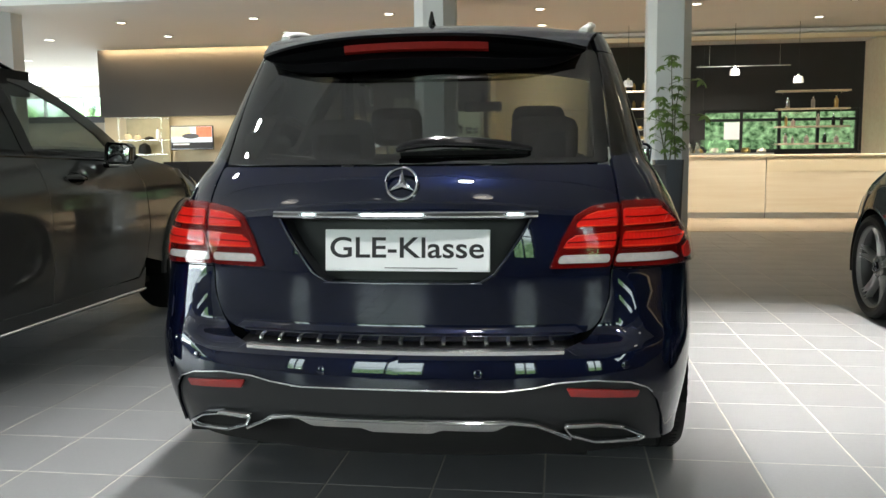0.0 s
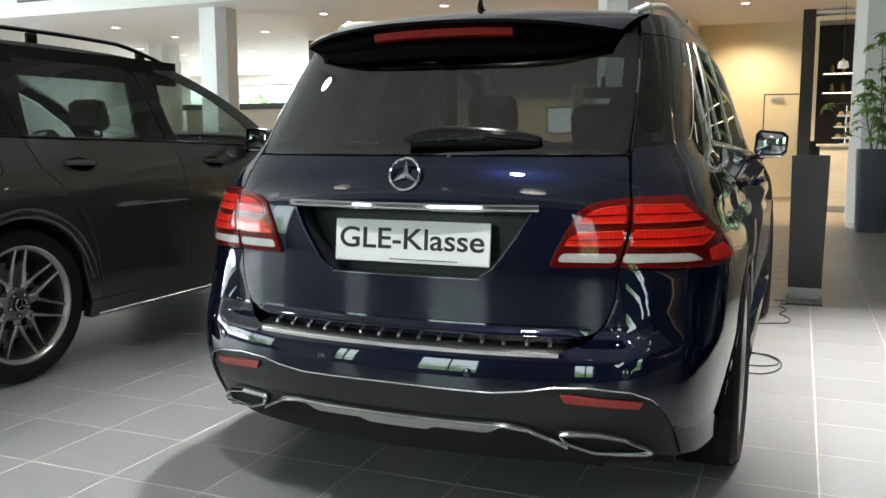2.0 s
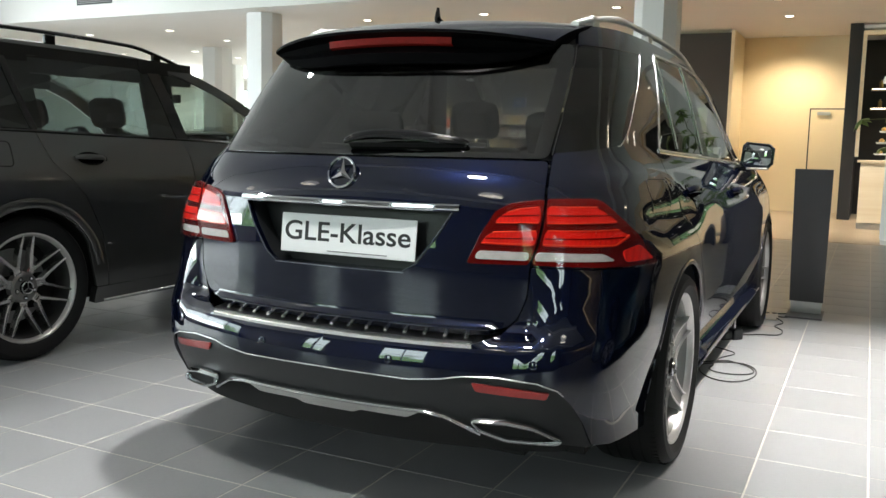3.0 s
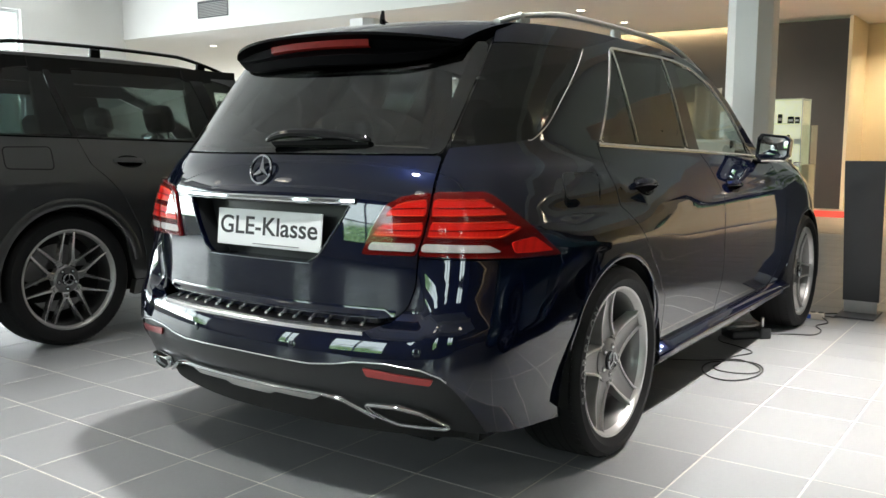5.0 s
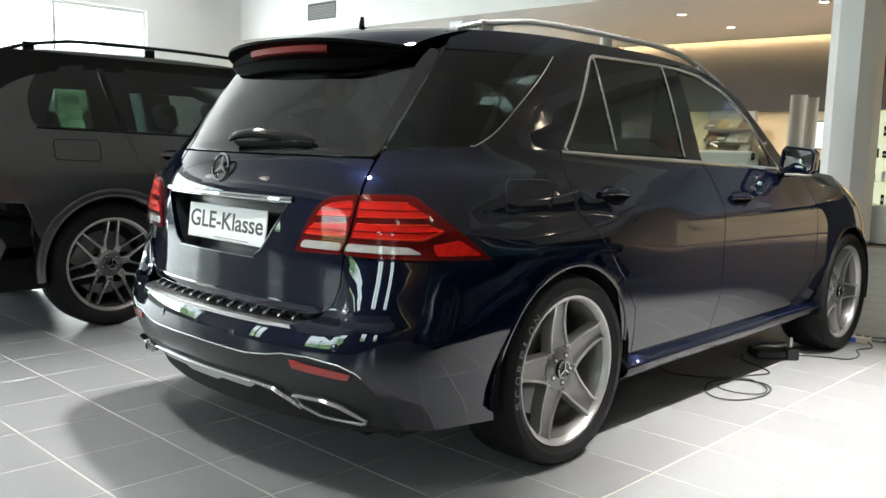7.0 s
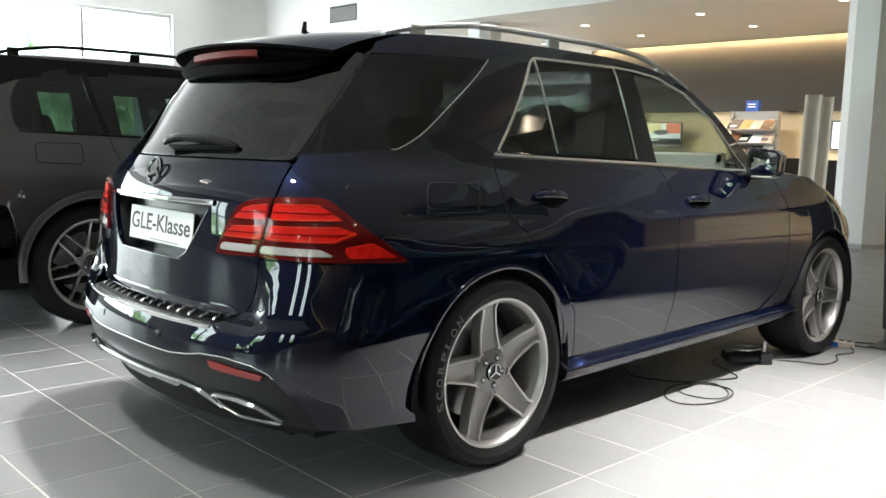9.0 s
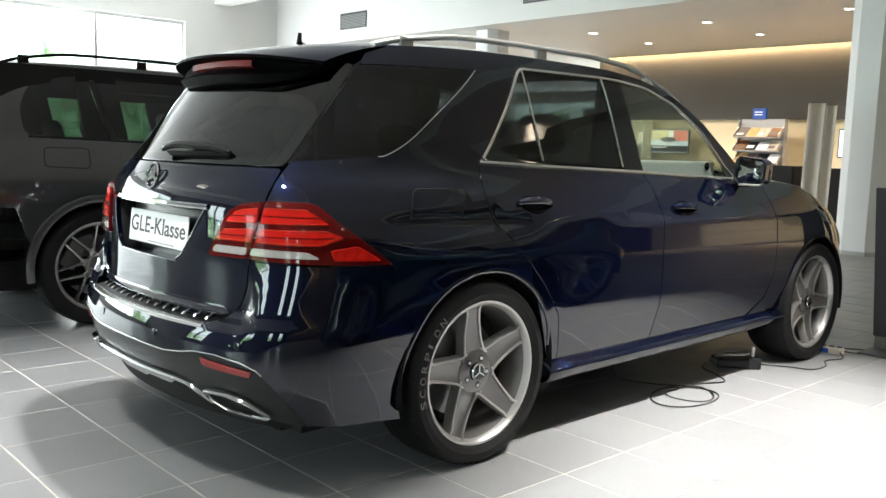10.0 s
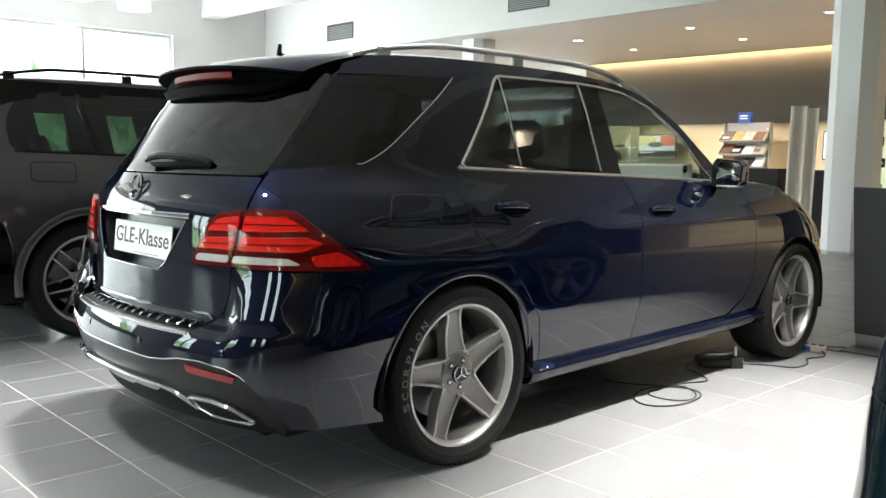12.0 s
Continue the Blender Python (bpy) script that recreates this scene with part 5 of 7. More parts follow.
        for s, z in ((0.245, 0.539), (0.70, 0.555)):
            p, n = Vector(B.point(d * s, z)), Vector(B.normal(d * s, z))
            bm = bmesh.new()
            mm = Matrix.Translation(p + n * 0.0005) @ n.to_track_quat("Z", "Y").to_matrix().to_4x4()
            lathe(bm, [(0.0135, -0.004), (0.0135, 0.0012), (0.0105, 0.002), (0, 0.002)], 20, mm)
            part("parking_sensor", bm, P, bump)
    # load step with ribs
    def step_fn(u, v):
        x = 0.50 * u
        y_out = B.point(B.s_x(x, 0.602) if abs(x) > 1e-6 else 0.0, 0.602)[1]
        return (x, y_out + 0.004 + 0.135 * v, 0.6045 + 0.012 * v + 0.005 * math.sin(math.pi * v))
    st = sheet("load_step", step_fn, steps(-1.06, 1.06, 24), steps(0, 1, 5), STEP_STEEL, bump, 0.01, "dark brushed steel load step")
    bm = bmesh.new()
    rr = [[bm.verts.new(v) for v in ((x, y - 0.007, z - 0.016), (x, y - 0.010, z - 0.002), (x, y + 0.001, z + 0.005), (x, y + 0.013, z + 0.005))] for x, y, z in (step_fn(u, 0) for u in steps(-1, 1, 24))]
    for a, b in zip(rr, rr[1:]):
        for i in range(3):
            bm.faces.new((a[i], b[i], b[i + 1], a[i + 1]))
    part("step_edge", bm, SATIN, st, "bright steel edge")
    for k in range(15):
        u = -0.93 + 1.86 * k / 14
        for v0, v1 in ((0.27, 0.48), (0.70, 0.92)):
            a, b = Vector(step_fn(u, v0)), Vector(step_fn(u - 0.012, v1))
            bm = bmesh.new()
            tube(bm, [a, a.lerp(b, 0.2) + Vector((0, 0, 0.005)), a.lerp(b, 0.8) + Vector((0, 0, 0.005)), b], 0.0068, 8)
            part("step_rib", bm, SATIN, st)
    bm = bmesh.new()
    tube(bm, [Vector(step_fn(-1 + k / 12, 0.59)) for k in range(25)], 0.004, 6)
    part("step_groove", bm, VOID, st)

    # flanks
    dglass = [(0.793, 1.185), (1.05, 1.205), (1.17, 1.213, 0.05), (1.275, 1.268, 0.05), (1.43, 1.402), (1.672, 1.572), (0.876, 1.553)]
    c_edge = [(1.742, 1.185), (1.751, 1.108), (1.757, 1.033), (1.784, 0.964), (1.900, 0.857), (2.075, 0.700), (2.185, 0.562), (2.224, 0.400), (2.226, 0.345)]
    f_edge = [(2.937, 1.157), (2.967, 1.095), (2.966, 1.0), (2.949, 0.783), (2.951, 0.531), (2.928, 0.352)]
    win_top = [(1.765, 1.205), (2.095, 1.600, 0.05), (2.75, 1.606), (2.90, 1.600), (3.1, 1.580), (3.325, 1.510), (3.555, 1.372), (3.72, 1.205), (3.80, 1.135)]
    g = 0.004
    for d in (-1, 1):
        fl = (lambda os: os) if d > 0 else mirror
        tops = top(0.80, 1.60, 12)
        q = [(0.662, 0.842), (0.747, 1.06), (0.787, 1.160)] + dglass[:6] + [(0.880, 1.557)] + [(0.885, 1.60)] + tops + [(2.11, 1.606, 0.03), (1.752, 1.20)] + [(s - g, z) for s, z in c_edge] + [(2.17, 0.345)] + arch_pts[::-1][1:] + [(1.345, 0.60), (1.212, 0.832), (0.91, 0.842)]
        qp = panel(B, "quarter_panel", fl([q]), P, car, r=0.006)
        panel(B, "quarter_window", fl([[(s, z, *r_) for s, z, *r_ in dglass]]), GLASS_DARK, car, off=-0.001, depth=0.006, r=0.02, label="dark privacy glass behind the doors")
        trim(B, "window_trim", fl([[tuple(p) for p in spline([(1.14, 1.2115), (1.18, 1.218), (1.275, 1.272), (1.43, 1.402), (1.672, 1.572)], 6)]])[0], ALU, qp, 0.0045, 0.0015)
        trim(B, "pillar_line", fl([[(0.786, 1.178), (0.872, 1.556)]])[0], VOID, qp, 0.003, 0.0006)
        flap = [(1.345, 1.097), (1.63, 1.092), (1.585, 0.955), (1.318, 0.975)]
        panel(B, "fuel_flap", fl([flap]), P, qp, off=0.0018, depth=0.002, r=0.03)
        trim(B, "flap_gap", fl([rounded(flap, 0.03)])[0], VOID, qp, 0.007, 0.0014, closed=True)
        lip = arch(B, 1.05, 0.375, 0.408, 192, 8, 30)
        trim(B, "arch_lip", fl([[p[:2] for p in lip]])[0], P, qp, 0.020, 0.005)
        # rear door
        door = panel(B, "door", fl([[(s + g, z) for s, z in c_edge] + [(2.921, 0.352)] + [(s - g, z) for s, z in f_edge[:-1][::-1]] ]), P, car, r=0.004)
        door["label"] = "midnight blue rear door with body-coloured handle"
        handle(door, B, 1.27, 1.036, d)
        panel(B, "window", fl([[(1.775, 1.208), (2.10, 1.592), (2.745, 1.598), (2.792, 1.186)]]), GLASS_DARK, door, off=-0.004, depth=0.005, r=0.02, label="dark privacy glass")
        trim(B, "window_bar", fl([[(2.128, 1.595), (2.204, 1.208)]])[0], SATIN, door, 0.012, 0.004)
        trim(B, "window_bar", fl([[(2.740, 1.600), (2.790, 1.186)]])[0], SATIN, door, 0.012, 0.004)
        # pillar and front door
        panel(B, "door_pillar", fl([[(2.745, 1.602), (2.885, 1.594), (2.955, 1.166), (2.79, 1.184)]]), GLOSS_BLACK, car, off=-0.002, depth=0.006)
        fd = [(s + g, z) for s, z in f_edge] + [(3.86, 0.37), (4.02, 0.46), (4.10, 0.62), (4.10, 0.90), (4.05, 1.09), (3.86, 1.122)]
        door2 = panel(B, "door", fl([fd]), P, car, r=0.006)
        door2["label"] = "midnight blue front door with body-coloured handle"
        handle(door2, B, 2.375, 0.995, d)
        panel(B, "window", fl([[(2.895, 1.588), (3.1, 1.572), (3.325, 1.502), (3.55, 1.366), (3.70, 1.21), (3.72, 1.136), (2.962, 1.164)]]), GLASS_CLEAR, door2, off=-0.004, depth=0.005, r=0.01, label="clear green tinted glass")
        panel(B, "mirror_triangle", fl([[(3.71, 1.215), (3.80, 1.13), (3.86, 1.122), (3.715, 1.134)]]), GLOSS_BLACK, door2, depth=0.006)
        trim(B, "belt_moulding", fl([[(1.745, 1.196), (2.94, 1.161), (3.85, 1.126)]])[0], SATIN, car, 0.020, 0.007, "bright satin moulding under the windows")
        trim(B, "window_moulding", fl([[(p[0], p[1]) for p in rounded(win_top, 0.03)]])[0], SATIN, car, 0.016, 0.005, "bright satin window surround")
        frame_o = [(2.11, 1.606, 0.0)] + [p[:2] for p in win_top[2:]] + [(3.88, 1.118)] + top(3.28, 1.604, 26)
        panel(B, "roof_frame", fl([frame_o]), P, car, r=0.0, depth=0.01)
        # sill, wing
        prof = spline([(0.905, 0.352), (0.932, 0.336), (0.956, 0.318), (0.958, 0.302), (0.945, 0.276), (0.915, 0.258), (0.86, 0.255)], 3)
        prof = prof if d > 0 else prof[::-1]
        sheet("side_skirt", lambda y, q: (d * q[0], y, q[1] + 0.009 * (y - 1.45)), steps(1.452, 3.565, 12), prof, P, car, 0.01)
        fa = arch(B, 3.965, 0.375, 0.405, 178, 6)
        wing = [(4.106, 0.62), (4.107, 0.90), (4.057, 1.09), (3.89, 1.118)] + top(3.30, 4.35, 12)
        s_front = S(4.36, 0.7)
        wing = [(3.872, 0.352), (4.032, 0.452)] + wing + [(S(4.36, 0.88), 0.86), (s_front, 0.62)] + [p for p in fa[::-1]]
        panel(B, "front_wing", fl([wing]), P, car, r=0.004)
        lip = arch(B, 3.965, 0.375, 0.408, 188, 2, 30)
        trim(B, "arch_lip", fl([[p[:2] for p in lip]])[0], P, car, 0.020, 0.005)
        face = [(S(4.365, 0.45), 0.62), (S(4.365, 0.86), 0.855)] + top(4.40, 4.68, 6) + [(B.length - 0.01, 0.76), (B.length - 0.01, 0.24), (S(4.38, 0.25), 0.24)]
        panel(B, "front_bumper", fl([face]), P, car, r=0.003)
        lamp_o = [(S(4.33, 0.86), 0.85), (S(4.60, 0.78), 0.80), (S(4.66, 0.70), 0.68), (S(4.45, 0.70), 0.70)]
        panel(B, "headlight", fl([lamp_o]), LENS_WHITE, car, off=0.005, r=0.03)
        panel(B, "red_marker", fl([[(S(4.33, 0.5), 0.52), (S(4.42, 0.5), 0.52), (S(4.42, 0.45), 0.46), (S(4.34, 0.45), 0.46)]]), RED_DULL, car, off=0.004, r=0.01)
        door_mirror(car, B, 3.06, 1.150, d, P)
        roof_rail(car, roof, d, 0.76, 2.78, 0.042, RAIL)
        # wheel housings
        for wy in (1.05, 3.965):
            bm = bmesh.new()
            n = 20
            ring = []
            for k in range(n + 1):
                a = radians(-12 + 204 * k / n)
                ring.append([bm.verts.new((d * xx, wy + 0.418 * math.cos(a), 0.375 + 0.418 * math.sin(a))) for xx in (0.945, 0.62)])
            for a, b in zip(ring, ring[1:]):
                bm.faces.new((a[0], b[0], b[1], a[1]))
            bm.faces.new([r_[1] for r_ in ring])
            part("wheel_housing", bm, VOID, car)
        wheel(car, "wheel", d * 0.928, 1.05, 0.3705, 0.3725, style, d, 100 if d > 0 else 60, letters=shown)
        wheel(car, "wheel", d * 0.928, 3.965, 0.3705, 0.3725, style, d, 66 if shown else 90, letters=False)
    # roof, windscreen, bonnet, floor
    sheet("roof", roof, steps(0.70, 2.46, 40), steps(-1, 1, 30), P, car, 0.012)
    lining = sheet("roof_lining", lambda y, u: (roof(y, u)[0] * 0.97, y, roof(y, u)[2] - 0.03), steps(0.75, 2.4, 16), steps(-1, 1, 14), CLOTH, car, 0.008)
    sheet("windscreen", roof, steps(2.47, 3.32, 22), steps(-1, 1, 24), GLASS_SCREEN, car, 0.005, "clear curved windscreen")
    sheet("bonnet", roof, steps(3.33, 4.70, 30), steps(-1, 1, 24), P, car, 0.01)
    boxes("underbody", VOID, car, (-0.80, 0.30, 0.24, 0.80, 4.5, 0.42), (-0.58, 0.35, 0.18, 0.58, 4.2, 0.26))
    boxes("cabin_floor", CLOTH, car, (-0.76, 0.26, 0.5, 0.76, 3.4, 0.56), (-0.78, 0.75, 0.42, -0.75, 3.3, 1.08), (0.75, 0.75, 0.42, 0.78, 3.3, 1.08), (-0.72, 3.30, 0.56, 0.72, 3.36, 1.0), (-0.66, 0.255, 0.5, 0.66, 0.29, 1.06))
    boxes("load_cover", CLOTH, car, (-0.70, 0.32, 1.02, 0.70, 1.20, 1.04))
    cabin(car, 2.15, 1.22, 0.05)
    for d in (-1, 1):
        bm = bmesh.new()
        box(bm, d * 0.735 - 0.02, 2.30, 0.98, d * 0.735 + 0.02, 3.02, 1.222)
        lining = part("door_lining", bm, PALE_TRIM, car, "pale upper door lining behind the glass", bevel=0.012)
        bm = bmesh.new()
        lathe(bm, [(0, 0), (0.022, 0.0), (0.020, 0.006), (0, 0.008)], 16, pose(d * 0.756, 2.93, 1.195, 0, 90 * d, 0))
        part("lock_button", bm, GLOSS_BLACK, lining)
        for y0, y1, y2, y3 in ((2.02, 2.22, 2.22, 2.06),):
            bm = bmesh.new()
            prism(bm, [(y0, 1.14), (y1, 1.14), (y2, 1.62), (y3, 1.62)], d * 0.655, d * 0.68, Matrix(((0, 0, 1, 0), (1, 0, 0, 0), (0, 1, 0, 0), (0, 0, 0, 1))))
            part("pillar_lining", bm, CLOTH, car, smooth=False)
    # aerial
    bm = bmesh.new()
    rings = []
    for k in range(9):
        t = k / 8
        zz = roof(0.80, 0)[2] - 0.004 + 0.064 * t
        ln, wd, cy = 0.070 * max(0, 1 - 2.6 * t) ** 1.2 + 0.014 - 0.005 * t, 0.014 * (1 - t) + 0.004, 0.80 + 0.06 * max(0, 1 - 2.6 * t) - 0.012 + 0.008 * t
        rings.append([bm.verts.new((wd * math.cos(a), cy + ln * math.sin(a), zz)) for a in [2 * math.pi * i / 14 for i in range(14)]])
    for a, b in zip(rings, rings[1:]):
        for i in range(14):
            bm.faces.new((a[i], a[(i + 1) % 14], b[(i + 1) % 14], b[i]))
    bm.faces.new(rings[-1])
    part("aerial_fin", bm, GLOSS_BLACK, car)
    return car


blue_suv(PAINT, (0, 0, 0), 0, "midnight blue five-door SUV with chrome trim on the tile floor")
blue_suv(TEAL_PAINT, (3.67, -0.10, 0), 1.15, "dark teal car with black twin-spoke wheels", False, "black")


GREY = Body(
    plan=[(0, 0.0), (0.30, 0.014), (0.55, 0.06), (0.72, 0.12), (0.83, 0.20), (0.89, 0.31), (0.925, 0.46), (0.945, 0.66),
          (0.955, 0.95), (0.957, 1.5), (0.957, 2.2), (0.957, 3.0), (0.957, 4.0), (0.945, 4.35), (0.905, 4.66), (0.80, 4.90), (0.58, 5.03), (0.3, 5.09), (0, 5.11)],
    width=[(0.15, 0.93), (0.3, 0.944), (0.45, 0.953), (0.62, 0.957), (0.8, 0.957), (0.95, 0.947), (1.05, 0.92), (1.14, 0.885), (1.24, 0.840), (1.4, 0.80), (1.55, 0.755), (1.68, 0.705), (1.76, 0.64)],
    tail=[(0.15, 0.12), (0.3, 0.06), (0.45, 0.0), (0.62, 0.01), (0.75, 0.07), (1.0, 0.10), (1.2, 0.14), (1.45, 0.24), (1.62, 0.33), (1.76, 0.45)],
    nose=[(0.2, 0.1), (0.45, 0.0), (0.75, 0.03), (0.95, 0.18), (1.1, 0.5), (1.2, 0.95), (1.35, 1.3), (1.68, 1.85), (1.76, 2.0)],
    side_ref=0.957)


def grey_suv():
    """A longer estate car beside the blue one; its flank faces the blue car."""
    B, P = GREY, GREY_PAINT
    car = thing("suv", (-3.375, -0.28, 0), "dark grey metallic seven-seat SUV with black roof rails", "car", "cars on display")
    EDGE_Z = [(0.25, 1.62), (0.45, 1.675), (0.9, 1.715), (1.6, 1.725), (2.1, 1.715), (2.5, 1.668), (2.85, 1.56), (3.15, 1.425), (3.45, 1.262), (3.7, 1.18), (4.1, 1.11), (4.5, 1.0), (4.8, 0.88), (5.0, 0.77)]
    edge, roof = roofline(B, EDGE_Z, lambda y: 0.045 * smooth(0.0, 1.2, y) + 0.012)
    S = B.s_at

    def yz(*pts):
        return [(S(p[0], p[1]), p[1], *p[2:]) for p in pts]

    def top(y0, y1, n=14):
        return [(S(y, edge(y)), edge(y), 0.0) for y in steps(y0, y1, n)]

    gate = [(-0.70, 1.22), (0.70, 1.22), (0.66, 0.95), (0.60, 0.72), (-0.60, 0.72), (-0.66, 0.95)]
    tg = panel(B, "tailgate", [gate], P, car, r=0.03)
    rear_glass = panel(B, "rear_window", [[(-0.72, 1.235), (0.72, 1.235), (0.80, 1.60), (-0.80, 1.60)]], GLASS_GREY, car, r=0.04, depth=0.006)
    panel(B, "spoiler", [[(-0.81, 1.605), (0.81, 1.605), (0.82, 1.665), (-0.82, 1.665)]], P, car, off=0.02, depth=0.03)
    bumper = [(-1.05, 0.26), (1.05, 0.26), (1.18, 0.55), (1.02, 0.80), (0.66, 0.80), (0.60, 0.70), (-0.60, 0.70), (-0.66, 0.80), (-1.02, 0.80), (-1.18, 0.55)]
    panel(B, "rear_bumper", [bumper], P, car)
    c_edge = yz((1.265, 1.225), (1.28, 1.16), (1.31, 1.07), (1.40, 0.985), (1.50, 0.87), (1.60, 0.66), (1.64, 0.45), (1.645, 0.345))
    f_edge = yz((2.36, 1.195), (2.385, 1.10), (2.385, 0.8), (2.37, 0.5), (2.345, 0.345))
    g = 0.004
    for d in (-1, 1):
        fl = (lambda os: os) if d > 0 else mirror
        arch_pts = arch(B, 1.13, 0.40, 0.425, 166, 30)
        win_back = yz((0.70, 1.255, 0.06), (0.685, 1.45, 0.10), (0.80, 1.625, 0.08))
        q = [(0.73, 0.82), (0.735, 1.0), (0.75, 1.22), (0.83, 1.60), (0.84, 1.66)] + top(0.50, 1.15, 10) + yz((1.15, 1.64, 0.0)) + win_back[::-1] + yz((1.255, 1.235)) + [(s - g, z) for s, z in c_edge] + yz((1.56, 0.345)) + arch_pts[::-1] + yz((0.66, 0.62), (0.60, 0.80))
        qp = panel(B, "quarter_panel", fl([q]), P, car, r=0.006)
        panel(B, "quarter_window", fl([win_back + yz((1.14, 1.632), (1.262, 1.245))]), GLASS_GREY, car, off=-0.002, depth=0.006, r=0.01, label="dark privacy glass")
        panel(B, "tail_light", fl([[(0.66, 0.90), (0.69, 1.12), (0.95, 1.12), (1.08, 0.98), (0.95, 0.90)]]), RED_SHELL, car, off=0.006, r=0.03)
        flap = yz((0.80, 1.175), (1.08, 1.175), (1.07, 1.045), (0.79, 1.055))
        trim(B, "flap_gap", fl([rounded(flap, 0.03)])[0], VOID, qp, 0.007, 0.0014, closed=True)
        flare = [p[:2] for p in arch(B, 1.13, 0.40, 0.455, 190, 10, 30)]
        trim(B, "arch_flare", fl([flare])[0], P, qp, 0.055, 0.016)
        door = panel(B, "door", fl([[(s + g, z) for s, z in c_edge] + [(s - g, z) for s, z in f_edge[::-1]]]), P, car, r=0.004)
        door["label"] = "dark grey rear door"
        handle(door, B, 1.46, 1.088, d, 0.22, P)
        panel(B, "window", fl([yz((1.272, 1.238), (1.165, 1.645), (2.20, 1.665), (2.345, 1.208))]), GLASS_GREY, door, off=-0.004, depth=0.005, r=0.02, label="dark privacy glass")
        trim(B, "window_bar", fl([yz((1.262, 1.238), (1.155, 1.645))])[0], GLOSS_BLACK, door, 0.045, 0.003)
        panel(B, "door_pillar", fl([yz((2.18, 1.668), (2.29, 1.655), (2.43, 1.203), (2.325, 1.21))]), GLOSS_BLACK, car, off=-0.001, depth=0.006)
        fd = [(s + g, z) for s, z in f_edge] + yz((3.38, 0.36), (3.50, 0.50), (3.56, 0.7), (3.54, 1.0), (3.46, 1.15))
        door2 = panel(B, "door", fl([fd]), P, car, r=0.006)
        door2["label"] = "dark grey front door"
        handle(door2, B, 2.60, 1.07, d, 0.22, P)
        panel(B, "window", fl([yz((2.295, 1.652), (2.5, 1.60), (2.85, 1.48), (3.15, 1.32), (3.30, 1.19), (2.435, 1.205))]), GLASS_CLEAR, door2, off=-0.004, depth=0.005, r=0.01, label="clear green tinted glass")
        trim(B, "belt_moulding", fl([yz((0.72, 1.245), (1.3, 1.23), (2.4, 1.20), (3.42, 1.165))])[0], GLOSS_BLACK, car, 0.018, 0.006)
        frame_o = yz((1.15, 1.64), (2.2, 1.668), (2.5, 1.612), (2.85, 1.492), (3.15, 1.333), (3.32, 1.19), (3.47, 1.155)) + top(3.62, 1.152, 26)
        panel(B, "roof_frame", fl([frame_o]), P, car, r=0.0, depth=0.01)
        sill = yz((1.56, 0.34), (3.38, 0.352), (3.47, 0.42), (3.45, 0.25), (1.54, 0.25))
        panel(B, "side_skirt", fl([sill]), P, car, off=0.004, depth=0.05)
        trim(B, "sill_moulding", fl([yz((1.60, 0.262), (3.46, 0.268))])[0], SATIN, car, 0.020, 0.014, "bright satin sill moulding")
        fa = arch(B, 4.205, 0.40, 0.425, 178, 4)
        wing = yz((3.50, 0.48), (3.57, 0.7), (3.55, 1.0), (3.475, 1.15)) + top(3.65, 4.72, 12) + yz((4.74, 0.88), (4.66, 0.62)) + fa[::-1]
        panel(B, "front_wing", fl([wing]), P, car, r=0.004)
        face = yz((4.68, 0.62), (4.75, 0.87)) + top(4.78, 4.98, 6) + [(B.length - 0.01, 0.78), (B.length - 0.01, 0.24)] + yz((4.66, 0.24))
        panel(B, "front_bumper", fl([face]), P, car, r=0.003)
        flare = [p[:2] for p in arch(B, 4.205, 0.40, 0.450, 188, 2, 30)]
        trim(B, "arch_flare", fl([flare])[0], P, car, 0.05, 0.016)
        door_mirror(car, B, 3.10, 1.185, d, GLOSS_BLACK)
        roof_rail(car, roof, d, 0.62, 2.62, 0.060, GLOSS_BLACK, 0.95)
        for wy in (1.13, 4.205):
            bm = bmesh.new()
            ring = []
            for k in range(21):
                a = radians(-12 + 204 * k / 20)
                ring.append([bm.verts.new((d * xx, wy + 0.44 * math.cos(a), 0.40 + 0.44 * math.sin(a))) for xx in (0.94, 0.62)])
            for a, b in zip(ring, ring[1:]):
                bm.faces.new((a[0], b[0], b[1], a[1]))
            bm.faces.new([r_[1] for r_ in ring])
            part("wheel_housing", bm, VOID, car)
            wheel(car, "wheel", d * 0.915, wy, 0.394, 0.396, "twin", d, 87 if wy < 2 else 70)
    sheet("roof", roof, steps(0.42, 2.40, 36), steps(-1, 1, 24), P, car, 0.012)
    sheet("roof_lining", lambda y, u: (roof(y, u)[0] * 0.97, y, roof(y, u)[2] - 0.03), steps(0.5, 2.35, 14), steps(-1, 1, 12), CLOTH, car, 0.008)
    sheet("windscreen", roof, steps(2.41, 3.60, 22), steps(-1, 1, 20), GLASS_SCREEN, car, 0.005, "clear curved windscreen")
    sheet("bonnet", roof, steps(3.61, 5.0, 26), steps(-1, 1, 20), P, car, 0.01)
    boxes("underbody", VOID, car, (-0.80, 0.30, 0.26, 0.80, 4.8, 0.45))
    boxes("cabin_floor", CLOTH, car, (-0.76, 0.26, 0.52, 0.76, 3.7, 0.58), (-0.78, 0.7, 0.45, -0.75, 3.5, 1.12), (0.75, 0.7, 0.45, 0.78, 3.5, 1.12), (-0.72, 3.55, 0.56, 0.72, 3.62, 1.06))
    cabin(car, 2.35, 1.45, 0.08)
    seat(car, 0, 0.62, 1.25, lean=20, name="third_row_bench", back=0.38).location.z += 0.10
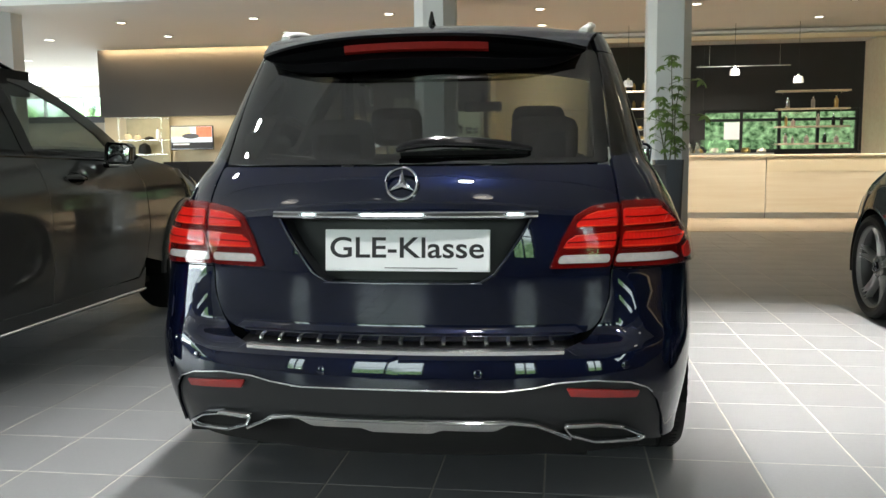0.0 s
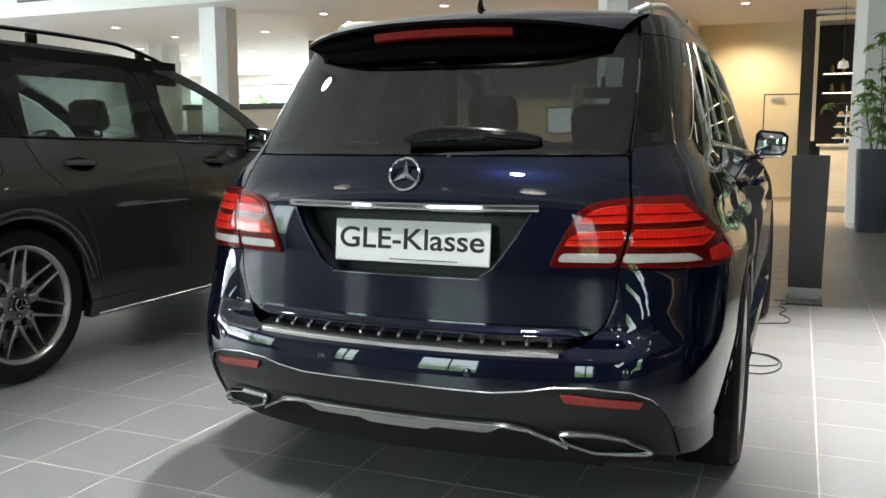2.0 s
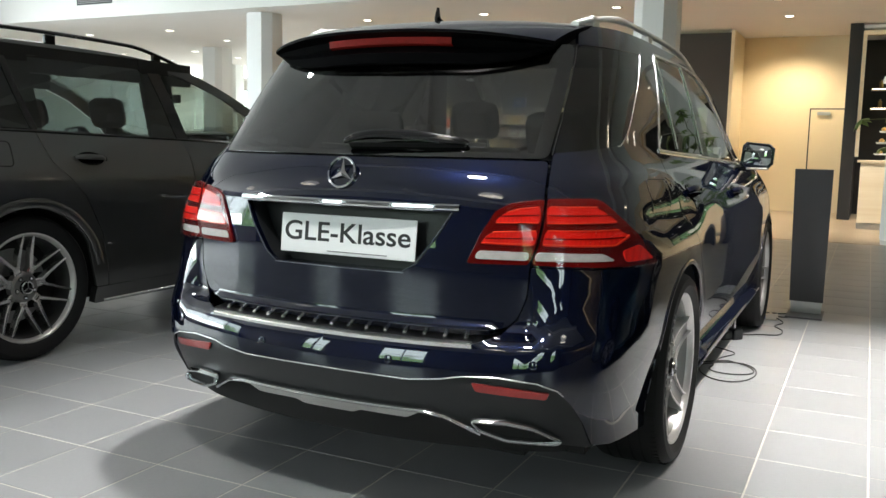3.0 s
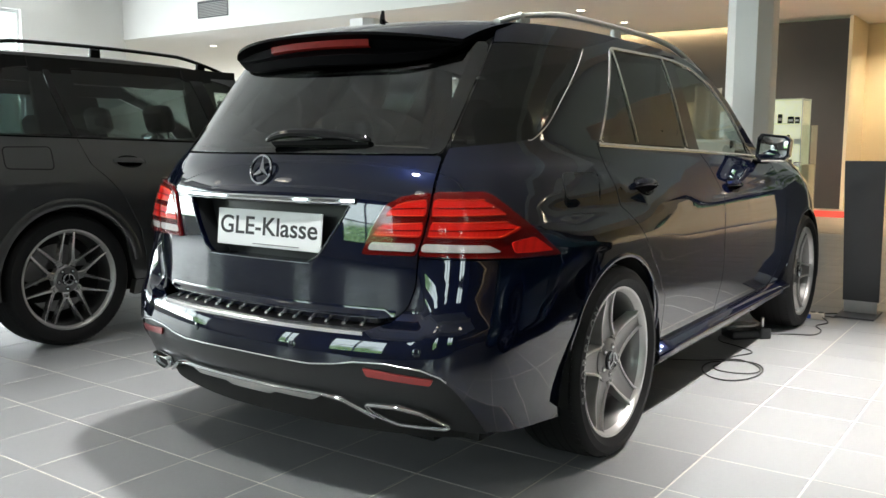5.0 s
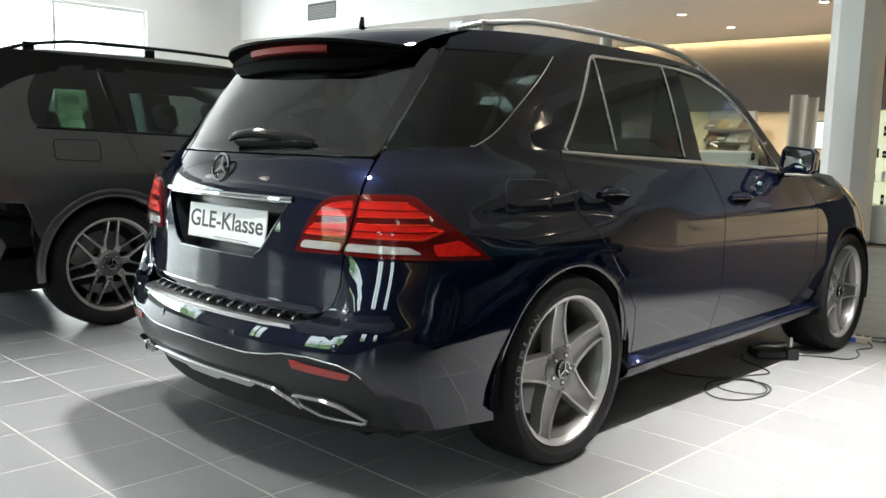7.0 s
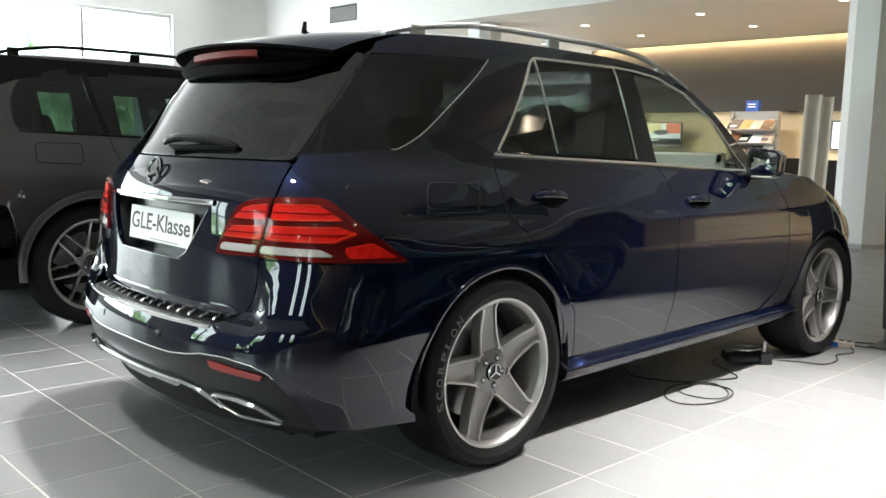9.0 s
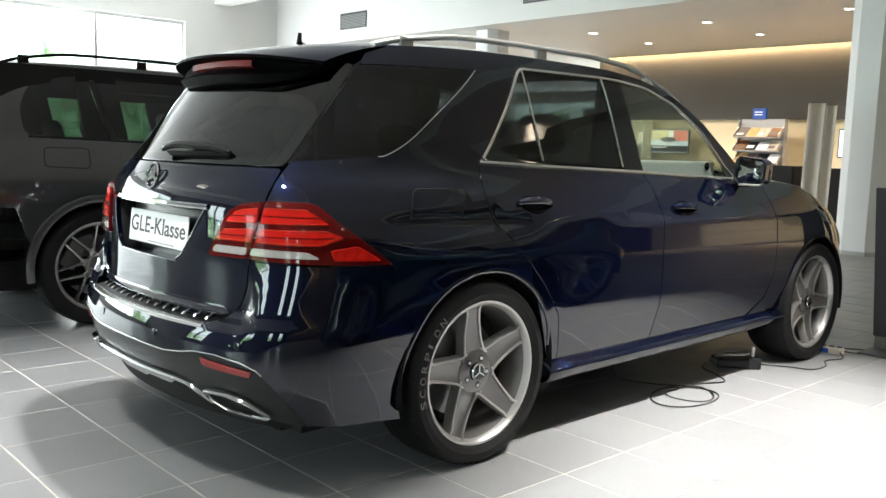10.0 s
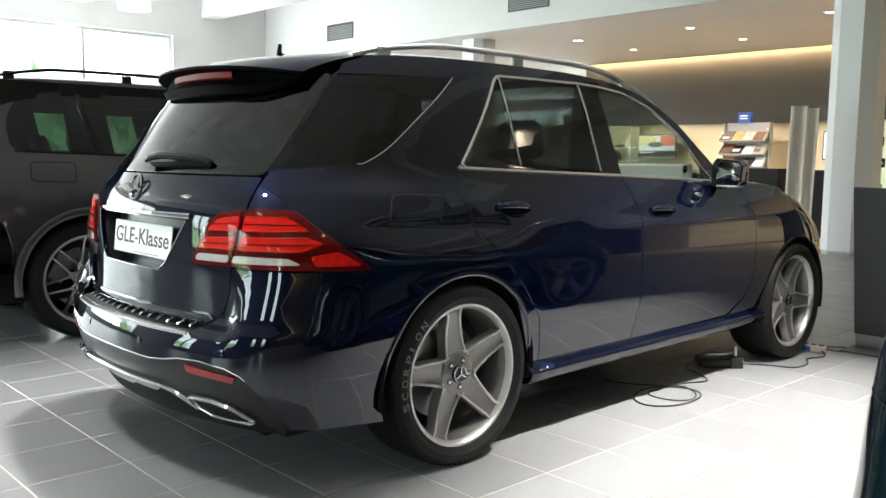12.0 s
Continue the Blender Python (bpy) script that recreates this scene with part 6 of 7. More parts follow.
    for d in (-1, 1):
        for y0, y1, y2, y3 in ((0.40, 0.78, 0.92, 0.48), (1.12, 1.42, 1.30, 1.04), (2.24, 2.50, 2.36, 2.12)):
            bm = bmesh.new()
            prism(bm, [(y0, 1.16), (y1, 1.16), (y2, 1.70), (y3, 1.70)], d * 0.70, d * 0.73, Matrix(((0, 0, 1, 0), (1, 0, 0, 0), (0, 1, 0, 0), (0, 0, 0, 1))))
            part("pillar_lining", bm, CLOTH, car, smooth=False)
        boxes("roof_side_lining", CLOTH, car, (min(d * 0.66, d * 0.72), 0.5, 1.555, max(d * 0.66, d * 0.72), 2.6, 1.70))
    return car


grey_suv()


# ---- things near the blue car
def display_stand():
    t = thing("display_stand", (1.185, 4.66, 0), "anthracite information panel on a flat steel base plate", "display stand")
    bm = bmesh.new()
    m = pose(0, 0, 0.012, 8, 0, 0)
    vs = [bm.verts.new(m @ Vector(v)) for v in ((-0.117, -0.012, 0.085), (0.117, -0.012, 0.085), (0.117, 0.012, 0.085), (-0.117, 0.012, 0.085), (-0.128, -0.012, 1.082), (0.128, -0.012, 1.082), (0.128, 0.012, 1.082), (-0.128, 0.012, 1.082))]
    for f in ((3, 2, 1, 0), (4, 5, 6, 7), (0, 1, 5, 4), (1, 2, 6, 5), (2, 3, 7, 6), (3, 0, 4, 7)):
        bm.faces.new([vs[i] for i in f])
    part("panel", bm, STAND_GREY, t, smooth=False, bevel=0.003)
    boxes("panel_foot", ALU, t, (-0.107, -0.022, 0.012, 0.107, -0.010, 0.096))
    boxes("base_plate", STAND_GREY, t, (-0.125, -0.24, 0.0, 0.125, 0.12, 0.012), bevel=0.003)


display_stand()


def cable(name, pts, r, label):
    bm = bmesh.new()
    tube(bm, spline(pts, 7), r, 8)
    ob = part(name, bm, CABLE, None)
    return tagged(ob, label, "cable")


coil = []
for k in range(23):
    a = 2 * math.pi * k / 11.0 + 2.2
    wide = 0.150 if k < 12 else 0.115
    coil.append((0.92 + 0.02 * (k > 11) + wide * math.cos(a), 2.57 + 0.03 * math.sin(k * 0.9) + 0.05 * (k > 11) + wide * 1.35 * math.sin(a), 0.005 + 0.004 * (k // 11)))
cable("power_cable", [(0.62, 3.30, 0.012), (0.66, 3.20, 0.006), (0.80, 3.12, 0.005), (0.90, 3.02, 0.005), (0.84, 2.86, 0.005)] + coil + [(0.70, 2.66, 0.005), (0.50, 2.60, 0.005), (0.30, 2.8, 0.005)], 0.0038, "thin black power cable lying in loose loops")
cable("power_cable", [(0.80, 3.46, 0.03), (0.84, 3.58, 0.006), (0.96, 3.66, 0.005), (1.08, 3.72, 0.005), (1.09, 3.88, 0.005), (1.03, 4.02, 0.005), (1.07, 4.17, 0.005), (1.02, 4.25, 0.02)], 0.0042, "thin black cable to a socket strip")
cable("power_cable", [(0.90, 4.30, 0.03), (0.97, 4.48, 0.007), (1.10, 4.56, 0.006), (1.08, 4.40, 0.006), (0.98, 4.32, 0.02)], 0.004, "small loop of black cable beside a socket strip")
cable("power_cable", [(0.90, 4.27, 0.05), (0.93, 4.26, 0.20), (0.90, 4.30, 0.42), (0.87, 4.36, 0.52)], 0.004, "thin cable hanging from the front bumper")


def socket_strip():
    t = thing("socket_strip", (0.95, 4.28, 0), "pale plastic socket strip with a blue side", "socket strip", rz=8)
    boxes("body", BANNER, t, (-0.075, -0.03, 0.0, 0.075, 0.03, 0.045), bevel=0.006)
    boxes("blue_side", BLUE_CARD, t, (-0.07, -0.033, 0.006, -0.01, -0.0302, 0.035))
    for k in range(3):
        bm = bmesh.new()
        lathe(bm, [(0.019, 0.0), (0.019, 0.004), (0.014, 0.002), (0, 0.002)], 16, pose(-0.05 + 0.05 * k, 0, 0.0455))
        part("socket", bm, PLASTIC, t)


socket_strip()


def charger():
    t = thing("battery_charger", (0.735, 3.42, 0), "black floor unit with a grey carrying loop", "battery charger", rz=48)
    boxes("body", PLASTIC, t, (-0.12, -0.075, 0.0, 0.12, 0.075, 0.055), bevel=0.016)
    boxes("end_block", PLASTIC, t, (0.06, -0.09, 0.0, 0.135, -0.02, 0.07), bevel=0.010)
    bm = bmesh.new()
    tube(bm, spline([(-0.11, 0.0, 0.06), (-0.07, -0.045, 0.08), (0.02, -0.055, 0.084), (0.08, -0.02, 0.086), (0.07, 0.035, 0.084), (-0.03, 0.05, 0.08)], 6, True) + [Vector((-0.11, 0.0, 0.06))], 0.009, 10)
    part("carrying_loop", bm, ALU, t)
    boxes("lever", ALU, t, (0.09, -0.05, 0.069, 0.105, -0.035, 0.13))


charger()


# ---- plant before the column
def planter():
    t = thing("planter", (1.98, 10.05, 0), "tall slate-grey planter before a white column", "planter")
    bm = bmesh.new()
    def ring(w, z, inner=False):
        c = 0.045
        a, b = w / 2, w / 2 - c
        pts = []
        for sx, sy in ((1, 1), (-1, 1), (-1, -1), (1, -1)):
            for k in range(5):
                ang = radians({(1, 1): 0, (-1, 1): 90, (-1, -1): 180, (1, -1): 270}[(sx, sy)] + 22.5 * k)
                pts.append(bm.verts.new((sx * b + c * math.cos(ang), sy * b + c * math.sin(ang), z)))
        return pts
    rows = [ring(0.335, 0.0), ring(0.345, 0.01), ring(0.40, 1.05), ring(0.402, 1.058), ring(0.37, 1.058), ring(0.36, 0.98)]
    for a, b in zip(rows, rows[1:]):
        for i in range(20):
            bm.faces.new((a[i], a[(i + 1) % 20], b[(i + 1) % 20], b[i]))
    bm.faces.new(rows[0][::-1])
    part("pot", bm, POT_GREY, t)
    bm = bmesh.new()
    lathe(bm, [(0.0, 1.0), (0.1, 1.003), (0.178, 0.985)], 20, cap=False)
    part("soil", bm, SOIL, t)
    pl = thing("umbrella_plant", (1.98, 10.05, 0.99), "slim umbrella plant with fingered green leaves", "plant")
    random.seed(11)
    bm_s, leaves = bmesh.new(), bmesh.new()

    def leaf(c, d, n, ln, wd):
        d, n = d.normalized(), n.normalized()
        s = d.cross(n).normalized()
        pts = [(0, 0, 0), (0.25, 0.75, 0.02), (0.55, 1.0, 0.0), (0.8, 0.6, -0.05), (1, 0, -0.14)]
        left = [leaves.verts.new(c + d * (ln * t) + s * (wd * w) + n * (ln * h)) for t, w, h in pts]
        right = [leaves.verts.new(c + d * (ln * t) - s * (wd * w) + n * (ln * h)) for t, w, h in pts[1:4]]
        mid = [leaves.verts.new(c + d * (ln * t) + n * (ln * (h - 0.03))) for t, w, h in pts[1:4]]
        leaves.faces.new((left[0], left[1], mid[0]))
        leaves.faces.new((left[0], mid[0], right[0]))
        for i in range(2):
            leaves.faces.new((left[i + 1], left[i + 2], mid[i + 1], mid[i]))
            leaves.faces.new((mid[i], mid[i + 1], right[i + 1], right[i]))
        leaves.faces.new((left[3], left[4], mid[2]))
        leaves.faces.new((mid[2], left[4], right[2]))

    def whorl(c, out, size, n):
        up = (Vector((0, 0, 1)) * 0.8 + out * 0.5).normalized()
        side = up.cross(out if out.length > 0.1 else Vector((1, 0, 0))).normalized()
        fwd = side.cross(up)
        for k in range(n):
            a = 2 * math.pi * k / n + random.uniform(-0.2, 0.2)
            d = side * math.cos(a) + fwd * math.sin(a) - up * random.uniform(0.15, 0.6)
            leaf(c, d, up, size * random.uniform(0.8, 1.15), size * 0.21)

    for stem, (bx, by, tx, ty, h) in enumerate(((0.02, 0.0, 0.05, -0.02, 1.52), (-0.06, 0.03, -0.14, -0.05, 0.95), (0.07, -0.05, 0.12, -0.06, 1.1), (-0.02, -0.07, -0.05, -0.10, 0.72))):
        pts = [Vector((bx + (tx - bx) * t + 0.025 * math.sin(5 * t + stem), by + (ty - by) * t + 0.02 * math.cos(4 * t + stem), h * t)) for t in steps(0, 1, 10)]
        tube(bm_s, pts, [0.011 - 0.006 * k / 10 for k in range(11)], 7)
        for k in range(int(h * 13)):
            t = 0.12 + 0.88 * (k + random.random() * 0.6) / (h * 13)
            thin = 0.5 if stem == 0 and 0.55 < t < 0.93 else 1.0
            if random.random() > thin + 0.15:
                continue
            p = pts[min(10, int(t * 10))].lerp(pts[min(10, int(t * 10) + 1)], t * 10 % 1)
            a = random.uniform(0, 2 * math.pi)
            reach = random.uniform(0.10, 0.24) * (1.1 - 0.4 * t) * (1.7 if random.random() < 0.08 else 1)
            out = Vector((math.cos(a), math.sin(a), random.uniform(0.1, 0.6)))
            tip = p + out * reach
            tube(bm_s, [p, p.lerp(tip, 0.5) + Vector((0, 0, 0.02)), tip], 0.0028, 5)
            whorl(tip, Vector((out.x, out.y, 0)), random.uniform(0.075, 0.125), random.choice((6, 7, 8)))
        whorl(pts[-1], Vector((0.1, 0, 0)), 0.15, 8)
    for a, z, reach in ((2.9, 0.58, 0.62), (0.25, 0.62, 0.55), (0.1, 1.12, 0.45)):
        p = Vector((0, 0, z))
        tip = p + Vector((math.cos(a) * reach, math.sin(a) * reach, 0.06))
        tube(bm_s, [p, p.lerp(tip, 0.5) + Vector((0, 0, 0.05)), tip], 0.004, 5)
        whorl(tip, Vector((math.cos(a), math.sin(a), 0)), 0.16, 8)
    part("stem", bm_s, STEM, pl)
    ob = part("foliage", leaves, LEAF, pl)
    tagged(ob, kind="stuff")


planter()


# ---- bar
def counter(name, x0, x1, label, kick=True):
    t = thing(name, ((x0 + x1) / 2, 13.0, 0), label, "counter")
    h = (x1 - x0) / 2
    boxes("front", MAPLE, t, (-h, 0.0, 0.10, h, 0.03, 1.06), bevel=0.002)
    boxes("carcass", BLACK, t, (-h + 0.01, 0.031, 0.0, h - 0.01, 0.62, 1.06))
    boxes("plinth", ALU, t, (-h, 0.02, 0.0, h, 0.0305, 0.10))
    return t


counter("bar_counter", 1.40, 3.98, "pale maple bar counter with steel plinth")
counter("bar_counter", 3.99, 7.2, "pale maple bar counter with a cream upper band")
t = thing("worktop", (4.3, 13.0, 1.062), "pale maple worktop along the bar", "worktop")
boxes("slab", MAPLE, t, (-2.95, -0.03, 0.0, 2.95, 0.66, 0.035), bevel=0.004)
boxes("upper_band", CREAM, bpy.data.objects["bar_counter.001"], (-1.6, -0.006, 0.80, 1.6, -0.001, 1.055))


def display_case(x):
    t = thing("cake_display", (x, 13.18, 1.10), "glass cake display on the bar", "display case")
    boxes("base", ALU, t, (-0.70, 0, 0, 0.70, 0.38, 0.03))
    for d in ((-0.70, 0, 0.03, 0.70, 0.006, 0.25), (-0.70, 0, 0.25, 0.70, 0.38, 0.256), (-0.70, 0.006, 0.03, -0.694, 0.38, 0.25), (0.694, 0.006, 0.03, 0.70, 0.38, 0.25)):
        boxes("glass_side", PANE, t, d)
    for k in range(5):
        bm = bmesh.new()
        lathe(bm, [(0.0, 0.032), (0.075, 0.032), (0.085, 0.06), (0.06, 0.10 + 0.02 * (k % 2)), (0.0, 0.11)], 16, pose(-0.55 + 0.27 * k, 0.2, 0))
        part("cake", bm, (GOLD, PAPER, CREAM)[k % 3], t)


display_case(3.45)


def jar(x, y, z, h, r, mat, name, label):
    t = thing(name, (x, y, z), label, name.split("_")[-1], "jars and bottles of the bar")
    bm = bmesh.new()
    lathe(bm, [(r * 0.9, 0), (r, 0.008), (r, h * 0.68), (r * 0.45, h * 0.8), (r * 0.4, h * 0.93)], 14)
    part("body", bm, mat, t)
    bm = bmesh.new()
    lathe(bm, [(r * 0.46, h * 0.93), (r * 0.46, h), (0, h)], 12)
    part("cap", bm, SATIN, t)


for k, (x, z, h) in enumerate(((2.62, 1.10, 0.22), (2.74, 1.10, 0.20), (2.87, 1.10, 0.22))):
    jar(x, 13.30, z, h, 0.045, SATIN, "steel_jar", "small steel jar with cap on the bar")
t = thing("menu_card", (3.42, 13.14, 1.36), "cream menu card standing on the display", "card")
boxes("card", PLATE, t, (-0.13, 0, 0.0, 0.13, 0.012, 0.30), bevel=0.004)
random.seed(3)
for k, z in enumerate((1.27, 1.63, 2.0, 2.37)):
    t = thing("wall_shelf", (5.7, 16.62, z), "pale maple shelf board on the black wall", "shelf", "bar shelves")
    boxes("board", MAPLE, t, (-0.72, -0.12, 0, 0.72, 0.243 if k < 2 else 0.175, 0.035), bevel=0.003)
    boxes("bracket", SATIN, t, (-0.6, 0.10, -0.03, -0.58, 0.175, -0.001), (0.58, 0.10, -0.03, 0.6, 0.175, -0.001))
    for x in ((-0.5, 0.0, 0.45) if k == 2 else (-0.55, -0.38, 0.1, 0.42, 0.55) if k == 1 else (-0.52, -0.4, -0.1, 0.25, 0.5) if k == 0 else ()):
        jar(5.7 + x + random.uniform(-0.03, 0.03), 16.60, z + 0.036, random.uniform(0.14, 0.26), random.uniform(0.03, 0.05), random.choice((GOLD, GLOSS_BLACK, SATIN, PAPER)), "glass_bottle", "small bottle on a maple shelf")


def cake_tower(x, y, z):
    t = thing("cake_tower", (x, y, z), "tiered stand with lit golden plates", "cake stand")
    bm = bmesh.new()
    lathe(bm, [(0.10, 0), (0.02, 0.02), (0.012, 0.62)], 12)
    part("stem", bm, SATIN, t)
    for k, (zz, r) in enumerate(((0.08, 0.21), (0.26, 0.19), (0.44, 0.15))):
        bm = bmesh.new()
        lathe(bm, [(0, zz), (r * 0.9, zz), (r, zz + 0.02), (r, zz + 0.028), (0, zz + 0.014)], 22)
        part("tier", bm, PLATE, t)
        for a in range(5):
            bm = bmesh.new()
            lathe(bm, [(0.0, 0), (0.035, 0), (0.042, 0.03), (0.02, 0.055), (0, 0.06)], 10, pose(0.68 * r * math.cos(a * 1.257), 0.68 * r * math.sin(a * 1.257), zz + 0.028))
            part("pastry", bm, GOLD, t)


cake_tower(1.78, 13.35, 1.10)
cake_tower(2.15, 13.42, 1.10)
for z in (2.05, 2.42):
    t = thing("wall_shelf", (1.95, 16.605, z), "maple shelf with a lit front edge", "shelf", "bar shelves")
    boxes("board", MAPLE, t, (-0.5, -0.12, 0, 0.5, 0.195, 0.035))
    boxes("lit_edge", LAMP_GLOW, t, (-0.48, -0.124, 0.012, 0.48, -0.1205, 0.02))
    for k in range(4):
        jar(1.62 + 0.2 * k, 16.58, z + 0.036, 0.17, 0.035, GOLD, "glass_bottle", "small golden bottle on a lit shelf")


def pendant(x, y, z, ceiling, r, mat, label, group):
    t = thing("pendant_lamp", (x, y, z), label, "pendant lamp", group)
    bm = bmesh.new()
    lathe(bm, [(r * 0.35, 0.92 * r * 1.5), (r * 0.8, r * 1.25), (r, r * 0.6), (r, 0.0), (r * 0.94, 0.0), (r * 0.94, r * 0.58), (r * 0.7, r * 1.15)], 28, cap=False)
    part("shade", bm, mat, t)
    bm = bmesh.new()
    lathe(bm, [(0, r * 1.3), (r * 0.35, r * 1.38), (r * 0.2, r * 1.75), (0, r * 1.75)], 16)
    part("cap", bm, SATIN, t)
    bm = bmesh.new()
    lathe(bm, [(0, r * 0.3), (r * 0.3, r * 0.5), (r * 0.25, r * 0.9), (0, r)], 14)
    part("bulb", bm, LAMP_GLOW, t)
    bm = bmesh.new()
    tube(bm, [(0, 0, r * 1.7), (0, 0, ceiling - z)], 0.004, 6)
    part("cord", bm, CABLE, t)


for x, z in ((1.72, 2.38), (3.64, 2.55), (4.77, 2.39)):
    pendant(x, 14.2, z, LOW, 0.09, SHADE_GLASS, "small opal glass pendant lamp above the bar", "bar pendants")
bm = bmesh.new()
box(bm, 3.07, 14.9, 2.768, 4.80, 14.915, 2.782)
for x in (3.3, 4.6):
    box(bm, x, 14.905, 2.781, x + 0.005, 14.91, 3.285)
tagged(part("lamp_track", bm, SATIN, None, smooth=False), "slim steel lamp track above the bar", "lamp track")
for x, y in ((-13.2, 5.9), (0.9, -3.9), (-4.4, -3.9), (4.6, -3.9), (-9.6, -3.9)):
    pendant(x, y, 4.0, HIGH - 0.005, 0.30, DRUM_GLOW, "large white drum pendant lamp in the high hall", "hall pendants")


# ---- below the dark wall
def brochure_rack():
    t = thing("brochure_rack", (-4.98, 14.62, 0), "grey metal rack with sloping rows of magazines", "brochure rack")
    boxes("back", RACK_GREY, t, (-0.46, 0.0, 0.0, 0.46, 0.03, 2.0))
    boxes("side", RACK_GREY, t, (0.462, -0.10, 0.0, 0.482, 0.03, 2.0))
    boxes("side", RACK_GREY, t, (-0.482, -0.10, 0.0, -0.462, 0.03, 2.0))
    covers = (PAPER_DARK, PRINT_OCHRE, PAPER, PRINT_BROWN, PRINT_BROWN, INK, PLATE, PAPER, PRINT_OCHRE, PAPER_DARK, INK, PLATE)
    random.seed(8)
    for k, z in enumerate((1.64, 1.385, 1.145, 0.90)):
        # a sloping tray with a turned-up front lip and a wedge at each end
        m = pose(0, -0.27, z, 40, 0, 0)
        bm = bmesh.new()
        box(bm, -0.45, 0.0, -0.010, 0.45, 0.33, 0.0, m)
        box(bm, -0.45, -0.010, -0.010, 0.45, -0.001, 0.022, m)
        tray = part("tray", bm, RACK_GREY, t, smooth=False)
        for d in (-1, 1):
            bm = bmesh.new()
            box(bm, d * 0.455 - 0.004, -0.010, -0.012, d * 0.455 + 0.004, 0.32, 0.05, m)
            part("tray_end", bm, SATIN, tray, smooth=False)
        for q in range(4):
            bm = bmesh.new()
            x = -0.435 + 0.22 * q + random.uniform(-0.008, 0.008)
            box(bm, x, 0.002, 0.002, x + 0.205, 0.27 + random.uniform(-0.03, 0.03), 0.012 + random.uniform(0, 0.012), m)
            cover = part("magazine", bm, covers[(4 * k + q) % 12], t, smooth=False)
            bm = bmesh.new()
            box(bm, x + 0.02, 0.05, 0.0255, x + 0.13 + random.uniform(-0.03, 0.05), 0.05 + random.uniform(0.05, 0.12), 0.0265, m)
            part("print", bm, random.choice((PLATE, PRINT_OCHRE, PAPER_DARK)), cover, smooth=False)


brochure_rack()
t = thing("blue_box", (-5.05, 14.60, 2.002), "small blue card box with white bars on a rack", "box")
boxes("box", BLUE_CARD, t, (-0.13, -0.05, 0, 0.13, 0.05, 0.20), bevel=0.003)
for k in range(2):
    boxes("print_bar", PLATE, t, (-0.09, -0.053, 0.12 - 0.05 * k, 0.07, -0.0505, 0.14 - 0.05 * k))


def banner():
    t = thing("banner_stand", (-1.75, 9.85, 0), "greige fabric banner stand, two leaning sheets", "banner")
    for k, (x, lean, half) in enumerate(((-0.075, 1.0, 0.105), (0.105, 1.4, 0.07))):
        bm = bmesh.new()
        rows = []
        for z in steps(0.03, 1.98 - 0.03 * k, 16):
            rows.append([bm.verts.new((x + half * u + 0.0008 * lean * z * 10, 0.04 * k + 0.035 * math.sin(2.6 * u + 0.6 + k) + 0.02 * z, z)) for u in steps(-1, 1, 10)])
        for a, b in zip(rows, rows[1:]):
            for i in range(10):
                bm.faces.new((a[i], a[i + 1], b[i + 1], b[i]))
        ob = part("fabric", bm, BANNER, t)
        mo = ob.modifiers.new("thickness", "SOLIDIFY")
        mo.thickness = 0.006
    boxes("foot", ALU, t, (-0.28, -0.12, 0, 0.30, 0.16, 0.03), bevel=0.006)
    bm = bmesh.new()
    tube(bm, [(0.02, 0.06, 0.03), (0.03, 0.09, 1.96)], 0.008, 8)
    part("pole", bm, ALU, t)


banner()


def sideboard(x, y, w, h, d, label):
    t = thing("sideboard", (x, y, 0), label, "sideboard", "black furniture")
    boxes("body", BLACK_MATT, t, (-w / 2, 0, 0.06, w / 2, d, h), bevel=0.006)
    boxes("plinth", VOID, t, (-w / 2 + 0.03, 0.03, 0, w / 2 - 0.03, d - 0.03, 0.06))
    n = max(1, round(w / 0.6))
    for k in range(n):
        boxes("door", BLACK_MATT, t, (-w / 2 + w * k / n + 0.004, -0.018, 0.07, -w / 2 + w * (k + 1) / n - 0.004, -0.001, h - 0.012), bevel=0.003)


sideboard(-3.62, 12.5, 0.62, 1.135, 0.5, "tall black cabinet before the cream wall")
sideboard(-2.60, 12.9, 0.62, 1.12, 0.5, "tall black cabinet beside a column")
sideboard(-7.25, 14.7, 1.1, 1.05, 0.45, "low black sideboard under a screen")


def screen(x, y, z, w, h, mat, label):
    t = thing("wall_screen", (x, y, z), label, "screen", "lit screens")
    boxes("case", GLOSS_BLACK, t, (-w / 2, 0, 0, w / 2, 0.05, h), bevel=0.006)
    boxes("picture", mat, t, (-w / 2 + 0.02, -0.003, 0.02, w / 2 - 0.02, -0.0005, h - 0.02))
    boxes("mount", PLASTIC, t, (-0.05, 0.05, h * 0.4, 0.05, max(0.07, 15.3 - y), h * 0.6))
    return t


t = screen(-7.22, 14.86, 1.30, 0.94, 0.50, SCREEN, "lit screen with a red and white picture")
boxes("picture_band", SCREEN_RED, t, (0.10, -0.005, 0.26, 0.445, -0.0035, 0.475))
boxes("picture_band", SCREEN_GOLD, t, (-0.445, -0.005, 0.27, -0.02, -0.0035, 0.475))
boxes("picture_band", INK, t, (-0.455, -0.005, 0.022, 0.455, -0.0035, 0.155))
boxes("picture_band", PLATE, t, (-0.42, -0.0065, 0.10, -0.05, -0.0055, 0.135))
bm = bmesh.new()
lathe(bm, [(0, 0), (1, 0), (1, 0.003), (0, 0.003)], 20, pose(-0.02, -0.005, 0.285, 90) @ Matrix.Diagonal((0.19, 0.055, 1, 1)))
part("picture_shape", bm, STAND_GREY, t, smooth=False)
screen(-3.47, 15.2, 1.30, 0.60, 0.54, SCREEN, "lit screen on the cream wall")


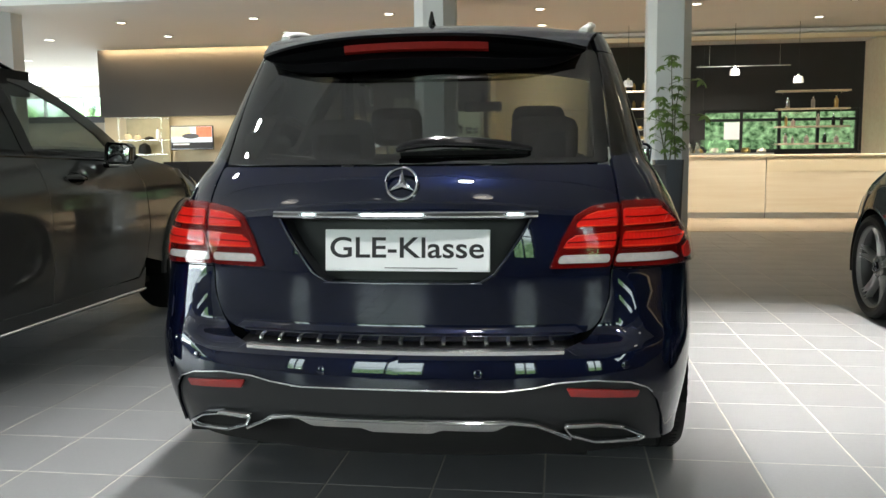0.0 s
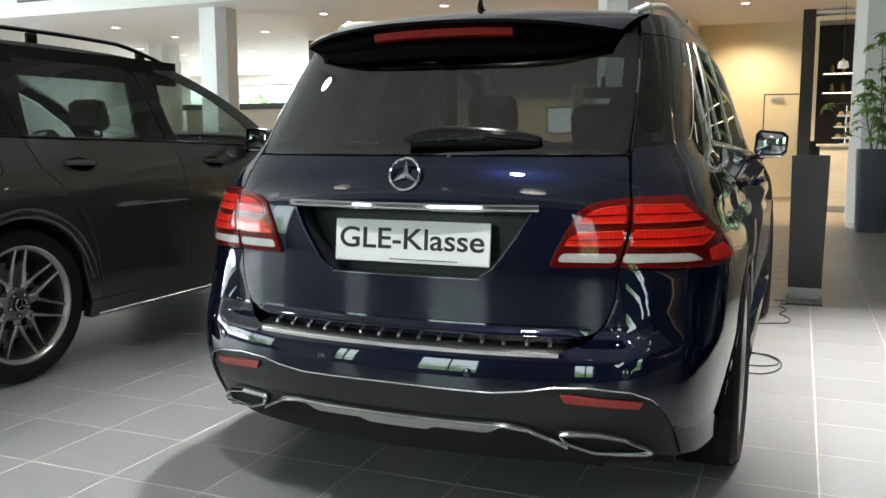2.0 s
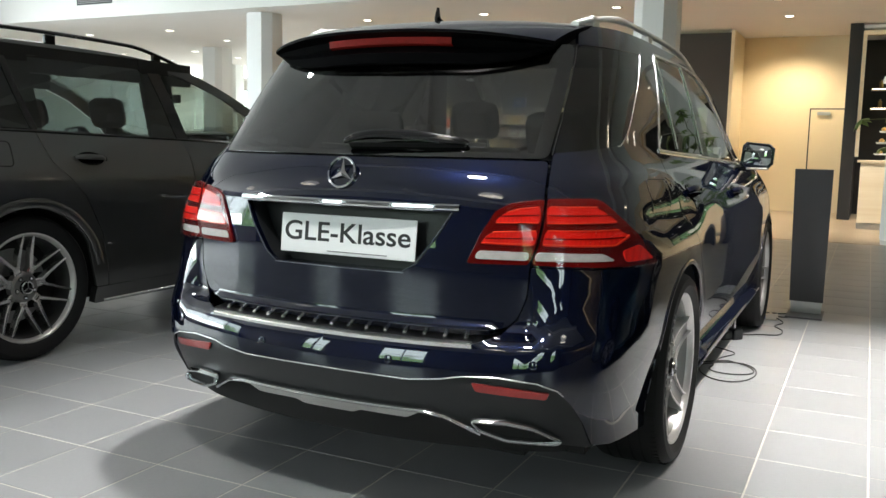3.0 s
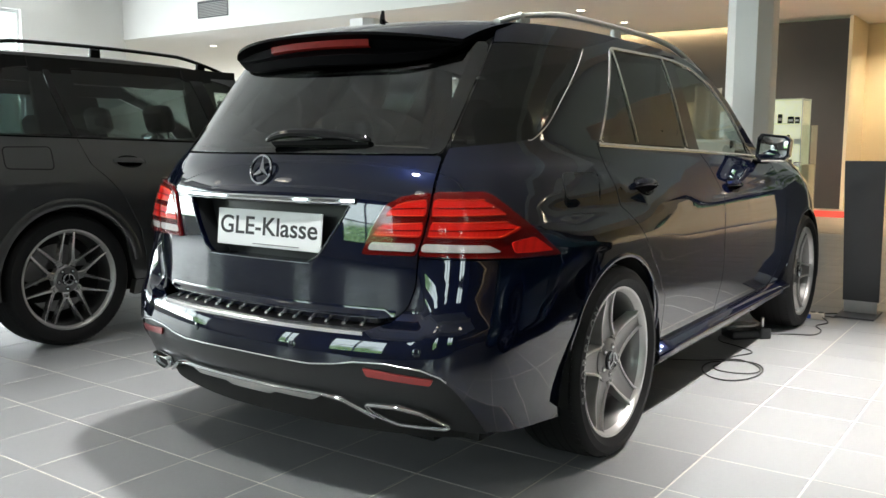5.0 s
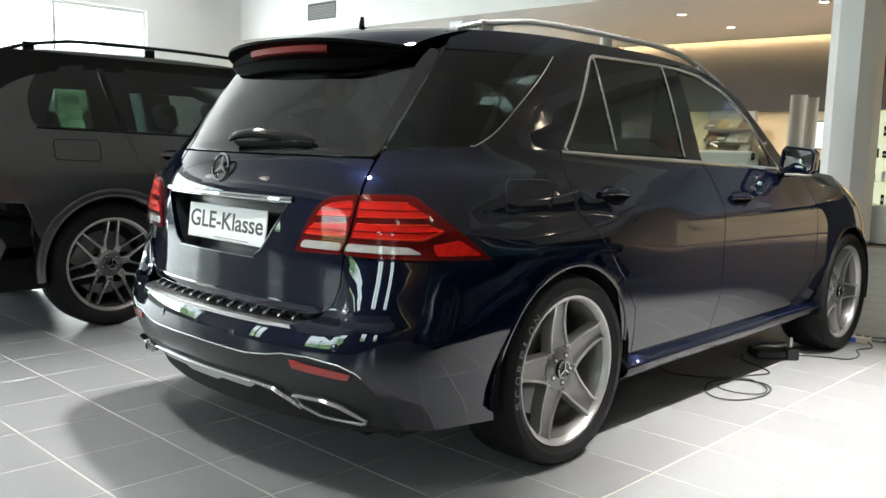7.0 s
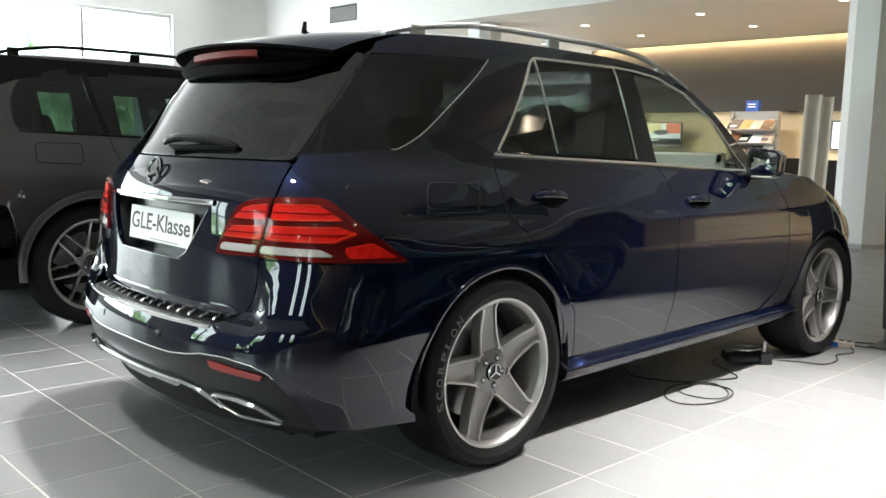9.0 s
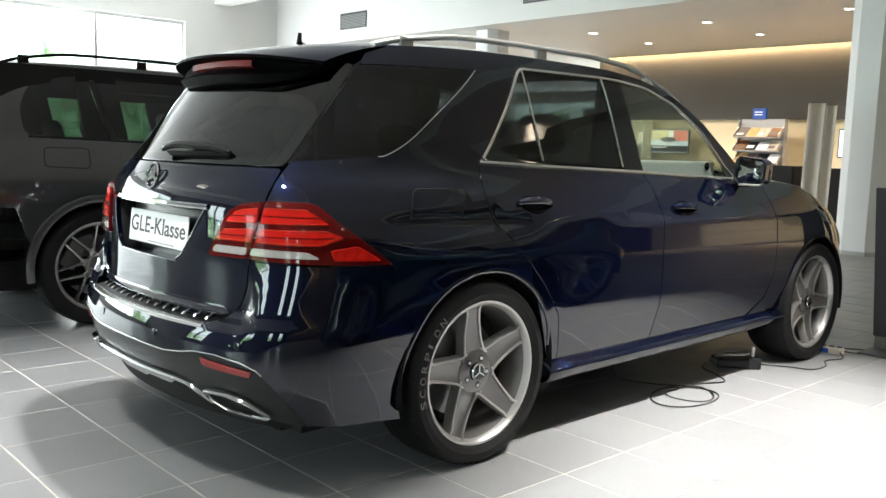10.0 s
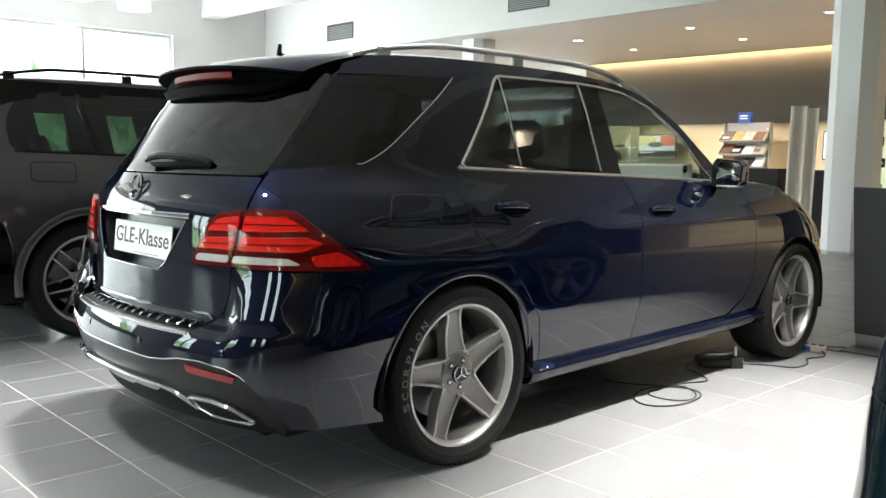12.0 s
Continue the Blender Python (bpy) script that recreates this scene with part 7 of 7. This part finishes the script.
def shelf_unit():
    t = thing("display_shelf", (-8.25, 14.75, 0), "lit display shelf with bags and caps", "shelf")
    boxes("back", SHELF_BACK, t, (-0.55, 0.36, 0.86, 0.42, 0.38, 1.98))
    for z in (0.86, 1.20, 1.50, 1.97):
        boxes("board", PANE, t, (-0.55, 0, z, 0.42, 0.359, z + 0.02))
    boxes("base", BLACK, t, (-0.55, 0.0, 0, 0.42, 0.38, 0.858))
    for x in (-0.55, 0.405):
        boxes("post", PANE, t, (x, 0.0, 0.86, x + 0.015, 0.02, 1.97))
    random.seed(21)
    for k, (x, z, w, h, mat) in enumerate(((-0.42, 1.522, 0.16, 0.13, CREAM), (-0.20, 1.522, 0.15, 0.10, CREAM), (0.06, 1.522, 0.2, 0.06, CLOTH), (0.26, 1.522, 0.09, 0.22, PLATE), (-0.05, 1.222, 0.26, 0.22, CLOTH), (-0.36, 0.882, 0.26, 0.2, CLOTH), (0.0, 0.882, 0.24, 0.11, RED_CLOTH), (0.25, 0.882, 0.16, 0.12, RED_CLOTH))):
        b = thing("shelf_goods", (-8.25 + x, 14.90, z), "small leather good on a lit shelf", "bag", "goods on the shelf")
        bm = bmesh.new()
        lathe(bm, [(0, 0), (w / 2, 0), (w * 0.52, h * 0.35), (w * 0.42, h * 0.8), (w * 0.2, h), (0, h)], 14)
        part("body", bm, mat, b)
        bm = bmesh.new()
        tube(bm, [(-w * 0.2, 0, h * 0.9), (0, 0, h * 1.12), (w * 0.2, 0, h * 0.9)], 0.008, 6)
        part("loop", bm, CLOTH, b)


shelf_unit()


def vitrine():
    t = thing("display_cabinet", (-1.04, 11.0, 0), "white cabinet with a glass case of small goods", "display cabinet")
    boxes("base", PLATE, t, (-0.28, 0, 0.02, 0.28, 0.5, 0.54), bevel=0.004)
    boxes("plinth", VOID, t, (-0.26, 0.02, 0, 0.26, 0.48, 0.02))
    boxes("lit_back", GREEN_PAD, t, (-0.28, 0.49, 0.545, 0.28, 0.5, 1.84))
    for z in (0.54, 0.86, 1.18, 1.48, 1.83):
        boxes("glass_shelf", PANE, t, (-0.275, 0.005, z, 0.275, 0.488, z + 0.008))
    for x in (-0.28, 0.272):
        boxes("glass_side", PANE, t, (x, 0.005, 0.545, x + 0.008, 0.488, 1.83))
        boxes("post", ALU, t, (x - 0.001, -0.003, 0.54, x + 0.012, 0.006, 1.84))
    random.seed(4)
    for z in (0.55, 0.87, 1.19, 1.49):
        for k in range(4):
            w, h = random.uniform(0.04, 0.10), random.uniform(0.07, 0.18)
            b = thing("cabinet_goods", (-1.04 - 0.2 + 0.13 * k + random.uniform(-0.02, 0.02), 11.0 + random.uniform(0.12, 0.3), z), "small boxed good on a glass shelf", "goods", "goods in the cabinet")
            bm = bmesh.new()
            box(bm, -w / 2, -w / 3, 0, w / 2, w / 3, h)
            part("packet", bm, random.choice((GLOSS_BLACK, PLATE, SATIN, CLOTH, PAPER_DARK)), b, smooth=False, bevel=0.006)
            bm = bmesh.new()
            box(bm, -w * 0.4, -w / 3 - 0.002, h * 0.3, w * 0.4, -w / 3 - 0.0005, h * 0.6)
            part("label_band", bm, PLATE, b, smooth=False)
    s = thing("low_cabinet", (-0.70, 11.05, 0), "narrow frosted glass cabinet beside a case", "display cabinet")
    boxes("body", PANE, s, (-0.06, 0, 0.0, 0.06, 0.4, 1.46))
    boxes("core", CREAM, s, (-0.05, 0.02, 0.01, 0.05, 0.38, 0.9))


vitrine()
t = thing("floor_mat", (-0.95, 13.6, 0.0005), "red cloth mat on the plank floor", "mat")
boxes("cloth", RED_CLOTH, t, (-0.5, -0.4, 0, 0.6, 0.9, 0.008), bevel=0.002)


# ---- floor pieces, last
T, X0, Y0 = 0.3965, 1.225, 0.048
JOINT = 0.0065


def tile_mesh():
    bm = bmesh.new()
    h = (T - JOINT) / 2
    bot = [bm.verts.new((x * h, y * h, -0.012)) for x, y in ((-1, -1), (1, -1), (1, 1), (-1, 1))]
    mid = [bm.verts.new((x * h, y * h, -0.0012)) for x, y in ((-1, -1), (1, -1), (1, 1), (-1, 1))]
    tp = [bm.verts.new((x * (h - 0.0012), y * (h - 0.0012), 0)) for x, y in ((-1, -1), (1, -1), (1, 1), (-1, 1))]
    for a, b in ((bot, mid), (mid, tp)):
        for i in range(4):
            bm.faces.new((a[i], a[(i + 1) % 4], b[(i + 1) % 4], b[i]))
    bm.faces.new(tp)
    me = bpy.data.meshes.new("tile")
    bm.to_mesh(me)
    bm.free()
    me.materials.append(TILE)
    return me


tile, floor_ob = tile_mesh(), bpy.data.objects["floor"]
far_v, far_f = [], []
i0, i1 = math.floor((-22.4 - X0) / T), math.floor((9.6 - X0) / T)
j0, j1 = math.floor((-9.7 - Y0) / T), math.floor((10.45 - Y0) / T)
for i in range(i0, i1 + 1):
    for j in range(j0, j1):
        cx, cy = X0 + T * (i + 0.5), Y0 + T * (j + 0.5)
        if cx < -15.1 and cy < 9.9:
            continue
        if -2.6 < cx < 3.0 and -1.6 < cy < 6.4:
            ob = new("tile", tile)
            ob.location = (cx, cy, random.uniform(-0.0006, 0.0))
            ob.parent = floor_ob
        else:
            h, n = (T - JOINT) / 2, len(far_v)
            far_v += [(cx + a * h, cy + b * h, z) for z in (-0.012, 0.0) for a, b in ((-1, -1), (1, -1), (1, 1), (-1, 1))]
            far_f += [(n + 4, n + 5, n + 6, n + 7)] + [(n + k, n + (k + 1) % 4, n + 4 + (k + 1) % 4, n + 4 + k) for k in range(4)]
me = bpy.data.meshes.new("far_tiles")
me.from_pydata(far_v, [], far_f)
me.materials.append(TILE)
ob = new("far_tiles", me)
ob.parent = floor_ob
tagged(ob, kind="stuff")

planks_v, planks_f = [], []
random.seed(5)
y = 10.47
while y < 24.2:
    x = -22.4 - random.uniform(0, 1.5)
    while x < 9.5:
        ln = random.uniform(1.2, 2.2)
        n = len(planks_v)
        planks_v += [(xx, yy, zz) for zz in (-0.012, 0.0) for xx, yy in ((x, y), (x + ln - 0.002, y), (x + ln - 0.002, y + 0.138), (x, y + 0.138))]
        planks_f += [(n + 4, n + 5, n + 6, n + 7)] + [(n + k, n + (k + 1) % 4, n + 4 + (k + 1) % 4, n + 4 + k) for k in range(4)]
        x += ln
    y += 0.14
me = bpy.data.meshes.new("planks")
me.from_pydata(planks_v, [], planks_f)
me.materials.append(OAKFLOOR)
base = structure("floor_wood", BLACK, (-22.5, 10.452, -0.2, 9.9, 24.6, -0.012), label="oak plank floor of the low hall", category="floor")
ob = new("planks", me)
ob.parent = base
tagged(ob, kind="stuff")
